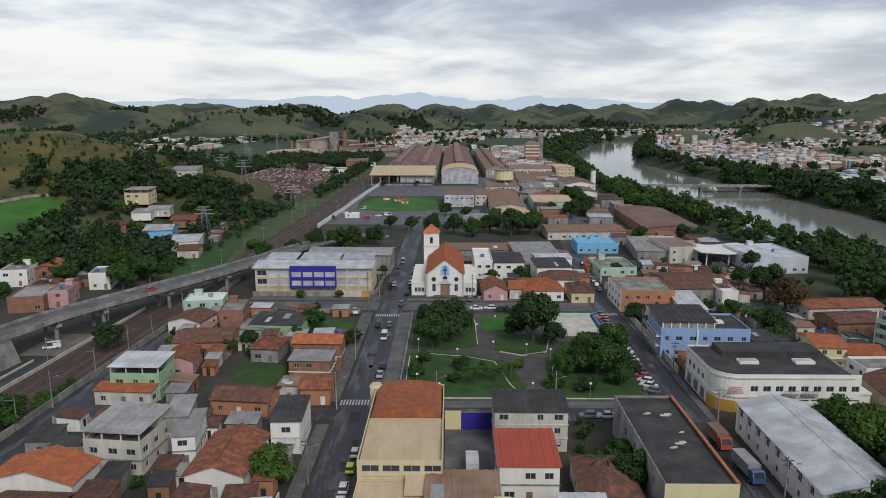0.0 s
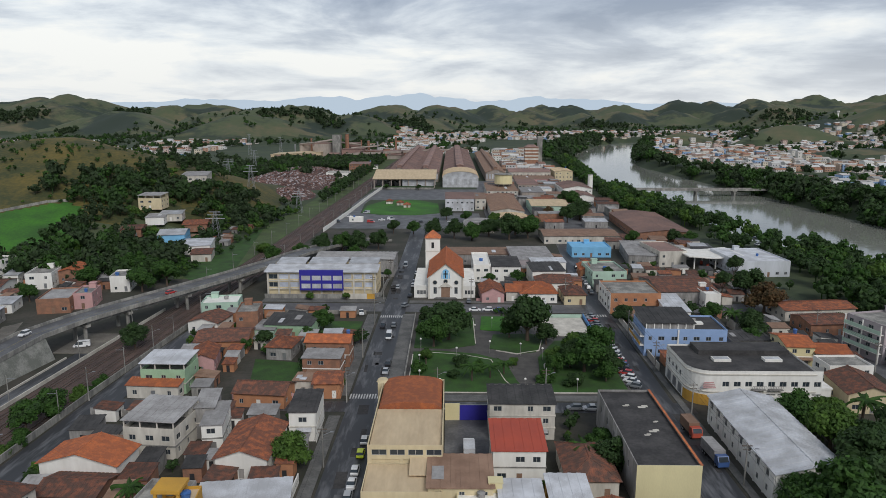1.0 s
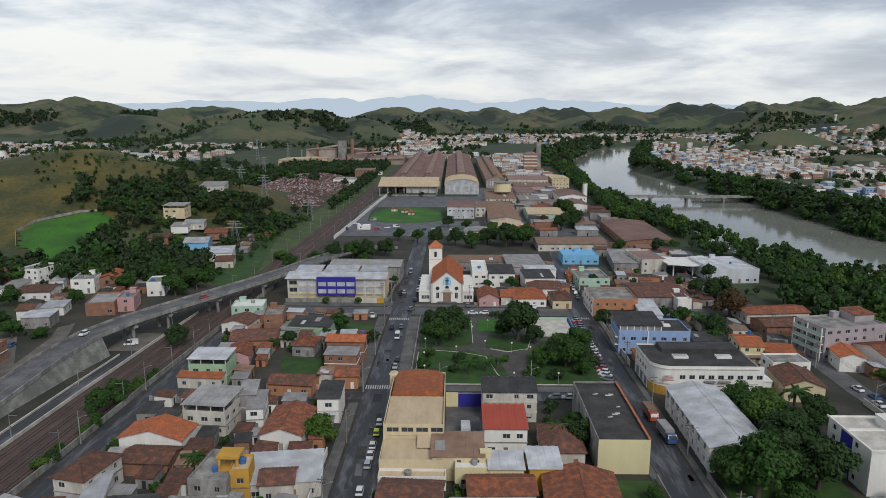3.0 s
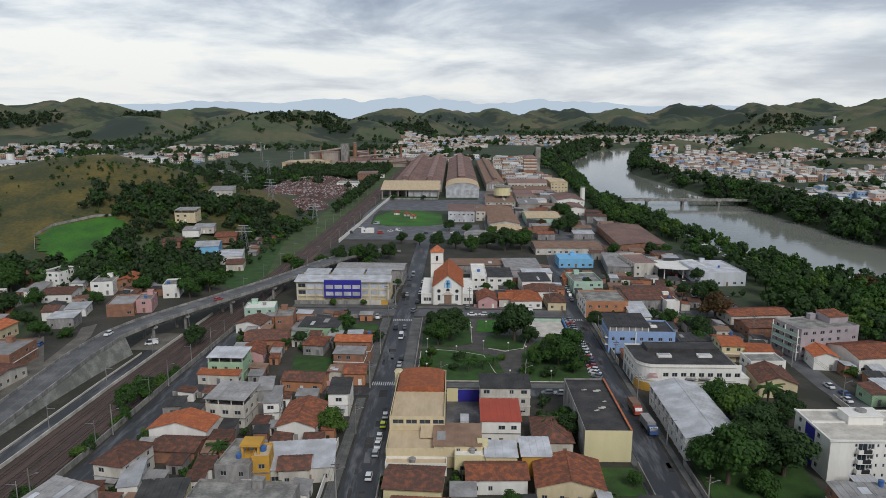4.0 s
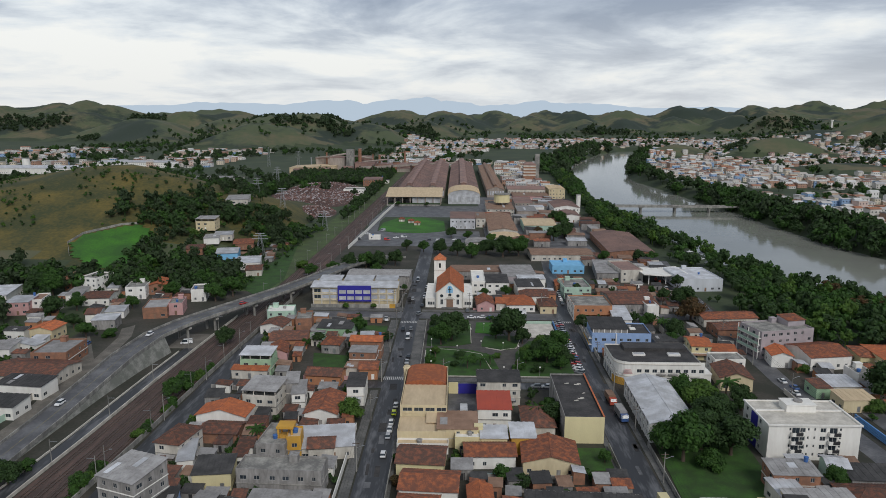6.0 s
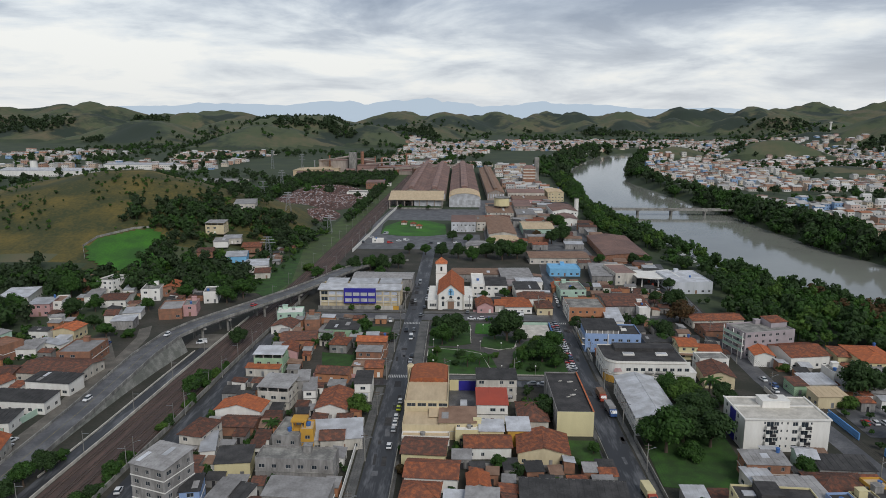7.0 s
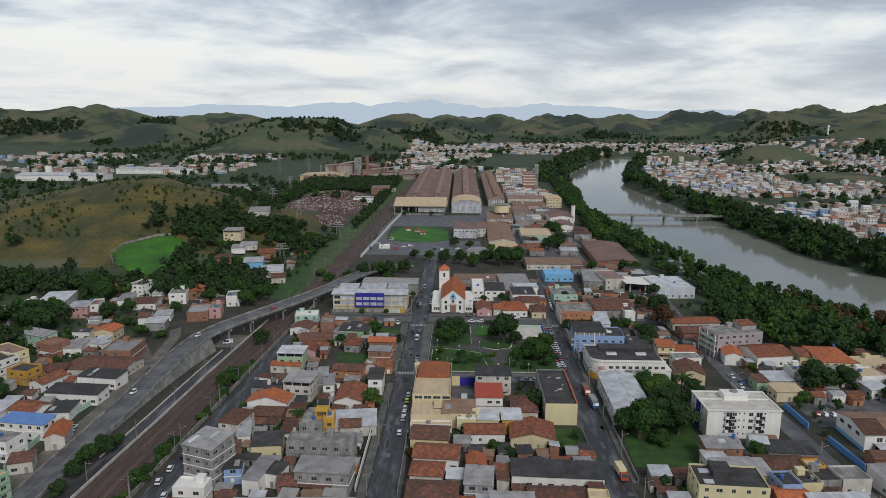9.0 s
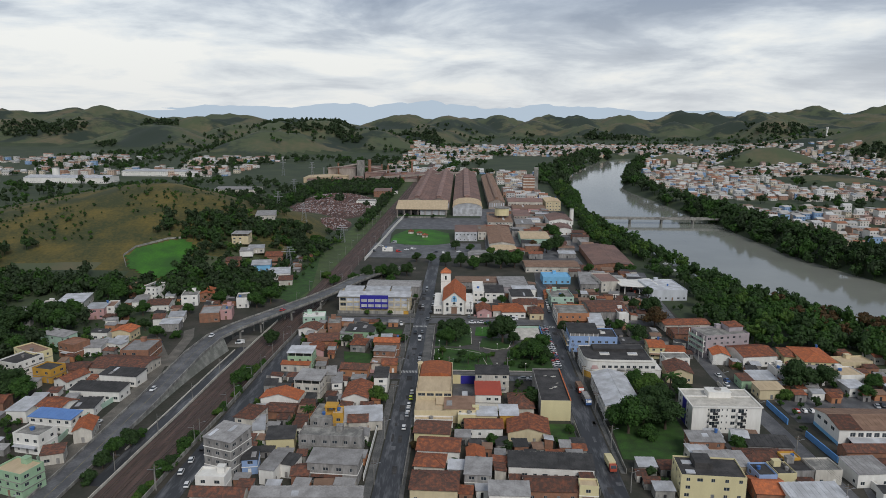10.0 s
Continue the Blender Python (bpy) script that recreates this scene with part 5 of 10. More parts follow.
house(144.9, 171.0, 17.3, 16.4, 5.5, 10.0, "gable_x", 2, "white", "tile", 1, "single-storey white-painted house with a clay tile roof")
house(171.6, 165.1, 14.4, 21.0, 6, -3.5, "hip", 1.8, "pale_yellow", "tile_bright", 2, "two-storey pale yellow house with a fresh orange clay tile roof")
house(164.1, 171.9, 7.8, 12.8, 4.5, -8.0, "hip", 1.3, "pale_yellow", "tile", 1, "single-storey pale yellow house with a clay tile roof")
house(190.4, 164.8, 16.4, 8.6, 3.5, 7.6, "flat", 0, "cream", "tan", 1, "single-storey cream house with a tan roof")
house(209.2, 173.3, 11.7, 9.7, 4, 2.4, "gable_x", 1.3, "offwhite", "tile", 1, "single-storey off-white house with a clay tile roof")
house(128.2, 222.5, 25.8, 11.3, 4, 6.0, "gable_x", 1.2, "offwhite", "tile", 1, "single-storey off-white house with a clay tile roof")
house(124.0, 206.0, 16.0, 11.5, 4, 6.0, "gable_x", 1.2, "brick", "tile_old", 1, "single-storey bare brick house with a darkened old clay tile roof")
house(137.7, 141.8, 10.4, 10.0, 4, 2.3, "mono", 0.5, "offwhite", "light_sheet", 1, "single-storey off-white house with a pale metal sheet roof")
house(129.2, 139.0, 5.3, 7.8, 4, 2.3, "mono", 0.5, "green_wall", "tile_old", 1, "single-storey pale green house with a darkened old clay tile roof")
house(149.6, 149.5, 6.7, 9.3, 5, 2.3, "flat", 0, "white", "concrete", 1, "single-storey white-painted house with a flat concrete roof")
house(177.2, 145.2, 11.1, 10.7, 5, 6.0, "flat", 0, "white", "tan", 1, "single-storey white-painted house with a tan roof")
house(173.7, 132.9, 8.2, 8.5, 4, 6.0, "mono", 0.4, "white", "light_sheet", 1, "single-storey white-painted house with a pale metal sheet roof")
house(167.6, 152.4, 15.8, 5.6, 4, 2.3, "mono", 0.5, "offwhite", "grey_sheet", 1, "single-storey off-white house with a grey fibre-cement roof")
house(135.2, 128.0, 10.9, 7.8, 4.5, 2.3, "mono", 0.5, "cream", "tan", 1, "single-storey cream house with a tan roof")
house(137.4, 59.1, 11.6, 10.3, 5, 5.6, "mono", 0.8, "white", "grey_sheet", 1, "single-storey white-painted house with a grey fibre-cement roof")
house(144.5, 71.9, 15.8, 5.8, 5, 2.1, "gable_x", 1.5, "brick", "tile_old", 1, "single-storey bare brick house with a darkened old clay tile roof")
house(15.9, 244.4, 8.5, 13.7, 4, 3.0, "gable_y", 2, "pink", "tile", 1, "single-storey pink house with a clay tile roof")
house(33.1, 246.1, 13.8, 18.4, 4, 3.0, "hip", 1.8, "white", "tile_bright", 1, "single-storey white-painted house with a fresh orange clay tile roof")
house(24.5, 244.7, 5.7, 10.2, 4, -3.0, "gable_x", 1.6, "offwhite", "tile_bright", 1, "single-storey off-white house with a fresh orange clay tile roof")
house(42.0, 258.8, 14.6, 14.3, 4.5, -3.0, "hip", 1.8, "white", "tile_old", 1, "single-storey white-painted house with a darkened old clay tile roof")
house(46.8, 241.6, 8.0, 12.9, 4, 0.6, "hip", 1.6, "cream", "tile_old", 1, "single-storey cream house with a darkened old clay tile roof")
house(13.4, 283.4, 7.3, 26.5, 7, 0.6, "flat", 0, "white", "white", 2, "two-storey white-painted house with a white flat roof")
house(23.5, 278.1, 12.2, 17.9, 7, 0.6, "mono", 0.6, "white", "bitumen", 2, "two-storey white-painted house with a black bitumen roof")
house(40.4, 270.7, 13.6, 15.5, 6.5, 3.0, "mono", 0.6, "white", "dark_sheet", 1, "single-storey white-painted house with a blackened sheet roof")
house(43.4, 286.3, 14.9, 8.4, 6, 3.0, "mono", 0.4, "white", "light_sheet", 1, "single-storey white-painted house with a pale metal sheet roof")
house(37.1, 300.5, 18.6, 24.4, 6, 3.0, "mono", 1.2, "mauve", "grey_sheet", 1, "single-storey mauve-grey house with a grey fibre-cement roof")
house(14.0, 310.7, 31.5, 13.3, 5, 0.6, "mono", 0.8, "grey_wall", "brown_sheet", 1, "single-storey grey rendered house with a rusty brown sheet roof")
house(70.0, 328.5, 19.5, 15.0, 4.6, 0.5, "flat", 0, "sky_blue", "sky_blue", 1, "single-storey sky-blue house with a blue flat roof")
house(60.5, 281.6, 7.8, 12.8, 4.2, -3.0, "gable_y", 1.8, "orange_wall", "tile_bright", 1, "single-storey orange-rendered house with a fresh orange clay tile roof")
house(65.4, 272.6, 14.3, 19.5, 6, 3.0, "flat", 0, "mint", "concrete", 2, "two-storey mint green house with a flat concrete roof")
house(71.5, 368.5, 41.0, 23.0, 4.4, 1.5, "gable_x", 1.2, "offwhite", "brown_sheet", 1, "long low off-white store with a faded brown sheet roof")
house(120.0, 402.0, 30.0, 78.0, 5.2, -1.0, "gable_y", 1.6, "brick", "mill_roof", 1, "long brick warehouse with a red-brown sheet roof")
house(136.6, 295.3, 23.3, 29.4, 6.6, 3.4, "flat", 0, "pale_clad", "light_sheet", 1, "pale metal-clad hall with a pale sheet roof beside the fuel station")
house(102.4, 312.8, 13.1, 25.5, 7, 6.0, "flat", 0, "offwhite", "mill_roof", 2, "two-storey off-white house with a rusted sheet roof")
house(93.4, 318.8, 15.5, 33.1, 5, -6.0, "mono", 0.8, "grey_wall", "grey_sheet", 1, "single-storey grey rendered house with a grey fibre-cement roof")
house(89.1, 249.2, 21.9, 24.6, 5, 4.0, "gable_x", 1.8, "grey_wall", "tile_old", 1, "single-storey grey rendered house with a darkened old clay tile roof")
house(78.3, 220.8, 7.8, 21.4, 5, -4.0, "mono", 0.6, "white", "light_sheet", 1, "single-storey white-painted house with a pale metal sheet roof")
house(90.5, 187.3, 12.2, 8.0, 4, 1.5, "mono", 0.6, "grey_wall", "dark_sheet", 1, "single-storey grey rendered house with a blackened sheet roof")
house(96.8, 237.7, 5.7, 12.7, 5, 1.6, "flat", 0, "white", "white", 1, "single-storey white-painted house with a white flat roof")
house(-41.7, 287.1, 34.4, 15.8, 8, -2.0, "gable_x", 1.2, "grey_wall", "grey_sheet", 1, "single-storey grey rendered house with a grey fibre-cement roof")
house(91.0, 246.0, 6.2, 10.7, 4.5, -4.0, "gable_x", 1.3, "brick", "tile", 1, "single-storey bare brick house with a clay tile roof")
house(-197.7, 136.5, 11.6, 13.8, 9, -19.0, "flat", 0, "white", "bitumen", 3, "three-storey white-painted house with a black bitumen roof")
house(-199.7, 148.7, 17.1, 8.7, 9, -30.0, "flat", 0, "pale_yellow", "brown_sheet", 3, "three-storey pale yellow house with a rusty brown sheet roof")
house(-183.6, 134.2, 10.1, 8.5, 6, -13.3, "flat", 0, "yellow", "bitumen", 2, "two-storey bright yellow house with a black bitumen roof")
house(-170.3, 128.8, 7.4, 12.3, 4, -17.9, "gable_y", 1.5, "white", "tile", 1, "single-storey white-painted house with a clay tile roof")
house(-206.4, 180.9, 17.0, 7.9, 6, -20.0, "mono", 0.6, "mint", "grey_sheet", 2, "two-storey mint green house with a grey fibre-cement roof")
house(-189.3, 165.1, 10.4, 9.6, 7, -20.0, "flat", 0, "brick", "brick", 2, "two-storey bare brick house with a brick roof")
house(-174.7, 175.0, 14.3, 4.5, 4, -20.0, "mono", 0.5, "white", "light_sheet", 1, "single-storey white-painted house with a pale metal sheet roof")
house(-155.2, 163.9, 13.5, 16.7, 6, 2.4, "flat", 0, "brick", "grey_sheet", 2, "two-storey bare brick house with a grey fibre-cement roof")
house(-155.1, 146.6, 26.2, 17.0, 4, -5.4, "gable_x", 1.6, "offwhite", "tile_old", 1, "single-storey off-white house with a darkened old clay tile roof")
house(-148.6, 131.6, 17.5, 8.6, 5, -6.4, "mono", 0.6, "white", "dark_sheet", 1, "single-storey white-painted house with a blackened sheet roof")
house(-150.9, 115.8, 22.0, 8.6, 4.5, -3.9, "mono", 0.8, "white", "dark_sheet", 1, "single-storey white-painted house with a blackened sheet roof")
house(-176.9, 192.6, 10.2, 10.2, 5, -2.8, "gable_y", 1.3, "cream", "tile_bright", 1, "single-storey cream house with a fresh orange clay tile roof")
house(-210.9, 228.8, 10.5, 11.5, 6.5, 8.9, "mono", 0.5, "pink", "light_sheet", 2, "two-storey pink house with a pale metal sheet roof")
house(-205.1, 234.3, 5.7, 12.7, 6, 12.0, "flat", 0, "white", "brown_sheet", 2, "two-storey white-painted house with a rusty brown sheet roof")
house(-235.2, 247.5, 15.3, 20.5, 5, 12.0, "mono", 0.6, "white", "light_sheet", 1, "single-storey white-painted house with a pale metal sheet roof")
house(-245.3, 236.0, 6.1, 11.7, 5, 12.0, "flat", 0, "white", "concrete", 1, "single-storey white-painted house with a flat concrete roof")
house(-205.9, 268.1, 8.8, 7.6, 7, -12.0, "flat", 0, "brick", "brick", 2, "two-storey bare brick house with a brick roof")
house(-194.0, 268.0, 10.4, 14.0, 8, -12.0, "flat", 0, "white", "concrete", 3, "three-storey white-painted house with a flat concrete roof")
house(-196.5, 253.6, 7.6, 17.2, 4, 12.0, "mono", 0.4, "white", "grey_sheet", 1, "single-storey white-painted house with a grey fibre-cement roof")
house(-181.9, 247.3, 13.1, 14.2, 4, 8.0, "gable_x", 1.2, "white", "tile_old", 1, "single-storey white-painted house with a darkened old clay tile roof")
house(-182.3, 264.1, 5.4, 10.8, 4, 12.0, "mono", 0.4, "white", "light_sheet", 1, "single-storey white-painted house with a pale metal sheet roof")
house(-167.6, 259.7, 9.9, 13.9, 6, 12.0, "flat", 0, "white", "concrete", 2, "two-storey white-painted house with a flat concrete roof")
house(-160.5, 269.2, 8.9, 14.2, 5, 12.0, "gable_y", 1.2, "brick", "tile_bright", 1, "single-storey bare brick house with a fresh orange clay tile roof")
house(-143.9, 229.1, 11.1, 16.6, 5, 12.0, "flat", 0, "brick", "grey_sheet", 1, "single-storey bare brick house with a grey fibre-cement roof")
house(-135.9, 233.0, 6.6, 12.1, 5.5, 12.0, "flat", 0, "pink", "concrete", 2, "two-storey pink house with a flat concrete roof")
house(-158.9, 208.0, 10.2, 8.8, 4.5, 8.3, "mono", 0.4, "grey_wall", "light_sheet", 1, "single-storey grey rendered house with a pale metal sheet roof")
house(-162.3, 224.8, 8.5, 9.7, 3.5, 12.0, "mono", 0.4, "white", "light_sheet", 1, "single-storey white-painted house with a pale metal sheet roof")
house(-170.0, 219.4, 6.0, 10.6, 4, 12.0, "gable_x", 1.2, "white", "tile_old", 1, "single-storey white-painted house with a darkened old clay tile roof")
house(-152.0, 85.6, 17.7, 6.8, 6, -7.3, "mono", 0.7, "white", "blue_sheet", 2, "two-storey white-painted house with a blue sheet roof")
house(-170.4, 96.1, 8.0, 12.2, 5, -1.5, "mono", 0.6, "white", "light_sheet", 1, "single-storey white-painted house with a pale metal sheet roof")
house(-158.8, 98.4, 11.0, 9.5, 5, -14.4, "gable_x", 1.5, "white", "tile", 1, "single-storey white-painted house with a clay tile roof")
house(-150.4, 70.1, 10.9, 8.4, 7, -11.5, "flat", 0, "white", "concrete", 2, "two-storey white-painted house with a flat concrete roof")
house(-137.4, 79.9, 6.3, 10.9, 5, 16.0, "gable_y", 1.5, "offwhite", "tile_bright", 1, "single-storey off-white house with a fresh orange clay tile roof")
house(-138.7, 43.0, 11.4, 8.6, 8, -17.3, "flat", 0, "green_wall", "tan", 3, "three-storey pale green house with a tan roof")
house(-139.0, 61.8, 7.1, 6.6, 4, 20.0, "mono", 0.6, "offwhite", "tile_old", 1, "single-storey off-white house with a darkened old clay tile roof")
house(-148.0, 100.5, 8.7, 9.7, 4, 5.7, "mono", 0.5, "white", "dark_sheet", 1, "single-storey white-painted house with a blackened sheet roof")
house(-247.8, 216.6, 12.7, 17.5, 6, 12.3, "mono", 0.5, "grey_wall", "grey_sheet", 2, "two-storey grey rendered house with a grey fibre-cement roof")
house(-183.7, 101.1, 4.9, 8.6, 5, 10.0, "gable_x", 1, "brick", "tile", 1, "single-storey bare brick house with a clay tile roof")
house(-180.7, 169.2, 8.0, 10.6, 4.5, 8.4, "mono", 0.5, "white", "grey_sheet", 1, "single-storey white-painted house with a grey fibre-cement roof")
house(-172.3, 141.1, 7.6, 10.8, 4, 2.3, "gable_x", 1.2, "brick", "tile_old", 1, "single-storey bare brick house with a darkened old clay tile roof")
house(-188.9, 189.8, 8.8, 4.5, 4.5, 0.0, "mono", 0.5, "white", "dark_sheet", 1, "single-storey white-painted house with a blackened sheet roof")
house(-173.5, 382.7, 13.1, 12.2, 5.5, 3.0, "open", 0.5, "cream", "grey_sheet", 2, "two-storey cream house with a grey sheet roof over an open terrace")
house(-146.8, 343.5, 13.1, 18.9, 5, 12.0, "gable_x", 1.4, "sky_blue", "light_sheet", 1, "single-storey sky-blue house with a pale metal sheet roof")
house(-145.0, 372.3, 12.9, 19.1, 4, 12.0, "gable_x", 1.2, "brick", "tile", 1, "single-storey bare brick house with a clay tile roof")
house(-130.6, 331.2, 15.5, 18.7, 4.5, 12.0, "mono", 0.5, "white", "light_sheet", 1, "single-storey white-painted house with a pale metal sheet roof")
house(-164.0, 363.5, 9.6, 13.5, 4, 12.0, "mono", 0.5, "white", "grey_sheet", 1, "single-storey white-painted house with a grey fibre-cement roof")
house(-159.2, 373.1, 12.0, 11.9, 4, 12.0, "mono", 0.5, "offwhite", "light_sheet", 1, "single-storey off-white house with a pale metal sheet roof")
house(-167.4, 342.2, 10.0, 15.3, 4, 12.0, "gable_x", 1, "brick", "tile_old", 1, "single-storey bare brick house with a darkened old clay tile roof")
house(-133.7, 257.2, 7.4, 12.2, 6, 12.0, "flat", 0, "white", "concrete", 2, "two-storey white-painted house with a flat concrete roof")
house(-121.6, 314.7, 9.2, 14.5, 4, 12.0, "gable_x", 1, "offwhite", "tile_old", 1, "single-storey off-white house with a darkened old clay tile roof")
house(-173.1, 452.1, 16.7, 26.4, 4, 12.0, "mono", 0.7, "offwhite", "grey_sheet", 1, "single-storey off-white house with a grey fibre-cement roof")
# ---------------------------------------------------------------- church, school and other large buildings
def church():
    x, y, w, d, h, rise = -1.8, 260.3, 13.4, 34.0, 8.7, 5.3
    root = thing("church", pose(x, y, 0), "white church with a tile roof and a square bell tower", "church")
    rng = random.Random(5)
    fr = [(2.0, 3.3, 1.9, 4.6, "window"), (10.1, 11.4, 1.9, 4.6, "window"), (5.0, 8.4, 0.3, 4.8, "void")]
    sd = [(2.5 + i * 5, 3.9 + i * 5, 2.0, 4.8, "window") for i in range(6)]
    shell(root, w, d, h, 1, "white", rng, cuts={"front": fr, "left": sd, "right": sd}, gable=("y", rise))
    roof_on(root, w, d, h + 0.08, "gable_y", rise, "tile_bright", 0.5)
    b = Build()
    b.box(-1.75, 0.05, 0.3, 1.75, 0.16, 4.6)
    for i in range(2):
        b.box(-1.6 + 1.65 * i, 0.0, 0.5, -0.05 + 1.65 * i, 0.05, 4.3)
    part("door", b, M["brown_sheet"], root, "tall double wooden door", m=pose(0, -d / 2, 0))
    # stepped surround over the door
    b = Build()
    b.solid([(-2.6, -0.25, 4.7), (2.6, -0.25, 4.7), (2.6, 0, 4.7), (-2.6, 0, 4.7)], [(-0.1, -0.25, 6.6), (0.1, -0.25, 6.6), (0.1, 0, 6.6), (-0.1, 0, 6.6)])
    b.box(-2.7, -0.3, 4.4, -1.9, 0, 4.75)
    b.box(1.9, -0.3, 4.4, 2.7, 0, 4.75)
    part("door_pediment", b, M["offwhite"], root, m=pose(0, -d / 2, 0))
    # arched blue window with a dark cross
    ring = [(1.6 * math.cos(a), 1.6 * math.sin(a) * 1.45) for a in np.linspace(0, math.pi, 13)]
    b = Build()
    b.solid([(p, 0.0, 9.4 + q) for p, q in ring] + [(-1.6, 0, 8.0), (1.6, 0, 8.0)], [(p, -0.14, 9.4 + q) for p, q in ring] + [(-1.6, -0.14, 8.0), (1.6, -0.14, 8.0)])
    win = part("arched_window", b, M["sky_blue"], root, "blue arched stained window", m=pose(0, -d / 2, 0))
    b = Build()
    b.box(-0.2, -0.24, 8.2, 0.2, -0.12, 11.2)
    b.box(-0.8, -0.25, 9.7, 0.8, -0.13, 10.1)
    part("cross", b, M["dark"], win, "dark cross mullion")
    for k in (-1.1, 1.1):
        b = Build()
        b.box(k - 0.1, -0.2, 8.0, k + 0.1, -0.12, 10.8)
        part("mullion", b, M["white"], win)
    for px, pz in ((-4.1, 6.5), (4.1, 6.5), (0, 6.9)):
        b = Build()
        b.tube((px, 0.0, pz), (px, -0.12, pz), 0.95, 0.95, 20)
        o = part("round_window", b, M["offwhite"], root, m=pose(0, -d / 2, 0))
        b = Build()
        b.tube((px, -0.12, pz), (px, -0.16, pz), 0.75, 0.75, 20)
        part("pane", b, M["glass"], o)
    # pilasters and eaves mouldings on the front
    for px in (-6.5, 6.5):
        b = Build()
        b.box(px - 0.35, -0.2, 0, px + 0.35, 0.0, h)
        part("pilaster", b, M["offwhite"], root, m=pose(0, -d / 2, 0))
    b = Build()
    for s in (-1, 1):
        b.solid([(s * 6.7, -0.18, h - 0.1), (0, -0.18, h + rise - 0.15), (0, 0.0, h + rise - 0.15), (s * 6.7, 0.0, h - 0.1)], [(s * 6.7, -0.18, h - 0.55), (0, -0.18, h + rise - 0.65), (0, 0.0, h + rise - 0.65), (s * 6.7, 0, h - 0.55)])
    part("gable_moulding", b, M["offwhite"], root, m=pose(0, -d / 2, 0))
    # side aisle boxes
    for sx, wd, off in ((-1, 5.6, 1.5), (1, 4.8, 1.5)):
        b = Build()
        x0 = sx * (w / 2 + wd / 2)
        b.box(x0 - wd / 2, -d / 2 + off, -0.2, x0 + wd / 2, d / 2 - 2, 4.4)
        b.box(x0 - wd / 2 - 0.1, -d / 2 + off - 0.1, 4.4, x0 + wd / 2 + 0.1, d / 2 - 1.9, 4.9)
        o = part("side_aisle", b, M["white"], root, "low white side wing")
        for i in range(3):
            fr_, pn, _ = window_meshes(1.0, 1.6)
            q = part("window", fr_, None, root, m=pose(x0 - 1.6 + 1.2 * i, -d / 2 + off - 0.2, 1.4))
            part("pane", pn, None, q)
    # steps
    for i in range(3):
        b = Build()
        b.box(-4.5 + i * 0.3, -d / 2 - 1.5 + i * 0.4, 0.1 + i * 0.16, 4.5 - i * 0.3, -d / 2, 0.26 + i * 0.16)
        part("step", b, M["paving"], root)
    # bell tower
    tx, ty, tw, th = -5.8, 17.7, 6.2, 18.0
    sh = Build()
    hw = tw / 2
    fns = [lambda u, k, v: (tx - hw + u, ty - hw + k, v), lambda u, k, v: (tx + hw - k, ty - hw + u, v), lambda u, k, v: (tx + hw - u, ty + hw - k, v), lambda u, k, v: (tx - hw + k, ty + hw - u, v)]
    for fn in fns:
        wall_with_holes(sh, tw, -0.2, th, [(2.5, 3.7, 13.6, 16.2)], fn, 0.5)
    tower = part("tower", sh, M["white"], root, "square white bell tower")
    for m in (pose(tx - hw, ty - hw, 0), pose(tx + hw, ty - hw, 0, 0, 0, 90)):
        b = Build()
        b.box(2.55, 0.3, 13.6, 3.65, 0.42, 16.1)
        part("louvre", b, M["dark"], tower, m=m)
    for zz in (12.2, 17.5):
        b = Build()
        b.box(tx - hw - 0.12, ty - hw - 0.12, zz, tx + hw + 0.12, ty + hw + 0.12, zz + 0.3)
        part("cornice", b, M["offwhite"], tower)
    b = Build()
    q = hw + 0.4
    b.solid([(tx - q, ty - q, th), (tx + q, ty - q, th), (tx + q, ty + q, th), (tx - q, ty + q, th)], [(tx - 0.1, ty - 0.1, th + 3.2), (tx + 0.1, ty - 0.1, th + 3.2), (tx + 0.1, ty + 0.1, th + 3.2), (tx - 0.1, ty + 0.1, th + 3.2)])
    part("tower_roof", b, M["tile_bright"], root, "small pyramid tile roof")
    b = Build()
    b.box(tx - 0.06, ty - 0.06, th + 3.1, tx + 0.06, ty + 0.06, th + 4.4)
    b.box(tx - 0.4, ty - 0.05, th + 3.8, tx + 0.4, ty + 0.05, th + 3.92)
    part("finial_cross", b, M["dark"], root)


church()


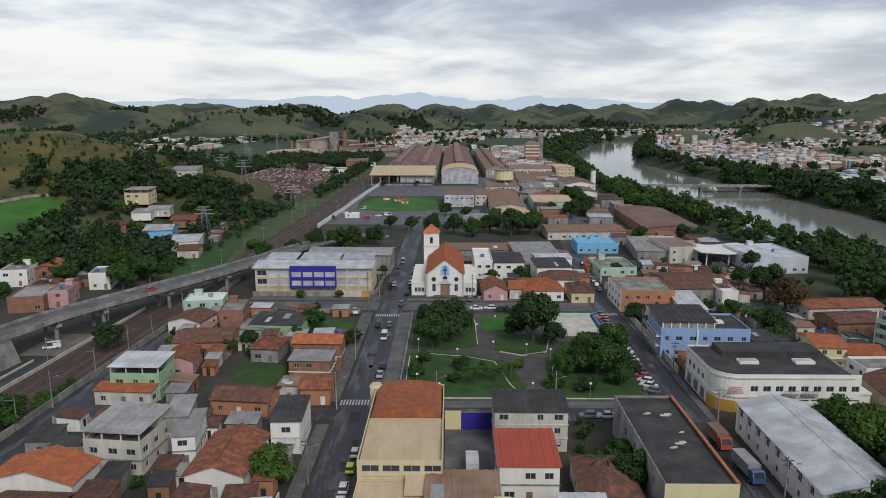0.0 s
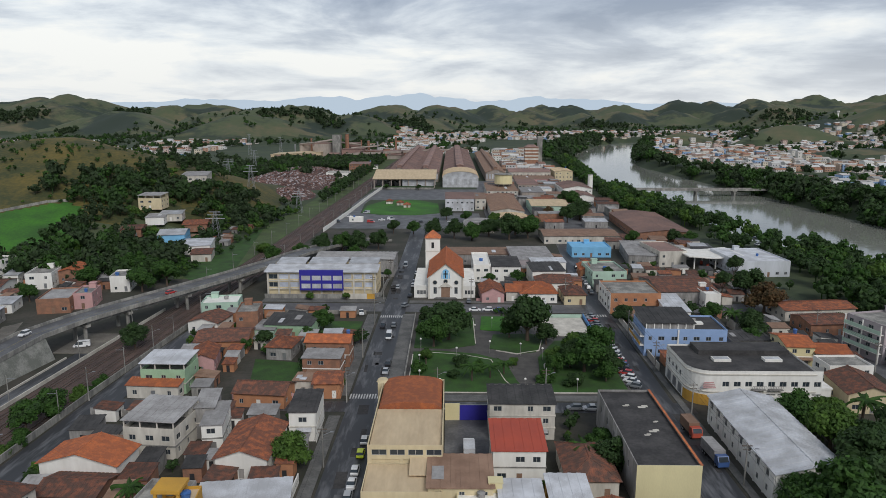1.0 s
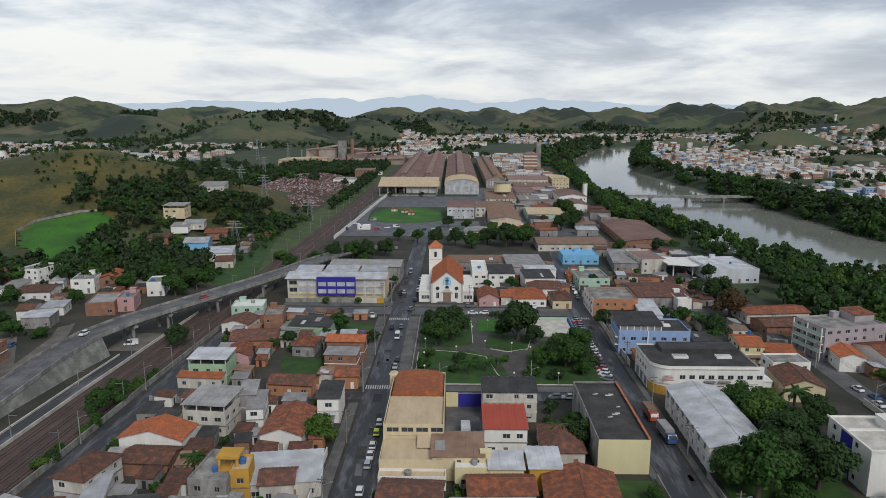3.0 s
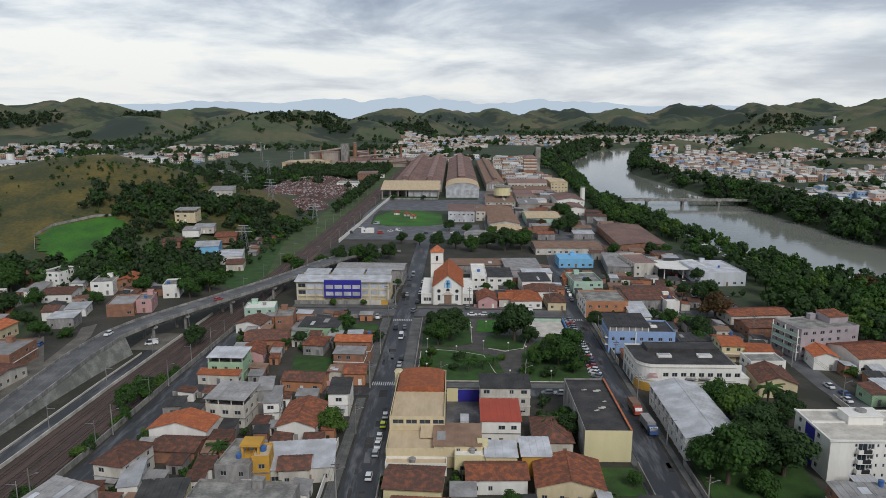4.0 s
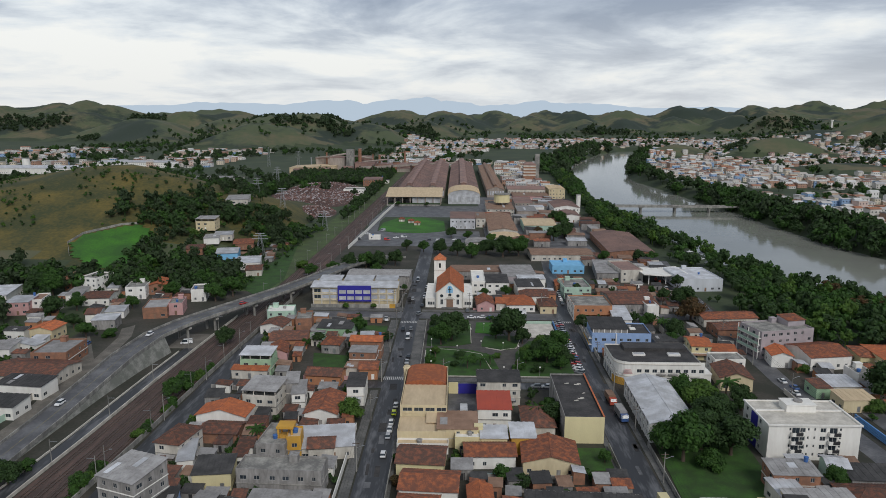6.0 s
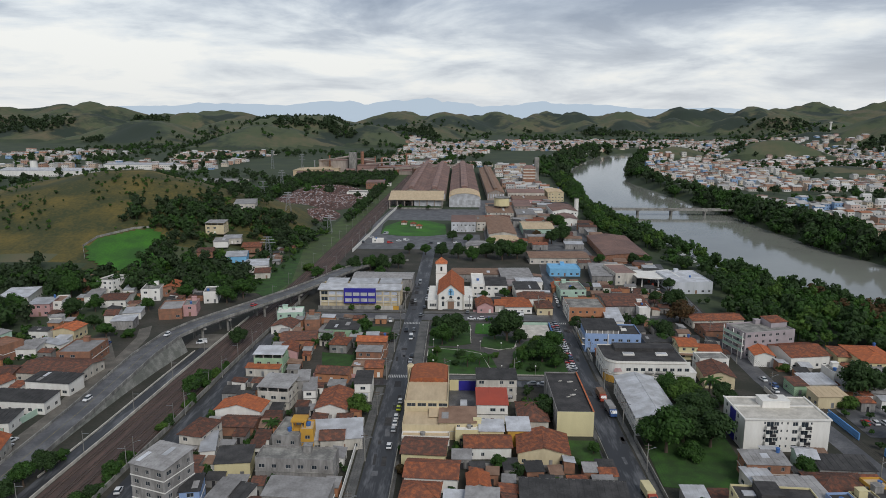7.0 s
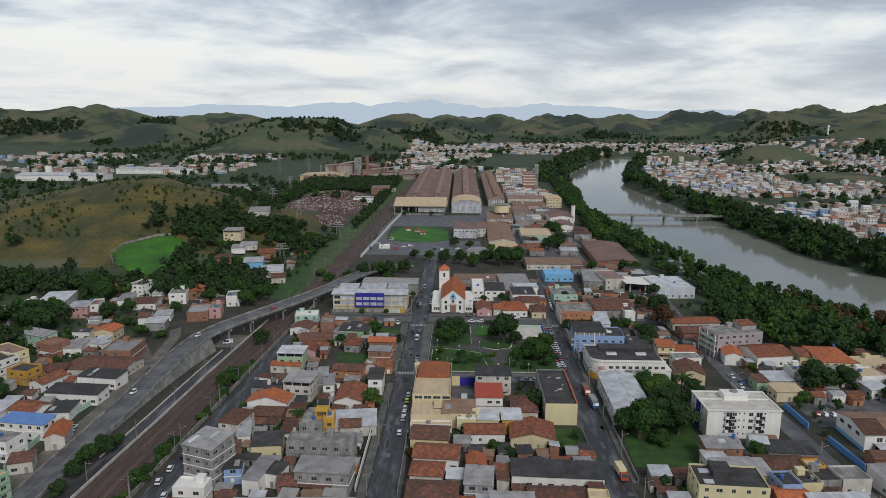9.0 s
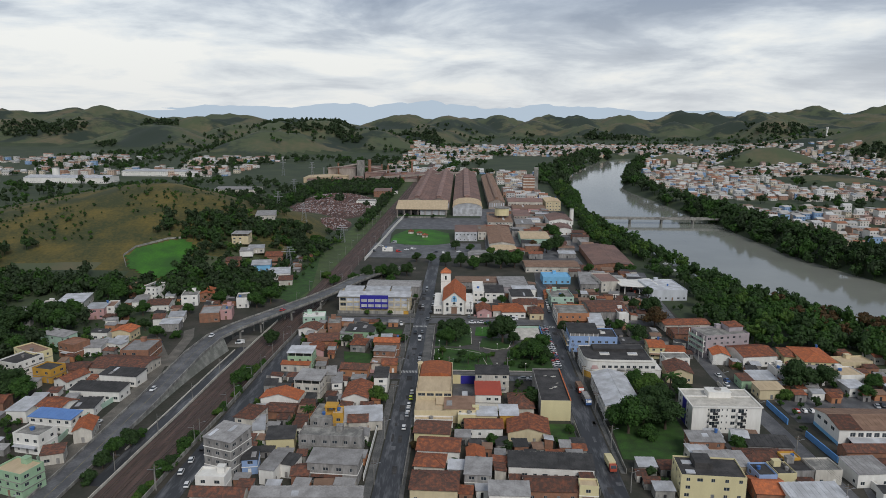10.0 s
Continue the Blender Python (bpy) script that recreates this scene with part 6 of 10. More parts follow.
def school():
    x0, x1, y0, d, h = -71.6, -28.8, 245.3, 17.0, 10.3
    w = x1 - x0
    root = thing("school", pose((x0 + x1) / 2, y0 + d / 2, 0), "three-storey cream school with a deep blue facade panel", "school")
    rng = random.Random(9)
    front = []
    # bays: openings of the ground floor, ribbon windows above
    for i in range(10):
        a = 0.8 + i * (w - 1.6) / 10
        e = a + (w - 1.6) / 10 - 0.7
        front.append((a, e, 0.1, 2.6, "void"))
        for z in (4.0, 7.2):
            front.append((a, e, z, z + 1.9, "window" if i == 0 else "blind"))
    side = []
    for i in range(4):
        for z in (0.9, 4.0, 7.2):
            side.append((1.2 + i * 4, 3.4 + i * 4, z, z + 1.7, "window"))
    shell(root, w, d, h, 3, "cream", rng, cuts={"front": front, "left": side, "right": side})
    # two long roof slabs with a step between, white sheets
    b = Build()
    slope(b, (-w / 2 - 0.8, -d / 2 - 1.2, h), (w / 2 + 0.8, -d / 2 - 1.2, h), (0, d * 0.55, 1.1), 0, 1.2, 0.25, raised=0.03)
    part("front_roof", b, M["light_sheet"], root, "white sheet roof slope")
    for k, (a, c) in enumerate(((-w / 2 + 2, -w / 6 - 0.6), (-w / 6 + 0.6, w / 5), (w / 5 + 1.0, w / 2))):
        b = Build()
        slope(b, (a, -0.6, h + 1.5), (c, -0.6, h + 1.5), (0, d / 2 + 1.0, 0.5), 0, 1.2, 0.3, raised=0.03)
        b.box(a, -0.3, h, c, 0.0, h + 1.3)
        part("rear_roof", b, M["light_sheet"], root, "raised white roof slab")
    # concrete bands and pillars on the front
    for z in (3.1, 6.4, 9.6):
        b = Build()
        b.box(-w / 2, -d / 2 - 0.25, z, w / 2, -d / 2, z + 0.35)
        part("band", b, M["offwhite"], root)
    for i in range(11):
        b = Build()
        px = -w / 2 + 0.45 + i * (w - 0.9) / 10
        b.box(px - 0.3, -d / 2 - 0.35, 0, px + 0.3, -d / 2, h)
        part("pillar", b, M["offwhite"], root)
    # blue panel with its own windows
    a, c = -w / 2 + 13.1, -w / 2 + 30.0
    b = Build()
    holes = []
    for i in range(4):
        u = 0.7 + i * 4.1
        for z in (0.8, 4.0):
            holes.append((u, u + 3.5, z, z + 1.9))
    fn = lambda u, k, v: (a + u, -d / 2 - 1.5 + k, 3.0 + v)
    wall_with_holes(b, c - a, 0, 8.0, holes, fn, 0.3)
    b.face([(a, -d / 2 - 1.5, 3.0), (a, -d / 2 - 1.5, 11.0), (a, -d / 2 - 0.3, 11.0), (a, -d / 2 - 0.3, 3.0)])
    b.face([(c, -d / 2 - 1.5, 3.0), (c, -d / 2 - 0.3, 3.0), (c, -d / 2 - 0.3, 11.0), (c, -d / 2 - 1.5, 11.0)])
    b.face([(a, -d / 2 - 1.5, 11.0), (c, -d / 2 - 1.5, 11.0), (c, -d / 2 - 0.3, 11.0), (a, -d / 2 - 0.3, 11.0)])
    b.face([(a, -d / 2 - 1.5, 3.0), (a, -d / 2 - 0.3, 3.0), (c, -d / 2 - 0.3, 3.0), (c, -d / 2 - 1.5, 3.0)])
    panel = part("blue_panel", b, M["deep_blue"], root, "deep blue cladding panel")
    for u0, u1, v0, v1 in holes:
        k = Build()
        k.box(a + u0, -d / 2 - 1.4, 3.0 + v0, a + u1, -d / 2 - 1.3, 3.0 + v1)
        part("shutter", k, M["light_sheet"], panel, "pale window shutter")
    # wall and hoarding on the forecourt
    b = Build()
    b.box(10, -d / 2 - 3.4, 0.1, 18, -d / 2 - 3.1, 2.2)
    part("hoarding", b, M["offwhite"], root)
    b = Build()
    b.box(18, -d / 2 - 3.4, 0.1, 21, -d / 2 - 3.1, 2.2)
    part("hoarding", b, M["yellow"], root)


school()
long_wall([(-72, 242.6), (-30, 242.6), (-27.2, 246), (-25.6, 300)], 1.9, 0.3, M["concrete"], "boundary_wall", "long grey boundary wall round the school")


def cream_building():
    """Cream complex at the corner with a vaulted orange roof and open garage."""
    root = thing("corner_building", pose(0, 0, 0), "cream corner building with terraces and an orange vaulted roof", "building")
    rng = random.Random(3)
    x0, x1 = -15.6, -1.2
    body = new("main_block")
    body.parent = root
    w, d, h = x1 - x0, 33.0, 8.6
    m = pose((x0 + x1) / 2, 106.0 + d / 2, 0)
    body.matrix_basis = m
    fr = [(0.8 + i * 3.5, 3.7 + i * 3.5, 7.0, 8.2, "window") for i in range(4)] + [(0.8, 6.2, 2.8, 6.2, "void"), (6.9, 9.0, 2.8, 6.2, "void")]
    side = [(3 + i * 5, 4.6 + i * 5, z, z + 1.3, "window") for i in range(6) for z in (1.2, 4.6)]
    shell(body, w, d, h, 2, "cream", rng, cuts={"front": fr, "left": side}, plain=("back", "right"), top=0.5)
    b = Build()
    slope(b, (-w / 2 + 0.25, -d / 2 + 0.2, h - 0.35), (w / 2 - 0.25, -d / 2 + 0.2, h - 0.35), (0, d * 0.52, 0.3), 0, 0.9, 0.15, raised=0.05)
    part("terrace_roof", b, M["tan"], body, "tan ribbed sheet terrace roof")
    # orange vault
    b = Build()
    n, y0, y1 = 16, d * 0.03, d / 2 - 0.2
    hw = w / 2 - 0.4
    for i in range(n):
        a0, a1 = math.pi * i / n, math.pi * (i + 1) / n
        p0, p1 = (-hw * math.cos(a0), 1.5 * math.sin(a0)), (-hw * math.cos(a1), 1.5 * math.sin(a1))
        b.solid([(p0[0], y0, h - 0.3), (p1[0], y0, h - 0.3), (p1[0], y1, h - 0.3), (p0[0], y1, h - 0.3)], [(p0[0], y0, h + p0[1]), (p1[0], y0, h + p1[1]), (p1[0], y1, h + p1[1]), (p0[0], y1, h + p0[1])])
    part("vault_roof", b, M["tile_bright"], body, "orange vaulted roof")
    # front wing, lower
    wing = new("front_wing")
    wing.parent = root
    wd = 10.5
    wing.matrix_basis = pose((x0 + x1) / 2, 95.6 + wd / 2, 0)
    shell(wing, w, wd, 5.2, 1, "cream", rng, plain=("back", "right"), cuts={"front": [], "left": [(2, 3.4, 1.2, 2.4, "window"), (6, 7.4, 1.2, 2.4, "window")]}, top=0.3)
    b = Build()
    slope(b, (-w / 2 + 0.2, -wd / 2 + 0.2, 4.9), (w / 2 - 0.2, -wd / 2 + 0.2, 4.9), (0, wd - 0.6, 0.4), 0, 1.0, 0.15, raised=0.04)
    part("wing_roof", b, M["tan"], wing)
    b = Build()
    slope(b, (1.0, -16.4 - 5.0, 5.6), (w / 2 - 0.2, -16.4 - 5.0, 5.6), (0, 6.2, 1.3), 0, 0.45, 0.12, raised=0.06)
    part("canopy", b, M["tan"], body, "ribbed canopy over the yard")
    b = Build()
    b.box(-8.4, 14.2, 0, -6.6, 16.4, 8.9)
    b.tube((-7.3, 15.6, 8.9), (-7.3, 15.6, 9.5), 1.5, 1.1, 16)
    part("corner_turret", b, M["cream"], body)


cream_building()
house(-8.0, 93.9, 15.0, 3.4, 2.8, 0, "flat", 0, "white", "tan", 1, "low cream annexe with a tan flat roof")
long_wall([(-1.0, 136.2), (2.4, 136.2)], 4.2, 0.4, M["pale_yellow"], "boundary_wall", "pale yellow gate wall")
long_wall([(13.0, 136.2), (16.0, 136.2)], 4.2, 0.4, M["pale_yellow"], "boundary_wall", "pale yellow gate wall")
yard("court_yard", -1.0, 108, 9.0, 136, 0.1, M["asphalt_light"], "grey paved truck yard")


def gate():
    root = thing("sliding_gate", pose(2.4, 136.1, 0), "dark navy sliding metal gate of a yard", "gate")
    for i in range(21):
        b = Build()
        b.box(i * 0.5, 0, 0.1, i * 0.5 + 0.5, 0.06 + 0.04 * (i % 2), 4.0)
        part("slat", b, M["deep_blue"], root)
    b = Build()
    b.box(0, -0.08, 3.9, 10.5, 0.12, 4.05)
    part("rail", b, M["metal"], root)


gate()


def yellow_block():
    root = thing("warehouse", pose(40.1, 117.4, 0, 0, 0, 0), "pale yellow warehouse with a black flat roof", "warehouse")
    rng = random.Random(2)
    left = [(4 + i * 6, 5.2 + i * 6, 4.8, 6.4, "window") for i in range(5)]
    right = [(3 + i * 6, 6 + i * 6, 0.1, 3.2, "shutter") for i in range(5)] + [(3 + i * 6, 6 + i * 6, 5, 6.4, "window") for i in range(5)]
    shell(root, 11.8, 34.6, 8.1, 2, "grey_wall", rng, cuts={"left": left, "right": right, "front": []}, top=0.4)
    b = Build()
    b.box(-5.72, -17.1, 7.7, 5.72, 17.1, 7.95)
    part("roof", b, M["bitumen"], root, "black bitumen roof with pale patches")
    b = Build()
    b.box(-5.93, -17.36, 0, 5.93, -17.3, 8.52)
    part("front_face", b, M["pale_yellow"], root, "fresh pale yellow painted front")
    b = Build()
    b.box(5.55, -17.35, 8.5, 6.05, 17.3, 8.64)
    part("coping", b, M["tile_bright"], root, "orange tile coping")
    for px, py, s in ((0.4, -3, 1.5), (-1.0, -4.5, 1.0), (1.2, 8.6, 1.6), (-2, 9.4, 1.1), (2.4, 1.5, 0.8)):
        b = Build()
        b.box(px, py, 7.95, px + s, py + s * 0.5, 7.97)
        b.box(px + s * 0.6, py + s * 0.3, 7.955, px + s * 1.4, py + s * 0.9, 7.975)
        part("patch", b, M["offwhite"], root)


yellow_block()


def rounded_building():
    root = thing("office_building", pose(0, 0, 0), "two-storey white building with a rounded corner and black roof", "building")
    x0, x1, y0, y1, h, r = 59.4, 90.0, 145.2, 165.0, 8.6, 5.5
    # outline with a quarter circle at the street corner
    arc = [(x0 + r - r * math.cos(a), y0 + r - r * math.sin(a)) for a in np.linspace(0, math.pi / 2, 9)]
    ring = [(x0, y1)] + arc + [(x1, y0), (x1, y1)]
    b = Build()
    n = len(ring)
    front_holes = []
    for i in range(9):
        u = 2.2 + i * 2.8
        front_holes.append((u, u + 1.7, 5.0, 6.3, "window"))
        front_holes.append((u - 0.3, u + 2.0, 2.7, 3.1, "window"))
    for i in range(n):
        p, q = ring[i], ring[(i + 1) % n]
        length = math.hypot(q[0] - p[0], q[1] - p[1])
        ux, uy = (q[0] - p[0]) / length, (q[1] - p[1]) / length
        fn = lambda u, k, v: (p[0] + ux * u - uy * k, p[1] + uy * u + ux * k, v)
        holes = []
        if p == arc[-1] and q == (x1, y0):
            holes = front_holes
        if i == 0:
            holes = [(2.0 + j * 3, 3.4 + j * 3, 4.9, 6.2, "window") for j in range(4)] + [(1.6 + j * 4.4, 4.6 + j * 4.4, 0.1, 2.9, "shutter") for j in range(3)]
        wall_with_holes(b, length, -0.2, h + 0.5, [t[:4] for t in holes], fn)
        m = pose(p[0], p[1], 0, 0, 0, math.degrees(math.atan2(uy, ux)))
        for u0, u1, v0, v1, kind in holes:
            if kind == "shutter":
                k = Build()
                k.box(0, 0.1, 0, u1 - u0, 0.17, v1 - v0)
                part("shutter", k, M["metal"], root, m=m @ pose(u0, 0, v0))
            else:
                fr, pn, _ = window_meshes(u1 - u0, v1 - v0)
                o = part("window", fr, None, root, m=m @ pose(u0, 0, v0))
                part("pane", pn, None, o)
    part("wall", b, M["white"], root)
    b = Build()
    inner = [(x + (0.2 if x < 70 else -0.2), y + (0.2 if y < 155 else -0.2)) for x, y in ring]
    b.solid([(x, y, h - 0.2) for x, y in inner], [(x, y, h + 0.1) for x, y in inner])
    part("roof", b, M["bitumen"], root, "black weathered flat roof")
    for px, py in ((67.5, 152.5), (80.5, 152.5)):
        b = Build()
        b.box(px, py, h + 0.1, px + 4.4, py + 2.4, h + 0.75)
        o = part("skylight", b, M["white"], root, "white-rimmed roof light")
        b = Build()
        b.box(px + 0.3, py + 0.3, h + 0.75, px + 4.1, py + 2.1, h + 0.8)
        part("pane", b, M["light_sheet"], o)
    b = Build()
    b.box(x0 + 6, y0 + 12.6, h + 0.1, x1 - 1, y1 - 0.3, h + 1.3)
    part("raised_roof", b, M["bitumen"], root)
    for z in (3.5, 8.0):
        b = Build()
        outer = [(x - (0.18 if x < 61 else 0), y - (0.18 if y < 150.5 else 0)) for x, y in ring]
        b.solid([(x, y, z) for x, y in outer], [(x, y, z + 0.25) for x, y in outer])
        part("band", b, M["offwhite"], root)
    # yellow tiled base at the rounded corner
    b = Build()
    for p, q in zip(arc, arc[1:]):
        b.solid([(p[0] - 0.05, p[1] - 0.05, 0), (q[0] - 0.05, q[1] - 0.05, 0), (q[0] + 0.2, q[1] + 0.2, 0), (p[0] + 0.2, p[1] + 0.2, 0)], [(p[0] - 0.05, p[1] - 0.05, 2.8), (q[0] - 0.05, q[1] - 0.05, 2.8), (q[0] + 0.2, q[1] + 0.2, 2.8), (p[0] + 0.2, p[1] + 0.2, 2.8)])
    part("tiled_base", b, M["yellow"], root, "mustard tiled base")
    # faded lettering as bars
    for i in range(4):
        b = Build()
        b.box(62.2 + 0.15 * i, y0 + 0.9 - 0.55 * i * 0, 4.6 + i * 0.45, 65.6 - 0.2 * i, y0 + 1.0, 4.85 + i * 0.45)
        part("lettering_bar", b, M["pink"], root, m=pose(0, -0.95, 0))
    # balconies of the two middle bays
    for px in (74.2, 78.4):
        b = Build()
        b.box(px, y0 - 0.9, 4.3, px + 3.4, y0, 4.5)
        for i in range(9):
            b.box(px + i * 0.4, y0 - 0.88, 4.5, px + i * 0.4 + 0.06, y0 - 0.82, 5.4)
        b.box(px, y0 - 0.9, 5.35, px + 3.4, y0 - 0.8, 5.45)
        part("balcony", b, M["grey_wall"], root)
    b = Build()
    b.box(x1, y0 + 0.5, 0, x1 + 4.2, y1 - 4, 4.2)
    b.box(x1, y0 + 0.3, 4.2, x1 + 4.4, y1 - 3.8, 4.6)
    part("side_wing", b, M["white"], root)


rounded_building()


def white_warehouse():
    x0, x1, y0, y1, h = 60.3, 74.5, 101.0, 136.4, 6.3
    w, d = x1 - x0, y1 - y0
    root = thing("warehouse", pose((x0 + x1) / 2, (y0 + y1) / 2, 0, 0, 0, -1.0), "stained white warehouse with a pale metal roof", "warehouse")
    left = []
    for i in range(8):
        u = 1.8 + i * 4.2
        left.append((u, u + 1.3, 4.0, 5.6, "window"))
        left.append((u + 0.2, u + 1.2, 1.1, 2.4, "window"))
    shell(root, w, d, h, 2, "white", random.Random(4), cuts={"left": left, "front": [(2, 5, 0.1, 3.4, "shutter")]}, gable=("y", 1.7))
    roof_on(root, w, d, h + 0.06, "gable_y", 1.7, "light_sheet", 0.4, "pale grey metal sheet roof")
    for i in range(9):
        b = Build()
        b.box(-w / 2 - 0.22, -d / 2 + 0.2 + i * 4.2, 0, -w / 2, -d / 2 + 0.6 + i * 4.2, h)
        part("pilaster", b, M["white"], root)
    for i in range(7):
        b = Build()
        b.box(-w / 2 - 0.5, d / 2 - 2.0 - i * 4.2, 5.75, -w / 2, d / 2 - 0.2 - i * 4.2 - 3.2, 5.9)
        part("window_hood", b, M["grey_wall"], root)


white_warehouse()


def apartment_block():
    x0, x1, y0, y1, h = 90.6, 116.6, 91.6, 108.8, 10.4
    w, d = x1 - x0, y1 - y0
    root = thing("apartment_building", pose((x0 + x1) / 2, (y0 + y1) / 2, 0), "four-storey white apartment building with small balconies", "apartment building")
    front = []
    for s in range(4):
        z = 0.9 + s * 2.55
        for u, ww in ((5.8, 0.6), (8.9, 1.5), (11.0, 0.5), (12.8, 0.5), (14.6, 1.6), (20.0, 0.6)):
            front.append((u, u + ww, z + (0.5 if ww < 1 else 0), z + 1.35, "window"))
        for u in (6.6, 17.2):
            front.append((u, u + 2.2, z - 0.7, z + 1.4, "window"))
    side = [(2 + i * 4.5, 3.3 + i * 4.5, 0.9 + s * 2.55, 2.2 + s * 2.55, "window") for i in range(3) for s in range(4)]
    shell(root, w, d, h, 4, "white", random.Random(8), cuts={"front": front, "left": side, "right": side}, top=0.5)
    b = Build()
    b.box(-w / 2 + 0.2, -d / 2 + 0.2, h - 0.25, w / 2 - 0.2, d / 2 - 0.2, h + 0.1)
    part("roof", b, M["offwhite"], root, "pale stained flat roof")
    for i, (a, c) in enumerate(((-w / 2 + 0.4, w / 2 - 0.4),)):
        b = Build()
        b.box(a, 1.2, h + 0.1, c, 1.8, h + 0.5)
        part("roof_ridge", b, M["white"], root)
    b = Build()
    b.box(-4.0, 0.5, h + 0.1, 4.6, 5.5, h + 2.2)
    b.box(-4.2, 0.3, h + 2.2, 4.8, 5.7, h + 2.45)
    part("stair_head", b, M["white"], root)
    b = Build()
    b.tube((0.4, 3.2, h + 2.45), (0.4, 3.2, h + 3.0), 1.3, 1.3, 14)
    part("roof_tank", b, M["grey_wall"], root)
    b = Build()
    b.box(-w / 2 - 0.35, -d / 2 - 0.35, h + 0.1, w / 2 + 0.35, -d / 2, h + 0.55)
    b.box(-w / 2 - 0.35, -d / 2, h + 0.1, -w / 2, d / 2 + 0.35, h + 0.55)
    b.box(w / 2, -d / 2, h + 0.1, w / 2 + 0.35, d / 2 + 0.35, h + 0.55)
    part("eaves", b, M["white"], root, "projecting white eaves")
    for s in range(1, 4):
        for u in (6.2, 16.8):
            z = 0.2 + s * 2.55
            o = Build()
            o.box(-w / 2 + u, -d / 2 - 1.2, z - 0.15, -w / 2 + u + 3.2, -d / 2, z)
            bal = part("balcony", o, M["white"], root)
            o = Build()
            o.box(-w / 2 + u + 0.1, -d / 2 - 1.2, z, -w / 2 + u + 1.1, -d / 2 - 1.1, z + 1.0)
            part("parapet", o, M["white"], bal)
            o = Build()
            o.box(-w / 2 + u + 3.1, -d / 2 - 1.2, z, -w / 2 + u + 3.2, -d / 2, z + 1.0)
            part("parapet", o, M["white"], bal)
            o = Build()
            o.box(-w / 2 + u, -d / 2 - 1.2, z, -w / 2 + u + 0.1, -d / 2, z + 1.0)
            part("parapet", o, M["white"], bal)
            o = Build()
            o.box(-w / 2 + u + 1.1, -d / 2 - 1.18, z, -w / 2 + u + 3.1, -d / 2 - 1.1, z + 1.0)
            part("railing", o, M["dark"], bal, "dark balcony railing panel")
    b = Build()
    b.box(-w / 2 - 0.08, -1.5, 0, -w / 2, 3.0, h - 0.2)
    part("stair_glazing", b, M["deep_blue"], root, "dark blue stair glazing")


apartment_block()


def right_school():
    x0, x1, y0, y1, h = 141.5, 190.0, 83.0, 101.0, 6.6
    w, d = x1 - x0, y1 - y0
    root = thing("school_hall", pose((x0 + x1) / 2, (y0 + y1) / 2, 0), "long white hall with a brown sheet roof", "hall")
    front = [(4 + i * 2.9, 6 + i * 2.9, 3.6, 5.3, "window") for i in range(15)] + [(4 + i * 5.8, 6 + i * 5.8, 0.6, 2.2, "window") for i in range(7)]
    left = [(2 + i * 5, 4.6 + i * 5, 4.0, 5.4, "window") for i in range(3)]
    shell(root, w, d, h, 2, "white", random.Random(6), cuts={"front": front, "left": left}, gable=("x", 1.8))
    roof_on(root, w, d, h + 0.06, "gable_x", 1.8, "brown_sheet", 0.6, "brown ribbed sheet roof")
    b = Build()
    slope(b, (-w / 2 - 0.5, -d / 2 - 0.5, h + 0.2), (-w / 2 + 8, -d / 2 - 0.5, h + 0.2), (0, d / 2, 1.8), 0, 0.6, 0.1, raised=0.04)
    part("tile_section", b, M["tile_old"], root, "dark red tiled end of the roof")
    b = Build()
    slope(b, (-w / 2 + 3, -d / 2 - 5, 3.0), (w / 2, -d / 2 - 5, 3.0), (0, 4.9, 0.5), 0, 1.2, 0.1, raised=0.03)
    part("veranda_roof", b, M["light_sheet"], root, "low white veranda roof")
    for i in range(10):
        b = Build()
        b.box(-w / 2 + 3 + i * 5, -d / 2 - 4.9, 0, -w / 2 + 3.2 + i * 5, -d / 2 - 4.7, 3.0)
        part("post", b, M["sky_blue"], root)
    b = Build()
    b.box(-w / 2 - 0.06, -d / 2, 0, -w / 2, d / 2, 1.4)
    part("blue_dado", b, M["sky_blue"], root)


right_school()
long_wall([(130.5, 118), (131.0, 100)], 2.4, 0.4, M["street_blue"], "boundary_wall", "bright blue street wall")
long_wall([(133.2, 90), (134.6, 70)], 2.4, 0.4, M["street_blue"], "boundary_wall", "bright blue street wall")
long_wall([(134.8, 66), (137.5, 50), (148, 46)], 2.6, 0.4, M["white"], "boundary_wall", "white and blue boundary wall")
yard("asphalt_lot", 136, 102, 190, 128, 0.08, M["asphalt_light"], "grey car park beside the hall")


def black_roof_block():
    root = thing("yellow_block", pose(82.5, 50.5, 0, 0, 0, -4), "pale yellow block with blackened stepped roofs", "building")
    shell(root, 20, 12.5, 8.0, 3, "pale_yellow", random.Random(12), top=0.5)
    b = Build()
    b.box(-9.8, -6.05, 7.7, 9.8, 6.05, 8.0)
    part("roof", b, M["bitumen"], root)
    for px, py, sx, sy in ((-8, 1.5, 3, 2.2), (-8, -4.5, 2.8, 2)):
        b = Build()
        b.box(px, py, 8.0, px + sx, py + sy, 8.35)
        part("skylight", b, M["light_sheet"], root)
    b = Build()
    b.box(-4.6, -1, 8.0, 1.0, 5.8, 10.0)
    part("stair_head", b, M["bitumen"], root)


black_roof_block()


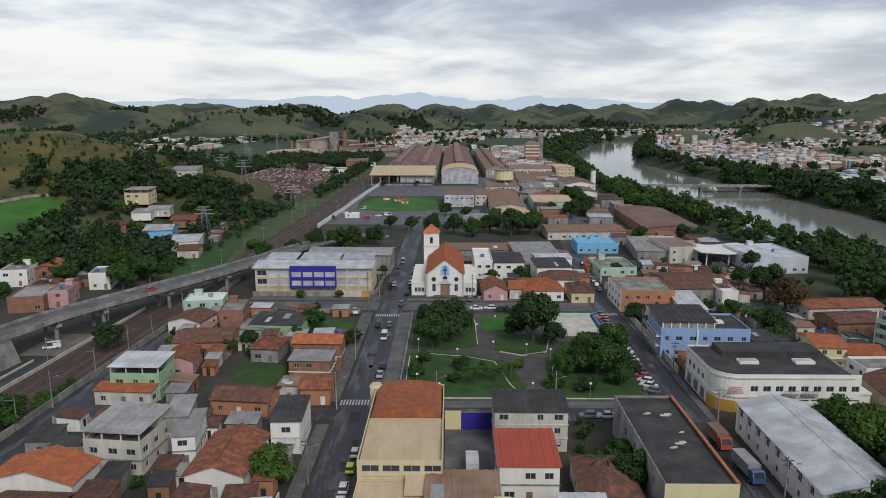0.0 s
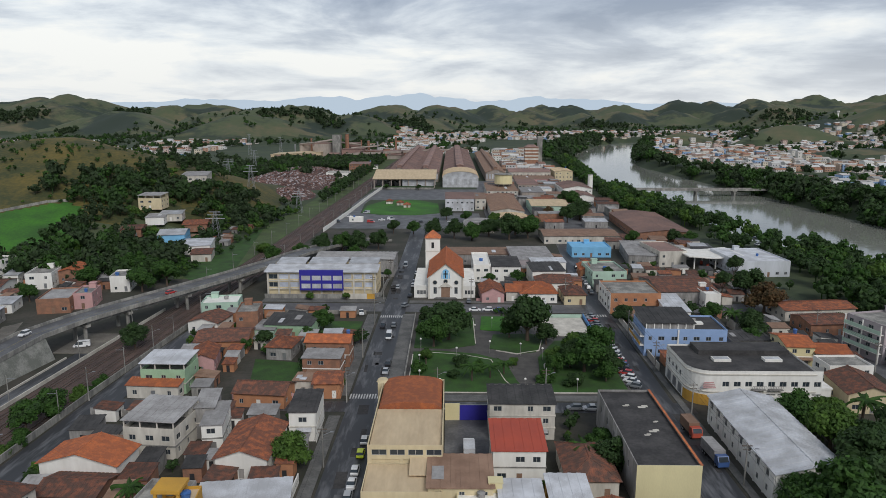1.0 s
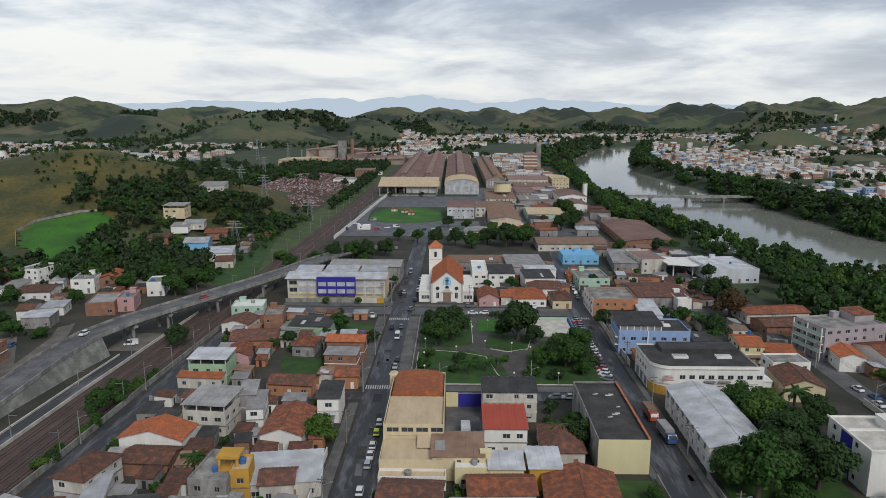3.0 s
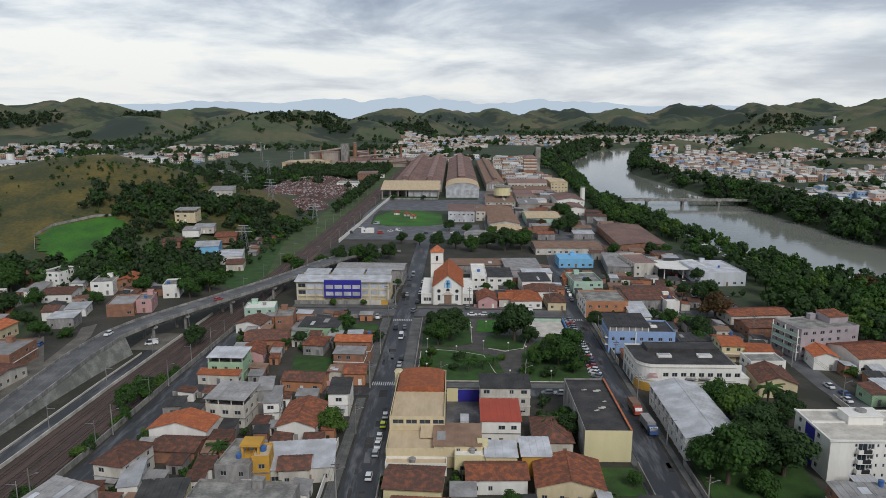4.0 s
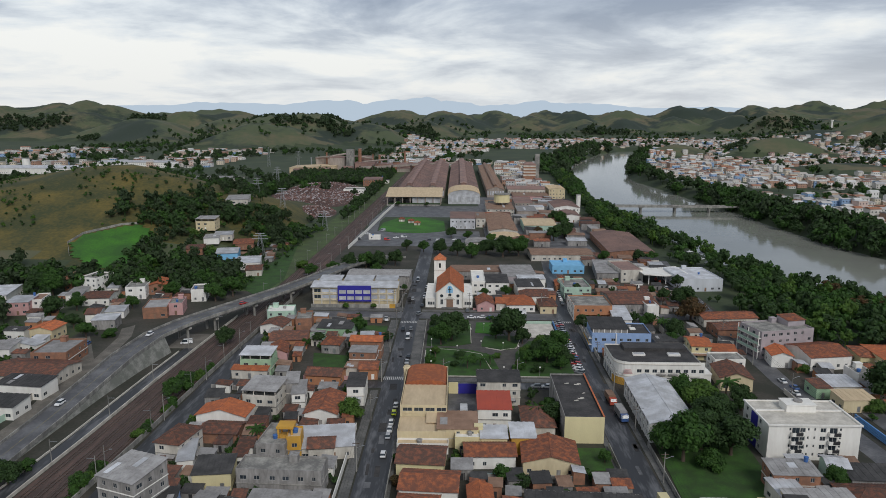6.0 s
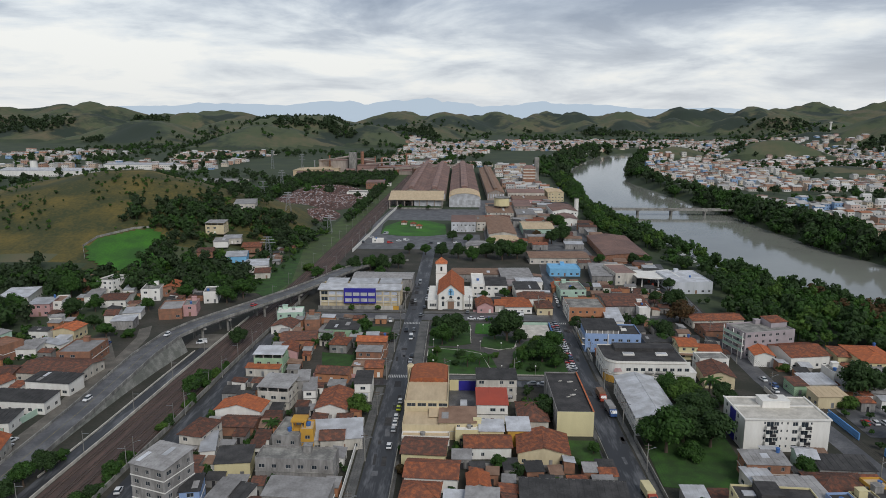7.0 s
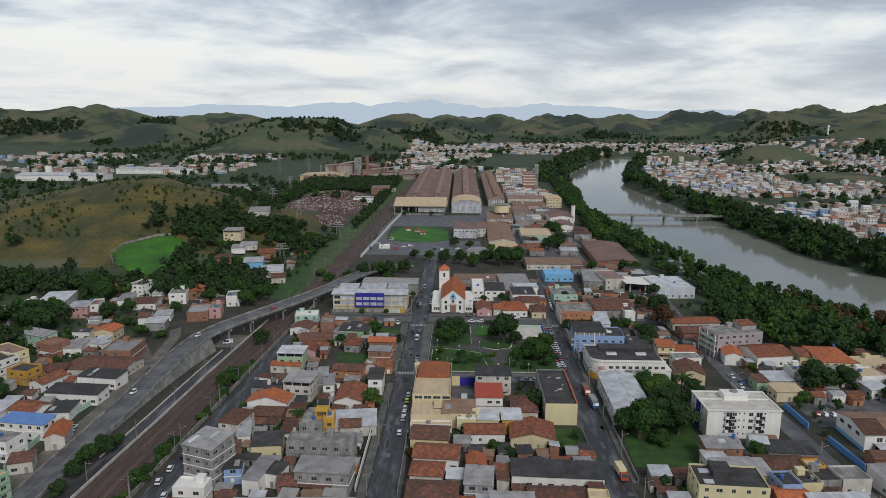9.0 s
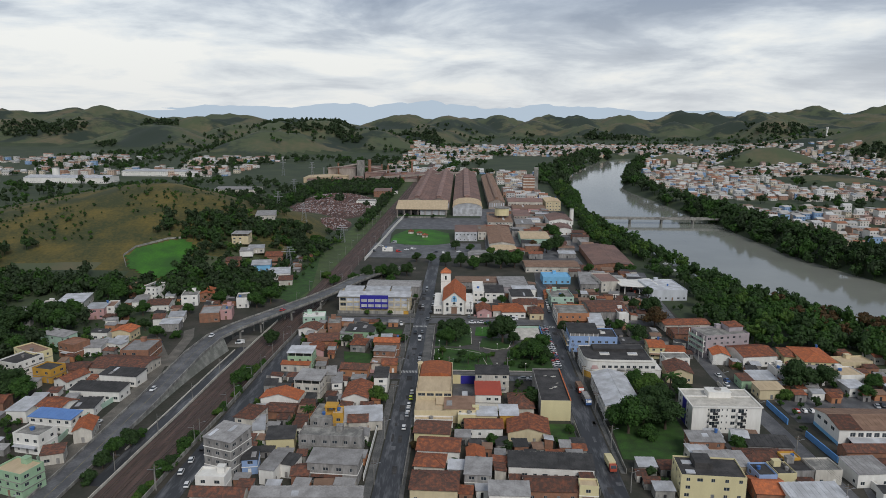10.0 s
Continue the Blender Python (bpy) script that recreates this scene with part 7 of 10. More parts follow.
def canopy_station():
    root = thing("fuel_station", pose(122, 303, 0, 0, 0, 4), "white fuel station canopy on slim posts", "fuel station")
    b = Build()
    n = 12
    for i in range(n):
        z0, z1 = 6.2 + 0.7 * math.cos(math.pi * i / n * 2) * 0.6, 6.2 + 0.7 * math.cos(math.pi * (i + 1) / n * 2) * 0.6
        x0, x1 = -14 + 26 * i / n, -14 + 26 * (i + 1) / n
        b.solid([(x0, -9, z0 - 0.5), (x1, -9, z1 - 0.5), (x1, 11, z1 - 0.5), (x0, 11, z0 - 0.5)], [(x0, -9, z0), (x1, -9, z1), (x1, 11, z1), (x0, 11, z0)])
    part("canopy", b, M["white"], root, "wavy white canopy roof")
    for px in (-10, 0, 9):
        for py in (-6, 8):
            b = Build()
            b.box(px - 0.25, py - 0.25, -0.1, px + 0.25, py + 0.25, 6.0)
            part("post", b, M["white"], root)
    for py in (-4, 3):
        b = Build()
        b.box(-3, py, 0, -2, py + 1, 1.7)
        part("pump", b, M["red_sheet"], root, "red fuel pump")


canopy_station()


def mint_front():
    """Balcony front of the tall mauve house, facing the street."""
    root = thing("balcony_front", pose(134.1, 183.7, 0, 0, 0, 14), "mint green glazed balcony front of the mauve house", "facade")
    for s in range(3):
        b = Build()
        b.box(-13.4, -6.6, 2.9 + s * 2.8, -12.14, 6.6, 3.1 + s * 2.8)
        part("slab", b, M["white"], root)
        b = Build()
        b.box(-13.4, -6.6, 3.1 + s * 2.8, -13.3, 6.6, 4.2 + s * 2.8)
        part("balustrade", b, M["mint"], root)
    for py in (-6.5, 0, 6.4):
        b = Build()
        b.box(-13.35, py - 0.15, 0, -13.05, py + 0.15, 11.5)
        part("post", b, M["white"], root)


mint_front()
house(141.5, 187.5, 8, 7, 13.4, 14, "mono", 0.8, "mauve", "tile", 1, "small tiled penthouse on the mauve house")
FOOT += [(-47, 164, 24, 28), (-38, 207, 18, 16), (41, 90, 13, 14), (75, 92, 32, 54), (-1.8, 262, 26, 44), (-50, 256, 46, 30), (-8.4, 115, 15, 46), (40, 117.4, 13, 36), (77, 155, 38, 22), (67.4, 118, 16, 38), (103, 98, 28, 19), (166, 92, 52, 30), (82.5, 50.5, 22, 15), (122, 303, 30, 24), (4, 122, 11, 30), (12.4, 80.3, 11, 5), (-46.8, 90, 5, 5), (75, 105, 32, 40)]


def finish_blue_house():
    w, d = 24.0, 14.6
    for s, z in enumerate((3.2, 5.9)):
        b = Build()
        b.box(-w / 2 - 1.3, -d / 2 + 0.2, z, -w / 2, d / 2, z + 0.2)
        part("balcony_slab", b, M["white"], blue_house)
        b = Build()
        b.box(-w / 2 - 1.3, -d / 2 + 0.2, z + 0.2, -w / 2 - 1.2, d / 2, z + 1.0)
        part("balustrade", b, M["yellow" if s == 0 else "grey_wall"], blue_house, "bright yellow balcony front" if s == 0 else "")
    b = Build()
    b.box(-w / 2 + 0.3, -d / 2 + 0.25, 8.0, w / 2 - 9.5, d / 2 - 0.3, 10.3)
    part("upper_floor", b, M["grey_wall"], blue_house, "set-back top floor in shade")
    for i in range(7):
        b = Build()
        px = -w / 2 + 0.4 + i * 2.3
        b.box(px - 0.15, -d / 2 + 0.05, 8.5, px + 0.15, -d / 2 + 0.25, 10.4)
        part("column", b, M["white"], blue_house)
    b = Build()
    slope(b, (-w / 2 - 0.6, -d / 2 - 0.3, 10.4), (w / 2 - 9.2, -d / 2 - 0.3, 10.4), (0, d + 0.6, 0.7), 0, 0.9, 0.1, raised=0.06)
    part("upper_roof", b, M["dark_sheet"], blue_house, "blackened sheet roof over the terrace")
    b = Build()
    b.box(4.6, -1.0, 8.0, 7.0, 1.4, 8.5)
    part("skylight", b, M["white"], blue_house)
    b = Build()
    b.box(-2.4, -d / 2 - 0.25, 0, -2.0, -d / 2, 8.3)
    part("down_pipe", b, M["white"], blue_house)


def finish_orange_house():
    w, d = 18.0, 19.0
    b = Build()
    b.box(-w / 2 - 0.06, -d / 2 - 0.06, 0, -w / 2, d / 2, 7.58)
    side = part("side_face", b, M["white"], orange_house, "white painted street side")
    for i in range(4):
        for z in (1.2, 4.6):
            b = Build()
            b.box(-w / 2 - 0.1, -d / 2 + 2 + i * 4.4, z, -w / 2 - 0.06, -d / 2 + 3.2 + i * 4.4, z + 1.1)
            part("window", b, M["glass"], side)
    b = Build()
    b.box(-w / 2 + 3, -d / 2 - 1.4, 3.3, w / 2 - 1, -d / 2, 3.5)
    b.box(-w / 2 + 3, -d / 2 - 1.4, 3.5, w / 2 - 1, -d / 2 - 1.3, 4.4)
    part("balcony", b, M["orange_wall"], orange_house)
    for i in range(4):
        b = Build()
        b.box(-w / 2 + 3.2 + i * 4.4, -d / 2 - 1.35, 0, -w / 2 + 3.5 + i * 4.4, -d / 2 - 1.05, 3.3)
        part("post", b, M["orange_wall"], orange_house)


finish_blue_house()
finish_orange_house()
b = Build()
b.box(2.96, -6.1, 0, 3.02, 6.1, 6.9)
part("side_face", b, M["white"], corner_store, "white painted street side")
# ---------------------------------------------------------------- back yards: lean-to sheds, washing lines' sheets and shrubs between the houses
def clear(x, y, r):
    return all(abs(x - fx) > fw / 2 + r or abs(y - fy) > fd / 2 + r for fx, fy, fw, fd in FOOT)


def lean_to(x, y, w, d, h, turn, wall, cover):
    if w > 8:
        root = thing("workshop", pose(x, y, 0, 0, 0, turn), f"low works building with {'clay tiles' if 'tile' in cover else 'a sheet roof'} in the mill yard", "workshop", "mill workshops")
    else:
        root = thing("shed", pose(x, y, 0, 0, 0, turn), f"small back yard lean-to with {'clay tiles' if 'tile' in cover else 'sheet roof'} between houses", "shed", "yard sheds")
    b = Build()
    b.box(-w / 2, -d / 2, -0.2, w / 2, d / 2, h)
    b.face([(w / 2, -d / 2, h), (w / 2, d / 2, h), (w / 2, d / 2, h + 0.5)])
    b.face([(-w / 2, d / 2, h), (-w / 2, -d / 2, h), (-w / 2, d / 2, h + 0.5)])
    part("wall", b, M[wall], root)
    b = Build()
    slope(b, (-w / 2 - 0.3, -d / 2 - 0.3, h + 0.04), (w / 2 + 0.3, -d / 2 - 0.3, h + 0.04), (0, d + 0.6, 0.6), 0, 0.6, 0.08, raised=0.04)
    part("roof", b, M[cover], root)
    b = Build()
    b.box(-0.5, -d / 2 - 0.05, 0, 0.4, -d / 2, 2.0)
    part("door", b, M["dark"], root)
    FOOT.append((x, y, w, d))


def infill(seed, count, x0, x1, y0, y1, big=1.0):
    rng = random.Random(seed)
    made = 0
    for _ in range(count * 40):
        if made >= count:
            break
        x, y, w, d = rng.uniform(x0, x1), rng.uniform(y0, y1), rng.uniform(3, 6.5) * big + (big > 1) * 3, rng.uniform(3, 6) * big
        if not clear(x, y, max(w, d) / 2 + 0.2):
            continue
        lean_to(x, y, w, d, rng.uniform(2.3, 3.6) * (0.5 + 0.5 * big), rng.choice((0, 0, 90, -4, 5)), rng.choice(("offwhite", "grey_wall", "brick", "white", "concrete", "orange_wall", "grey_wall")),
                rng.choice(("tile", "tile_old", "tile_old", "tile_old", "grey_sheet", "grey_sheet", "dark_sheet", "dark_sheet", "light_sheet", "brown_sheet")))
        made += 1


for lane in DUSTY:
    for (ax, ay), (bx, by) in zip(lane, lane[1:]):
        FOOT += [(ax + (bx - ax) * k / 4, ay + (by - ay) * k / 4, 9, 9) for k in range(5)]
infill(1, 52, -81, -31, 42, 138)
infill(2, 34, -79, -31, 150, 220)
infill(3, 38, -14, 45, 42, 95)
infill(4, 20, 62, 117, 44, 88)
infill(5, 22, 62, 118, 165, 222)
infill(6, 30, 60, 122, 238, 300)
infill(7, 36, -200, -141, 62, 220)
infill(8, 26, -205, -136, 220, 275)
infill(9, 30, 133, 200, 120, 182)
infill(10, 20, 8, 52, 240, 318)
infill(11, 12, 136, 165, 46, 80)
infill(12, 26, -182, -122, 325, 400)
# ---------------------------------------------------------------- the steel mill
def nave(x0, x1, y0, y1, h, rise, cover, wall, label, monitor=True, barrel=False):
    w, d = x1 - x0, y1 - y0
    root = thing("mill_shed", pose((x0 + x1) / 2, (y0 + y1) / 2, 0), label, "industrial shed", "mill sheds")
    n = 7
    front = [(w * (i + 0.15) / n, w * (i + 0.85) / n, h * 0.25, h * 0.85, "void") for i in range(n)]
    shell(root, w, d, h, 1, wall, random.Random(int(x0 + 500)), cuts={"front": front, "left": [], "right": []}, gable=None if barrel else ("y", rise), pane=False)
    for i in range(n):
        b = Build()
        b.box(-w / 2 + w * (i + 0.2) / n, -d / 2 + 0.05, h * 0.27, -w / 2 + w * (i + 0.8) / n, -d / 2 + 0.15, h * 0.83)
        part("glazing", b, M["light_sheet"], root)
    b = Build()
    if barrel:
        k = 14
        pts = [(-(w / 2 + 0.4) * math.cos(math.pi * i / k), rise * math.sin(math.pi * i / k)) for i in range(k + 1)]
        ring = [(x, 0, h + z) for x, z in pts] + [(x * 0.985, 0, h + z - 0.35) for x, z in reversed(pts)]
        b.solid([(x, -d / 2 - 0.4, z) for x, _, z in ring], [(x, d / 2 + 0.4, z) for x, _, z in ring])
        g = Build()
        g.face([(x * 0.98, -d / 2, h + z * 0.98) for x, z in pts] )
        part("gable_end", g, M[wall], root)
        part("roof", b, M[cover], root)
        for i in range(9):
            rib = Build()
            yy = -d / 2 + d * (i + 0.5) / 9
            rr = [(x * 1.01, h + z + 0.12) for x, z in pts] + [(x * 0.99, h + z - 0.1) for x, z in reversed(pts)]
            rib.solid([(x, yy - 0.3, z) for x, z in rr], [(x, yy + 0.3, z) for x, z in rr])
            part("rib", rib, M[cover], root)
    else:
        for s in (-1, 1):
            slope(b, (s * (w / 2 + 0.6), -d / 2 - 0.5, h - 0.1), (s * (w / 2 + 0.6), d / 2 + 0.5, h - 0.1), (-s * (w / 2 + 0.6), 0, rise + 0.2), 0, 6.0, 0.25, raised=0.22)
        part("roof", b, M[cover], root)
    if monitor and not barrel:
        q = Build()
        q.box(-w * 0.09, -d / 2 + 2, h + rise - 0.8, w * 0.09, d / 2 - 2, h + rise + 1.4)
        q.solid([(-w * 0.12, -d / 2 + 1.5, h + rise + 1.4), (w * 0.12, -d / 2 + 1.5, h + rise + 1.4), (w * 0.12, d / 2 - 1.5, h + rise + 1.4), (-w * 0.12, d / 2 - 1.5, h + rise + 1.4)],
                [(-0.2, -d / 2 + 1.5, h + rise + 2.4), (0.2, -d / 2 + 1.5, h + rise + 2.4), (0.2, d / 2 - 1.5, h + rise + 2.4), (-0.2, d / 2 - 1.5, h + rise + 2.4)])
        part("roof_monitor", q, M[cover], root, "raised ridge ventilator")
    return root


nave(-66, -40, 690, 1110, 10, 5, "mill_roof", "mill_wall", "very long rusty-roofed rolling mill shed")
nave(-39.5, -13, 690, 1110, 10, 5, "mill_roof", "mill_wall", "very long rusty-roofed rolling mill shed")
nave(-8, 26, 640, 690, 9.5, 6, "tan", "light_sheet", "barrel-roofed hall with a pale ribbed front", barrel=True)
nave(-8, 26, 692, 1110, 9.5, 6, "mill_roof", "mill_wall", "very long rusty-roofed rolling mill shed")
nave(36, 56, 700, 1050, 9, 3.5, "brown_sheet", "mill_wall", "narrow long mill shed with a brown roof")


def front_hall():
    root = thing("mill_hall", pose(-44, 650, 0), "mill front hall with a tan sheet roof and open bay", "industrial shed")
    b = Build()
    slope(b, (-30, -18, 8.6), (30, -18, 8.6), (0, 36, 6.0), 0, 1.6, 0.3, raised=0.1)
    part("roof", b, M["tan"], root)
    for i in range(8):
        b = Build()
        px = -28.5 + i * 8.1
        b.box(px - 0.5, -16.5, 0, px + 0.5, -15.5, 8.6)
        part("column", b, M["mill_wall"], root)
    b = Build()
    for i in range(22):
        b.box(-2 + i * 1.4, -15.3 + 0.12 * (i % 2), 1.2, -0.6 + i * 1.4, -14.8, 8.8)
    part("cladding", b, M["light_sheet"], root, "pale ribbed wall cladding")
    b = Build()
    b.box(-29, 10, 0, 29, 16, 13)
    part("rear_wall", b, M["grey_wall"], root)
    for i in range(3):
        b = Build()
        b.box(-24 + i * 7, -4, 0, -20 + i * 7, 4, 4.5)
        part("machine", b, M["grey_wall"], root)
    b = Build()
    b.box(-28, -27, 0, 28, -26.4, 1.6)
    part("low_wall", b, M["concrete"], root)
    b = Build()
    b.box(-26, -26.2, 0, 28, -20, 2.2)
    part("hedge", b, M["leaf_dark"], root, "clipped dark green hedge")


front_hall()


def office_tower():
    root = thing("mill_tower", pose(98, 838, 0), "red brick mill tower with pale bands and concrete shaft", "tower")
    b = Build()
    b.box(-8, -8, -0.3, 8, 8, 28)
    part("brick_body", b, M["brick"], root)
    for z in (13, 17, 21, 25):
        b = Build()
        b.box(-8.2, -8.2, z, 8.2, 8.2, z + 1.8)
        part("band", b, M["offwhite"], root)
    b = Build()
    b.box(8.2, 2, -0.3, 14, 10, 41)
    part("shaft", b, M["concrete"], root, "plain tall concrete shaft")
    b = Build()
    b.solid([(-8.6, -8.6, 28), (8.6, -8.6, 28), (8.6, 8.6, 28), (-8.6, 8.6, 28)], [(-4, -4, 31), (4, -4, 31), (4, 4, 31), (-4, 4, 31)])
    part("roof", b, M["mill_roof"], root)


office_tower()


def plant(x0, x1, y0, y1, h, rise, roof, wall, cover, storeys, label):
    house((x0 + x1) / 2, (y0 + y1) / 2, x1 - x0, y1 - y0, h, 0, roof, rise, wall, cover, storeys, label)


plant(60, 103, 700, 740, 9.5, 2, "gable_x", "offwhite", "mill_roof", 2, "white and pink mill office with a rusted roof")
plant(64, 104, 672, 699, 5, 1, "mono", "pink", "brown_sheet", 1, "low pinkish mill annexe with brown roof")
plant(106, 124, 690, 730, 11, 1, "gable_y", "cream", "tan", 3, "cream mill block with a tan roof")
plant(27, 49, 440, 530, 6, 2.0, "gable_y", "offwhite", "brown_sheet", 1, "long mill shed with faded brown roof")
plant(57, 83, 466, 505, 6, 1.6, "gable_x", "mint", "tan", 1, "pale green workshop with an open front")
plant(-4, 17, 482, 515, 9, 1, "mono", "light_sheet", "mill_roof", 2, "tall workshop with ribbed grey walls")
plant(18, 26, 490, 520, 8, 1, "mono", "offwhite", "brown_sheet", 2, "narrow workshop with a brown sheet roof")
plant(94, 118, 560, 606, 8, 2.2, "gable_y", "white", "mill_roof", 2, "white workshop with a red-brown roof")
plant(96, 112, 520, 552, 6, 1.6, "gable_y", "white", "mill_roof", 1, "white workshop with a faded red roof")
plant(60, 78, 600, 640, 7, 1, "mono", "mill_wall", "mill_roof", 2, "dusty process building of the mill")
plant(30, 56, 560, 600, 6, 1, "mono", "offwhite", "brown_sheet", 2, "dusty pale mill office")
plant(58, 76, 545, 575, 6.5, 1, "mono", "mill_wall", "grey_sheet", 1, "dusty grey workshop of the mill")
nave(8, 26, 392, 412, 3.6, 2.4, "grey_sheet", "offwhite", "arched grey store behind the trees", barrel=True)
nave(27, 50, 415, 436, 3.6, 2.4, "tan", "offwhite", "arched tan store behind the trees", barrel=True)


def cylinder_thing(name, x, y, r, z0, z1, mat, label, category, legs=0):
    root = thing(name, pose(x, y, 0), label, category)
    b = Build()
    b.tube((0, 0, z0), (0, 0, z1), r, r * 0.96, 18)
    part("shell", b, M[mat], root)
    b = Build()
    b.tube((0, 0, z1), (0, 0, z1 + 0.5), r * 1.06, r * 1.06, 18)
    part("rim", b, M["concrete"], root)
    for i in range(legs):
        a = 2 * math.pi * i / legs
        b = Build()
        b.tube((r * 0.8 * math.cos(a), r * 0.8 * math.sin(a), -0.2), (r * 0.8 * math.cos(a), r * 0.8 * math.sin(a), z0), 0.4, 0.4, 6)
        part("leg", b, M["concrete"], root)


cylinder_thing("water_tower", 46, 590, 8, 9, 17, "pale_yellow", "yellowish round water tower on concrete legs", "water tower", 8)
cylinder_thing("chimney", 121, 585, 2.2, -0.2, 17, "white", "short white round mill chimney", "chimney")
cylinder_thing("chimney", -158, 1040, 3.0, -0.2, 37, "brick", "tall brown melt shop chimney", "chimney")
cylinder_thing("chimney", -128, 1060, 2.0, -0.2, 26, "brick", "slim brown melt shop chimney", "chimney")
cylinder_thing("silo", -100, 1060, 6.0, -0.2, 14, "brick", "rusty round silo of the works", "silo")


def melt_shop():
    root = thing("melt_shop", pose(-172, 1030, 0), "dusty steel melt shop with a square concrete tower", "industrial building")
    b = Build()
    b.box(-6, -6, -0.3, 6, 6, 36)
    part("tower", b, M["concrete"], root, "square stained concrete tower")
    for k, (x0, x1, y0, y1, h, mt) in enumerate(((-92, -18, -34, 16, 12, "tan"), (-60, -12, 16, 50, 20, "mill_wall"), (8, 40, -8, 30, 15, "mill_roof"), (40, 90, 10, 50, 11, "brick"), (-30, -8, -20, 10, 24, "mill_wall"), (12, 30, 30, 60, 22, "mill_roof"), (60, 110, 40, 90, 8, "mill_roof"))):
        b = Build()
        b.solid([(x0, y0, -0.3), (x1, y0, -0.3), (x1, y1, -0.3), (x0, y1, -0.3)], [(x0, y0, h * 0.7 if k == 0 else h), (x1, y0, h), (x1, y1, h), (x0, y1, h * 0.7 if k == 0 else h)])
        part("hall", b, M[mt], root)
        b = Build()
        b.solid([(x0 - 0.6, y0 - 0.6, h * 0.7 if k == 0 else h), (x1 + 0.6, y0 - 0.6, h), (x1 + 0.6, y1 + 0.6, h), (x0 - 0.6, y1 + 0.6, h * 0.7 if k == 0 else h)],
                [(x0 - 0.6, y0 - 0.6, (h * 0.7 if k == 0 else h) + 0.4), (x1 + 0.6, y0 - 0.6, h + 0.4), (x1 + 0.6, y1 + 0.6, h + 0.4), (x0 - 0.6, y1 + 0.6, (h * 0.7 if k == 0 else h) + 0.4)])
        part("roof", b, M["mill_roof" if k else "tan"], root)
    # stacks, ducts, gantries and lean-to plant round the furnace halls
    for x, y, r, h in ((-40, 8, 1.6, 30), (2, 26, 1.4, 34), (34, 22, 1.2, 27), (58, 30, 1.5, 24), (84, 60, 1.8, 30), (-70, 30, 1.3, 20)):
        b = Build()
        b.tube((x, y, -0.3), (x, y, h), r, r * 0.8, 10)
        b.tube((x, y, h), (x, y, h + 0.6), r * 1.15, r * 1.15, 10)
        part("stack", b, M["brick" if h > 25 else "metal"], root, "rusty vent stack")
    for a, c, r in (((-30, 0, 25), (0, 26, 29), 1.6), ((0, 26, 24), (34, 22, 20), 1.4), ((20, 6, 16), (58, 30, 18), 1.2), ((-60, 20, 21), (-30, -6, 25), 1.5)):
        b = Build()
        b.tube(a, c, r, r, 8)
        part("duct", b, M["mill_wall"], root, "dusty overhead gas duct")
    for x, y, w, d, h in ((-84, -44, 26, 9, 6), (-44, -46, 18, 10, 8), (-8, -30, 14, 12, 9), (14, -26, 20, 12, 6), (44, -12, 24, 14, 8), (76, -6, 22, 16, 6), (100, 20, 16, 20, 9)):
        b = Build()
        b.box(x, y, -0.3, x + w, y + d, h)
        o = part("annexe", b, M["mill_wall" if w > 18 else "brick"], root)
        b = Build()
        b.solid([(x - 0.5, y - 0.5, h), (x + w + 0.5, y - 0.5, h), (x + w + 0.5, y + d + 0.5, h), (x - 0.5, y + d + 0.5, h)], [(x - 0.5, y - 0.5, h + 0.3), (x + w + 0.5, y - 0.5, h + 0.3), (x + w + 0.5, y + d + 0.5, h + 1.8), (x - 0.5, y + d + 0.5, h + 1.8)])
        part("annexe_roof", b, M["mill_roof"], o)
    for gx in (40, 70, 100):
        b = Build()
        b.box(gx - 0.6, -34, -0.3, gx + 0.6, -33, 12)
        b.box(gx - 0.6, -14, -0.3, gx + 0.6, -13, 12)
        b.box(gx - 0.8, -36, 12, gx + 0.8, -11, 13.4)
        part("gantry", b, M["rail"], root, "rusty crane gantry")
    # conveyor bridge
    b = Build()
    for a, c in (((20, -40, 8), (190, 60, 10)),):
        b.solid([(a[0], a[1], a[2]), (c[0], c[1], c[2]), (c[0], c[1] + 5, c[2]), (a[0], a[1] + 5, a[2])], [(a[0], a[1], a[2] + 3), (c[0], c[1], c[2] + 3), (c[0], c[1] + 5, c[2] + 3), (a[0], a[1] + 5, a[2] + 3)])
    part("conveyor", b, M["mill_wall"], root, "long covered conveyor bridge")
    for t in (0.1, 0.35, 0.6, 0.85):
        b = Build()
        b.box(20 + 170 * t - 1, -40 + 100 * t + 1, -0.2, 20 + 170 * t + 1, -40 + 100 * t + 4, 9)
        part("trestle", b, M["concrete"], root)


melt_shop()
plant(-122, -98, 810, 835, 9, 1.2, "mono", "brick", "mill_roof", 3, "brick process building of the works")
plant(-130, -106, 700, 722, 8, 0, "flat", "white", "concrete", 2, "white block beside the scrap yard")


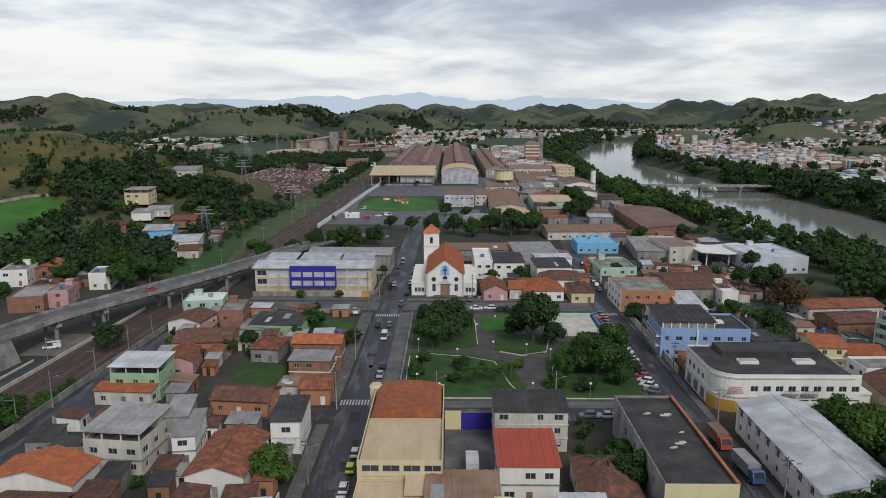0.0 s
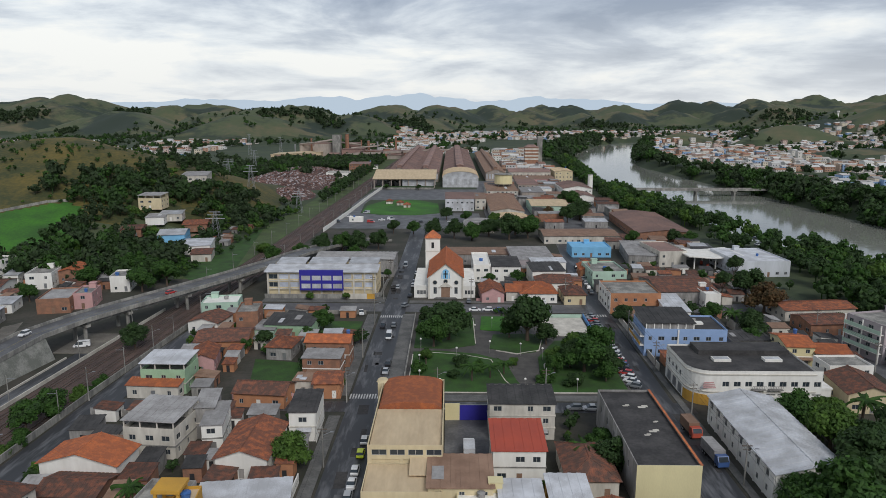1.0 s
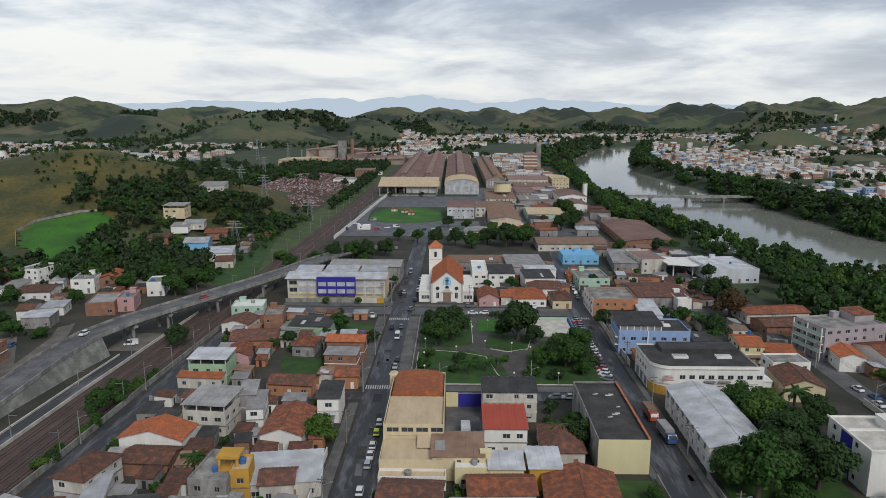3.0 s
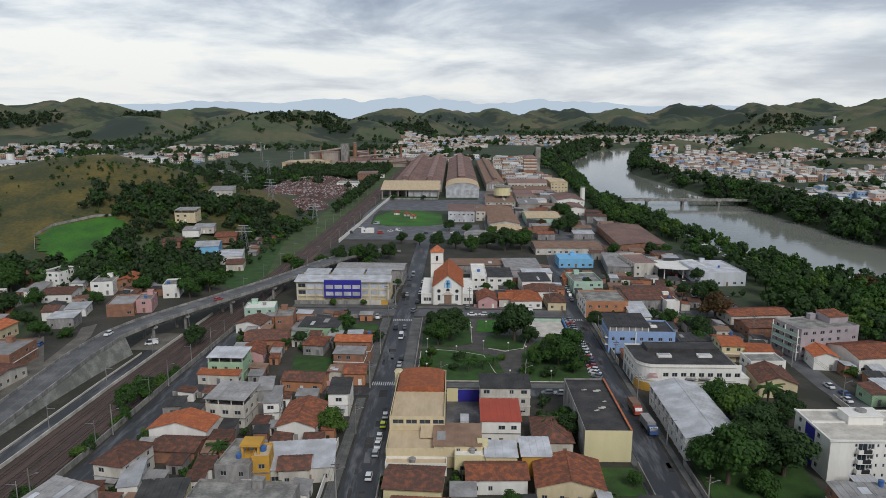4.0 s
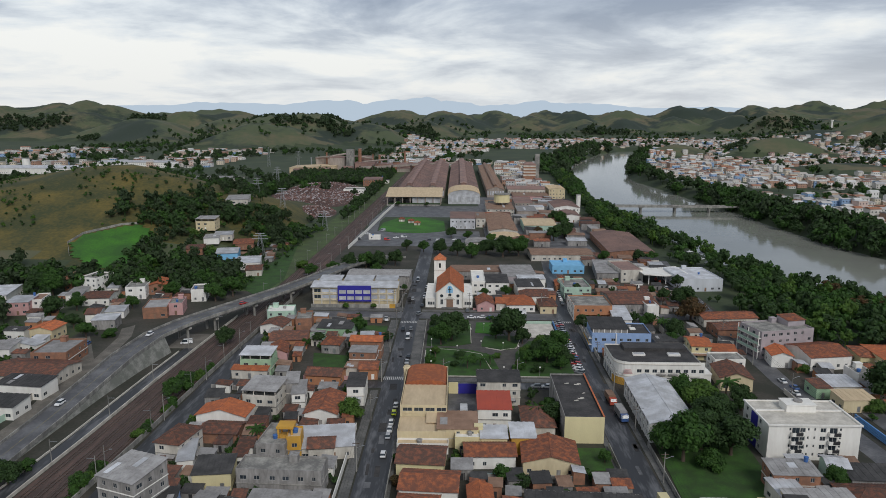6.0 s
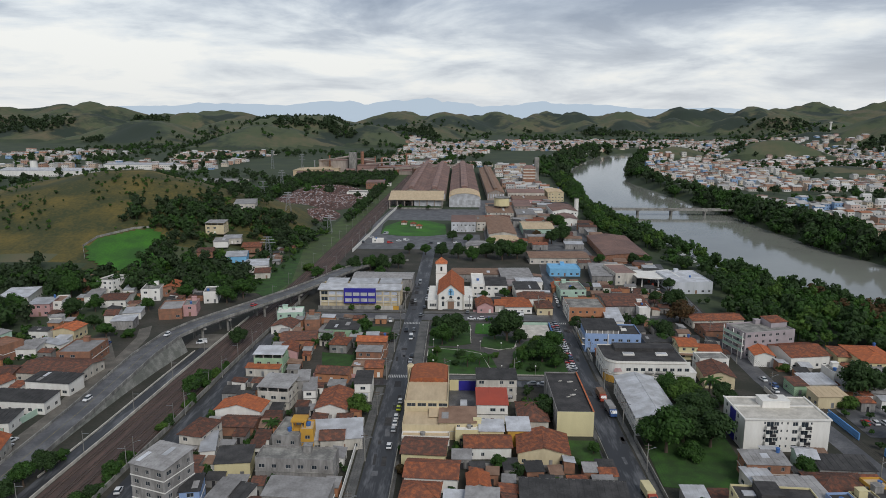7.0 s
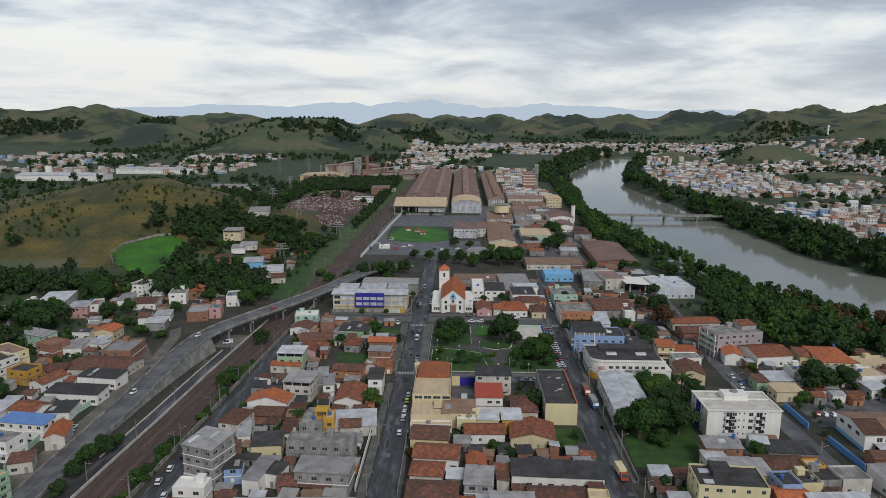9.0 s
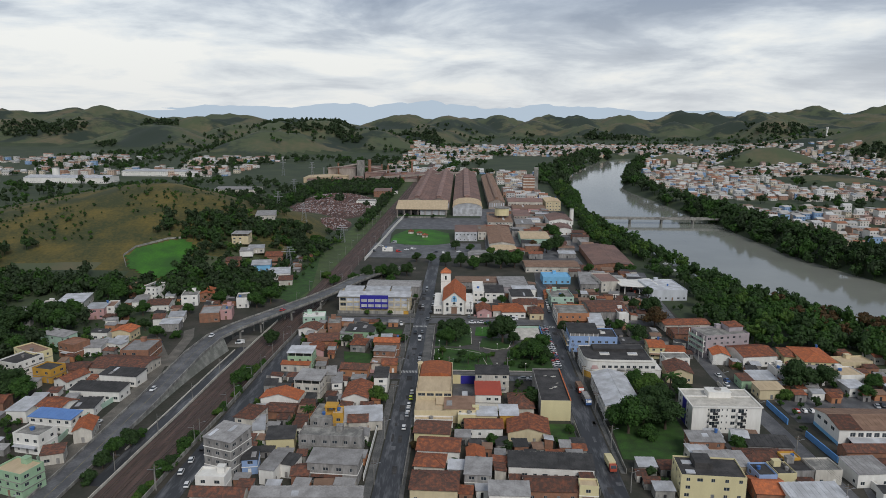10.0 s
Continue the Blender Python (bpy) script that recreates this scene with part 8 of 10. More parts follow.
def scrap_heap():
    """Heaps of loose scrap, past counting."""
    rng = random.Random(21)
    b = Build()
    heaps = [(-172, 700, 42, 55, 8), (-150, 640, 34, 42, 7), (-140, 560, 24, 44, 7), (-184, 630, 30, 46, 6), (-165, 775, 46, 45, 8), (-128, 690, 22, 50, 6), (-160, 545, 22, 34, 6)]
    for _ in range(8500):
        hx, hy, rx, ry, hh = rng.choice(heaps)
        r, a = math.sqrt(rng.random()), rng.random() * 6.283
        x, y = hx + rx * r * math.cos(a), hy + ry * r * math.sin(a)
        z = max(hh * max(1 - ((x - qx) / rx2) ** 2 - ((y - qy) / ry2) ** 2, 0) for qx, qy, rx2, ry2, hh in heaps)
        s = rng.uniform(0.6, 2.4)
        m = Matrix.LocRotScale((x, y, z), Euler((rng.uniform(-0.7, 0.7), rng.uniform(-0.7, 0.7), rng.random() * 6)), (s, s * rng.uniform(0.3, 1.2), s * rng.uniform(0.15, 0.6)))
        ring = [m @ Vector((p, q, -0.5)) for p, q in ((-0.5, -0.5), (0.5, -0.5), (0.5, 0.5), (-0.5, 0.5))]
        top = [m @ Vector((p, q, 0.5)) for p, q in ((-0.5, -0.5), (0.5, -0.5), (0.5, 0.5), (-0.5, 0.5))]
        b.solid(ring, top)
    tagged(new("scrap_heap", b.made("scrap_heap", M["scrap"])), "rusty heaps of mixed scrap metal", "scrap metal", kind="stuff")
    g = Build()
    for hx, hy, rx, ry, hh in heaps:
        k, prev = 18, None
        for lv in range(6):
            f = 1 - lv / 6
            ringp = [(hx + rx * 1.1 * f * math.cos(6.283 * i / k), hy + ry * 1.1 * f * math.sin(6.283 * i / k), hh * (1 - f * f) - 0.4) for i in range(k)]
            if prev:
                for i in range(k):
                    g.face([prev[i], prev[(i + 1) % k], ringp[(i + 1) % k], ringp[i]])
            prev = ringp
        g.face(prev)
    tagged(new("scrap_mound", g.made("scrap_mound", M["scrap_dirt"])), "dark red-brown scrap yard earth mounds", "scrap yard", kind="stuff")


M["scrap_dirt"] = material("rusty_earth", (0.11, 0.062, 0.05), (0.07, 0.045, 0.04), scale=0.1, fine=1.0, amount=0.9, bump=0.4)
scrap_heap()
infill(13, 34, 26, 118, 405, 640, 2.2)
infill(14, 16, 58, 104, 640, 700, 1.8)
infill(15, 22, 82, 130, 300, 372, 1.5)
infill(16, 10, -125, -98, 838, 900, 1.8)
for kx, ky in ((-48, 520), (-39, 512), (-33, 500)):
    house(kx, ky, 5, 5, 2.6, 0, "hip", 1.4, "offwhite", "tile", 1, "small tiled kiosk on the mill lawn")
house(-62, 432, 9, 4, 2.8, 0, "flat", 0, "white", "white", 1, "small white guard hut at the car park")

# ---------------------------------------------------------------- the far town
M["far_wall"] = palette("mixed_far_walls", [(0.76, 0.74, 0.70), (0.66, 0.63, 0.58), (0.68, 0.60, 0.48), (0.46, 0.28, 0.20), (0.60, 0.59, 0.58), (0.66, 0.50, 0.44), (0.78, 0.76, 0.73), (0.70, 0.66, 0.60), (0.58, 0.44, 0.34), (0.74, 0.71, 0.66), (0.30, 0.44, 0.66)])
M["far_roof"] = palette("mixed_far_roofs", [(0.36, 0.16, 0.09), (0.46, 0.45, 0.44), (0.36, 0.35, 0.34), (0.60, 0.59, 0.57), (0.24, 0.14, 0.11), (0.66, 0.65, 0.63), (0.34, 0.18, 0.12), (0.50, 0.46, 0.42), (0.30, 0.20, 0.15), (0.56, 0.54, 0.52)])


def far_houses(name, count, seed, where, label, size=(8, 13), tall=(3, 7)):
    """Houses too far to be picked apart, with roofs and window openings."""
    rng = random.Random(seed)
    w_, r_, g_ = Build(), Build(), Build()
    made = 0
    tries = 0
    while made < count and tries < count * 30:
        tries += 1
        p = where(rng)
        if p is None or river_side(*p) < 16:
            continue
        x, y = p
        z = height(x, y)
        w, d, h = rng.uniform(*size), rng.uniform(*size), rng.choice((tall[0], tall[0], tall[1], tall[1], tall[1] * 1.4))
        a = rng.choice((0, 0.1, -0.12, 0.25)) + rng.uniform(-0.05, 0.05)
        ca, sa = math.cos(a), math.sin(a)
        loc = lambda u, v, q: (x + ca * u - sa * v, y + sa * u + ca * v, z + q)
        ring = ((-w / 2, -d / 2), (w / 2, -d / 2), (w / 2, d / 2), (-w / 2, d / 2))
        w_.solid([loc(u, v, -2) for u, v in ring], [loc(u, v, h) for u, v in ring])
        k = 1.06
        if rng.random() < 0.55:
            rise = rng.uniform(1.2, 2.2)
            r_.solid([loc(u * k, v * k, h) for u, v in ring], [loc(-w / 2 * k, -0.1, h + rise), loc(w / 2 * k, -0.1, h + rise), loc(w / 2 * k, 0.1, h + rise), loc(-w / 2 * k, 0.1, h + rise)])
        else:
            r_.solid([loc(u * k, v * k, h) for u, v in ring], [loc(u * k, v * k, h + 0.4) for u, v in ring])
        fl = max(int(h / 2.9), 1)
        for s in range(fl):
            for i in range(max(int(w / 3), 1)):
                u = -w / 2 + w * (i + 0.3) / max(int(w / 3), 1)
                q = s * h / fl + 1.0
                g_.face([loc(u, -d / 2 - 0.05, q), loc(u + 1.2, -d / 2 - 0.05, q), loc(u + 1.2, -d / 2 - 0.05, q + 1.2), loc(u, -d / 2 - 0.05, q + 1.2)])
        made += 1
    root = tagged(new(name), label, "houses", kind="stuff")
    for nm, b, mt in (("walls", w_, "far_wall"), ("roofs", r_, "far_roof"), ("panes", g_, "glass")):
        o = part(nm, b, M[mt], root)
        tagged(o, kind="stuff")


def box_area(x0, x1, y0, y1, cut=0.0, scale=0.006, seed=0.0):
    def pick(rng):
        x, y = rng.uniform(x0, x1), rng.uniform(y0, y1)
        if noise.noise(Vector((x * scale, y * scale, seed))) < cut:
            return None
        return x, y
    return pick


def low_ground(p, top):
    return p if p and height(*p) < top else None


def right_bank(rng):
    y = rng.uniform(480, 1650)
    edge = lerp_table(y, RIVER_Y, RIVER_X) + lerp_table(y, RIVER_Y, RIVER_W)
    x = edge + rng.uniform(42, 900)
    if x > 0.74 * y + 330 or (abs(x - 640) < 100 and abs(y - 1050) < 80):
        return None
    if height(x, y) > 11 or noise.noise(Vector((x * 0.006, y * 0.006, 2))) < -0.32:
        return None
    return x, y


def far_left_town(rng):
    y = rng.uniform(1080, 1560)
    x = rng.uniform(-1250, -430)
    if noise.noise(Vector((x * 0.005, y * 0.005, 5))) < -0.15 or height(x, y) > 5:
        return None
    return x, y


def far_mid_town(rng):
    y = rng.uniform(1150, 2260)
    x = rng.uniform(-150, 1200)
    e = x - lerp_table(min(y, 1950), RIVER_Y, RIVER_X)
    if noise.noise(Vector((x * 0.004, y * 0.004, 8))) < -0.1 or height(x, y) > 40 or (y < 1650 and e > -40):
        return None
    return x, y


far_houses("far_houses", 2500, 3, right_bank, "crowded pale houses with tile roofs across the river", (6.5, 12.5), (3, 6))
far_houses("far_houses", 420, 4, far_left_town, "distant pale houses behind the grassy hill")
far_houses("far_houses", 1700, 5, far_mid_town, "distant crowded town below the hills", (8, 14), (3, 6.5))
far_houses("far_houses", 420, 16, lambda r: low_ground(box_area(450, 1250, 1500, 2320, -0.1, 0.004, 3.0)(r), 22), "pale houses spread below the green hills", (9, 15))
far_houses("far_houses", 150, 6, box_area(690, 960, 1950, 2330, -0.2), "pale houses climbing the green hill")
far_houses("far_houses", 120, 11, lambda r: (r.uniform(66, 118), r.uniform(760, 1150)), "low sheds and houses beyond the mill")
plant(-720, -580, 960, 1000, 9, 3, "gable_x", "white", "light_sheet", 1, "long white factory beyond the grassy hill")
plant(-620, -500, 1090, 1130, 9, 2, "gable_x", "white", "light_sheet", 2, "long white factory with grey roof")
plant(-360, -300, 840, 880, 6, 2, "gable_x", "offwhite", "grey_sheet", 1, "pale depot shed among the trees")
cylinder_thing("silo", -700, 1020, 6, -0.2, 20, "white", "white round factory silo", "silo")

# ---------------------------------------------------------------- trees
def leaf_cloud(rng, blobs, per, size, flat=0.35):
    """Leaf sprays over the surface of several lumps: corner arrays of quads."""
    out = []
    for cx, cy, cz, r in blobs:
        for _ in range(per):
            while True:
                d = Vector((rng.gauss(0, 1), rng.gauss(0, 1), rng.gauss(0, 1)))
                if d.length > 0.01:
                    break
            d.normalize()
            if d.z < -0.55 and rng.random() < 0.7:
                d.z = -d.z
            k = r * rng.uniform(0.66, 1.12)
            p = Vector((cx, cy, cz)) + Vector((d.x * k, d.y * k, d.z * k * 0.8))
            nrm = (d + Vector((rng.gauss(0, 0.34), rng.gauss(0, 0.34), rng.gauss(0, 0.34) + 0.2))).normalized()
            s = nrm.orthogonal().normalized()
            s.rotate(Matrix.Rotation(rng.random() * 6.28, 3, nrm))
            t = nrm.cross(s)
            a, b = size * rng.uniform(0.55, 1.1), size * rng.uniform(0.45, 0.85)
            out.append((p - s * a - t * b * 0.4, p + t * b - s * a * 0.1, p + s * a + t * b * 0.3, p - t * b + s * a * 0.1 - nrm * size * 0.3))
    return out


def crown_blobs(rng, r, h, n):
    blobs = [(0, 0, h, r * 0.62)]
    for i in range(n):
        a = 6.283 * i / n + rng.uniform(-0.4, 0.4)
        k = r * rng.uniform(0.38, 0.66)
        blobs.append((k * math.cos(a), k * math.sin(a), h + r * rng.uniform(-0.32, 0.38), r * rng.uniform(0.30, 0.48)))
    for _ in range(n // 3):
        blobs.append((rng.uniform(-0.3, 0.3) * r, rng.uniform(-0.3, 0.3) * r, h + r * rng.uniform(0.35, 0.6), r * rng.uniform(0.25, 0.36)))
    return blobs


def inner_lump(b, x, y, z, r, rng):
    """A dark uneven core that closes the crown's inside."""
    k = 6
    rings = []
    for f in (-0.72, 0.05, 0.72):
        q = math.sqrt(1 - f * f) * r * 0.74
        rings.append([(x + q * math.cos(6.283 * i / k) * rng.uniform(0.8, 1.1), y + q * math.sin(6.283 * i / k) * rng.uniform(0.8, 1.1), z + f * r * 0.62) for i in range(k)])
    n = len(b.v)
    b.v += [p for ring in rings for p in ring]
    for j in (0, 1):
        for i in range(k):
            b.f.append((n + j * k + i, n + j * k + (i + 1) % k, n + (j + 1) * k + (i + 1) % k, n + (j + 1) * k + i))
    b.f += [tuple(range(n + k - 1, n - 1, -1)), tuple(range(n + 2 * k, n + 3 * k))]
    b.m += [0] * (2 * k + 2)


TREES = {}


def tree_mesh(kind, seed):
    key = (kind, seed)
    if key in TREES:
        return TREES[key]
    rng = random.Random(seed * 13 + len(kind))
    trunk, crown = Build(), Build()
    if kind == "palm":
        pts = [(0, 0, -0.2), (0.15, 0.05, 2.2), (0.2, 0.1, 4.6)]
        for p, q in zip(pts, pts[1:]):
            trunk.tube(p, q, 0.26, 0.2, 8)
        for i in range(26):
            a, drop = 6.283 * i / 13 + rng.uniform(-0.2, 0.2), rng.uniform(0.2, 1.1)
            prev = Vector(pts[-1])
            for s in range(1, 7):
                u = s / 6
                p = Vector((0.2 + 3.2 * u * math.cos(a), 0.1 + 3.2 * u * math.sin(a), 4.6 + 1.5 * u * (1.2 - drop) - 2.4 * drop * u * u))
                side = Vector((-math.sin(a), math.cos(a), 0)) * (0.42 * math.sin(math.pi * min(u + 0.12, 1)) + 0.05)
                for g in (-1, 1):
                    crown.face([prev, p, p + side * g - Vector((0, 0, 0.28)), prev + side * g * 0.9 - Vector((0, 0, 0.28))])
                prev = p
    else:
        r = {"round": 1.0, "broad": 1.0, "tall": 0.8, "shrub": 1.0}[kind]
        h = {"round": 0.98, "broad": 0.86, "tall": 1.5, "shrub": 0.5}[kind]
        # unit tree, scaled where it stands: crown radius 1 = 5 m
        R, H = 5 * r, 5 * h
        if kind != "shrub":
            trunk.tube((0, 0, -0.3), (0.1, 0.05, H * 0.55), 0.42, 0.26, 8)
            for i in range(5):
                a = 6.283 * i / 5 + rng.uniform(-0.3, 0.3)
                trunk.tube((0.1, 0.05, H * 0.45), (R * 0.5 * math.cos(a), R * 0.5 * math.sin(a), H * 0.9), 0.2, 0.07, 6)
        else:
            trunk.tube((0, 0, -0.2), (0, 0, H * 0.7), 0.2, 0.1, 6)
        blobs = crown_blobs(rng, R, H, 11 if kind != "tall" else 8)
        for q in leaf_cloud(rng, blobs, 170 if kind != "shrub" else 110, 0.40):
            crown.face(q)
        for x, y, z, k in blobs:
            inner_lump(crown, x, y, z, k, rng)
    TREES[key] = (trunk.made("trunk", M["trunk"]), crown)
    return TREES[key]


CROWNS = {}


def tree(x, y, radius, kind="round", leaf="leaf", label="", z=None, group="town trees"):
    rng = random.Random(int(x * 7.3 + y * 3.1))
    seed = rng.randint(1, 3)
    tm, cb = tree_mesh(kind, seed)
    key = (kind, seed, leaf)
    if key not in CROWNS:
        CROWNS[key] = cb.made("crown", M[leaf])
    s = radius / 5.0 if kind != "palm" else radius / 3.2
    m = Matrix.Translation((x, y, height(x, y) if z is None else z)) @ pose(0, 0, 0, 0, 0, rng.random() * 360) @ Matrix.Diagonal((s, s, s * rng.uniform(0.9, 1.12), 1))
    words = {"leaf": "green", "leaf_dark": "dark green", "leaf_light": "light green", "leaf_rust": "rust-tinted"}[leaf]
    names = {"palm": "palm tree with drooping fronds", "shrub": "rounded leafy garden shrub", "round": "leafy round-crowned tree", "broad": "broad spreading shade tree", "tall": "tall slender leafy tree"}
    root = thing("tree" if kind != "shrub" else "shrub", m, label or f"{words} {names[kind]} on open ground", "tree" if kind != "shrub" else "shrub", group)
    part("trunk", tm, None, root)
    part("crown", CROWNS[key], None, root)
    return root


# park
tree(-0.5, 194, 8.2, "broad", "leaf_dark", "broad dark green tree in the church park")
tree(-5, 187, 5.2, "round", "leaf")
tree(24.5, 193, 8.6, "broad", "leaf_dark", "dense dark green tree in the church park")
tree(37.5, 167, 6.4, "round", "leaf")
tree(42, 175, 6.0, "round", "leaf")
tree(36.5, 178, 4.6, "broad", "leaf_light")
tree(30, 172, 3.6, "round", "leaf_light")
tree(26, 160, 3.2, "shrub", "leaf")
tree(-8.5, 166, 2.8, "shrub", "leaf")
tree(-6.8, 172, 2.3, "tall", "leaf_light")
tree(6, 160, 3.2, "palm", "leaf")
tree(11, 162, 3.0, "palm", "leaf")
tree(15, 165, 2.6, "palm", "leaf")
tree(1, 162, 2.2, "shrub", "leaf_dark")
tree(42, 160, 3.4, "round", "leaf")
tree(33, 157, 3.2, "shrub", "leaf_dark")
tree(-9.5, 201, 2.4, "shrub", "leaf")
tree(18, 172, 2.0, "shrub", "leaf_light")
for tx, ty, tr, tk, tl in ((-7, 177, 2.4, "shrub", "leaf"), (3, 171, 2.6, "shrub", "leaf_dark"), (8, 168, 2.2, "shrub", "leaf"), (-9.5, 158, 1.8, "shrub", "leaf"), (39, 184, 3.6, "round", "leaf_dark"), (44, 166, 4.2, "round", "leaf_dark"), (29, 166, 3.0, "round", "leaf"), (34, 170, 4.2, "round", "leaf_dark"), (-7.5, 209, 3.4, "round", "leaf_dark"), (3.5, 206, 3.8, "round", "leaf"), (30, 190, 4.2, "round", "leaf_dark"), (19, 196, 3.8, "round", "leaf")):
    tree(tx, ty, tr, tk, tl, z=0.1, group="park trees")
# along streets and yards
for tx, ty, tr, tk, tl in ((-42, 204, 4.0, "round", "leaf"), (-27.8, 190, 2.8, "round", "leaf_dark"), (-32, 113.5, 4.6, "round", "leaf_light"), (-96, 184, 4.4, "round", "leaf_dark"),
                           (-95, 137, 4.6, "broad", "leaf"), (-96, 129, 3.8, "round", "leaf"), (28, 114, 3.6, "palm", "leaf"), (33, 112, 4.2, "round", "leaf_dark"), (32, 121, 3.4, "round", "leaf"),
                           (-45, 194, 3.2, "shrub", "leaf"), (16, 262, 3.2, "round", "leaf"), (28, 266, 3.4, "round", "leaf"), (59, 212, 3.6, "round", "leaf_dark"), (-62, 181, 3.0, "round", "leaf"),
                           (-29, 157, 1.8, "shrub", "leaf_light"), (-57, 186, 3.4, "round", "leaf_dark"), (-39, 165, 3.2, "round", "leaf_dark"), (-41, 181, 3.0, "round", "leaf"), (-74, 163, 2.0, "shrub", "leaf_light"),
                           (-58, 98, 3.2, "palm", "leaf"), (-62, 95, 2.6, "shrub", "leaf_dark"), (44, 88.5, 2.2, "round", "leaf"), (14, 77, 2.8, "round", "leaf"), (19, 73, 2.6, "round", "leaf_dark"),
                           (-14, 75, 2.2, "shrub", "leaf_rust"), (-15, 88, 1.8, "shrub", "leaf"), (-40, 240.5, 1.8, "round", "leaf_light"), (-54, 240.5, 1.9, "round", "leaf_light"), (-36, 262, 3.4, "tall", "leaf_dark"),
                           (-26.5, 268, 2.6, "tall", "leaf"), (-26.5, 282, 2.6, "tall", "leaf_dark"), (102, 76, 3.4, "round", "leaf"), (150, 134, 8.5, "broad", "leaf_dark"), (162, 137, 7.0, "broad", "leaf_dark"),
                           (185, 137, 4.5, "round", "leaf"), (140, 124, 4.0, "shrub", "leaf_light"), (176, 126, 4.2, "broad", "leaf"), (89, 213, 4.4, "round", "leaf"), (95, 208, 3.6, "palm", "leaf"), (106, 246, 4.6, "tall", "leaf_dark"),
                           (116, 246, 7.2, "round", "leaf_dark"), (113, 225, 7.4, "broad", "leaf_rust"), (93, 190, 4.2, "shrub", "leaf"), (98, 200, 5.2, "broad", "leaf_dark"), (122, 262, 4.2, "round", "leaf"), (121, 272, 4.8, "tall", "leaf_dark"),
                           (68, 177, 2.6, "round", "leaf_dark"), (134, 160, 3.0, "shrub", "leaf_light"), (66, 267, 3.2, "tall", "leaf_dark"), (76, 252, 2.8, "shrub", "leaf"), (82, 256, 2.6, "shrub", "leaf_light"), (70, 254, 2.6, "shrub", "leaf")):
    tree(tx, ty, tr, tk, tl, z=0.0)
# the grove beside the white warehouse
for tx, ty, tr, tk, tl in ((66.5, 90, 7.6, "round", "leaf"), (74, 97, 7.0, "round", "leaf_dark"), (81.5, 94, 7.8, "broad", "leaf_dark"), (80, 106, 6.6, "round", "leaf_dark"), (81, 121, 6.2, "round", "leaf_light"),
                           (86, 129, 6.0, "broad", "leaf_light"), (79, 132, 5.2, "round", "leaf"), (86, 114, 6.0, "round", "leaf_dark"), (62.5, 97, 4.6, "round", "leaf"), (95, 134, 4.6, "palm", "leaf"), (97, 125, 5.0, "broad", "leaf_dark"), (73, 86, 4.4, "shrub", "leaf")):
    tree(tx, ty, tr, tk, tl, z=0.0, group="grove trees")
for i in range(34):
    k = i / 33
    sy = 38 + 120 * k
    sx = lerp_table(sy, [p[1] for p in RAIL], [p[0] for p in RAIL])
    rr = random.Random(i + 90)
    if rr.random() < 0.62:
        tree(sx + 7.0 + rr.uniform(-0.8, 0.8), sy, rr.uniform(1.4, 2.6), "shrub", rr.choice(("leaf", "leaf_dark", "leaf_light")), z=0.0, group="railway hedge")
# by the railway and the hillside village
for tx, ty, tr, tk, tl in ((-97.5, 54, 3.4, "broad", "leaf"), (-96.5, 70, 3.0, "broad", "leaf"), (-96.5, 80, 2.6, "shrub", "leaf"), (-97.5, 60, 3.0, "shrub", "leaf_dark"), (-117.5, 73, 4.2, "broad", "leaf_dark"), (-119, 65, 4.2, "round", "leaf"),
                           (-119.5, 57, 3.6, "round", "leaf_dark"), (-117, 80, 3.0, "shrub", "leaf"), (-119.5, 48, 3.4, "shrub", "leaf_dark"), (-189, 114, 8, "broad", "leaf_dark"), (-199, 118, 8, "broad", "leaf_dark"), (-182, 112, 6, "round", "leaf"), (-205, 124, 7, "round", "leaf_dark"), (-160, 192, 4.4, "round", "leaf"),
                           (-150, 193, 3.6, "shrub", "leaf"), (-245, 205, 8, "broad", "leaf_dark"), (-228, 212, 8, "round", "leaf_dark"), (-243, 192, 8, "broad", "leaf_dark"), (-219, 205, 7, "round", "leaf"), (-224, 226, 7, "broad", "leaf"), (-212, 256, 7, "round", "leaf"), (-222, 262, 7, "broad", "leaf_dark"),
                           (-192, 222, 6, "round", "leaf_dark"), (-186, 232, 5, "round", "leaf"), (-232, 174, 7, "round", "leaf_dark"), (-216, 160, 6, "round", "leaf"), (-160, 236, 4, "round", "leaf"), (-149, 258, 5, "round", "leaf"),
                           (-124, 252, 6, "broad", "leaf"), (-118, 262, 6, "round", "leaf"), (-130, 270, 5.5, "round", "leaf_dark"), (-142, 280, 5.6, "round", "leaf"), (-176, 280, 6, "round", "leaf_dark"), (-190, 285, 6, "round", "leaf"), (-172, 204, 4, "round", "leaf_dark")):
    tree(tx, ty, tr, tk, tl)
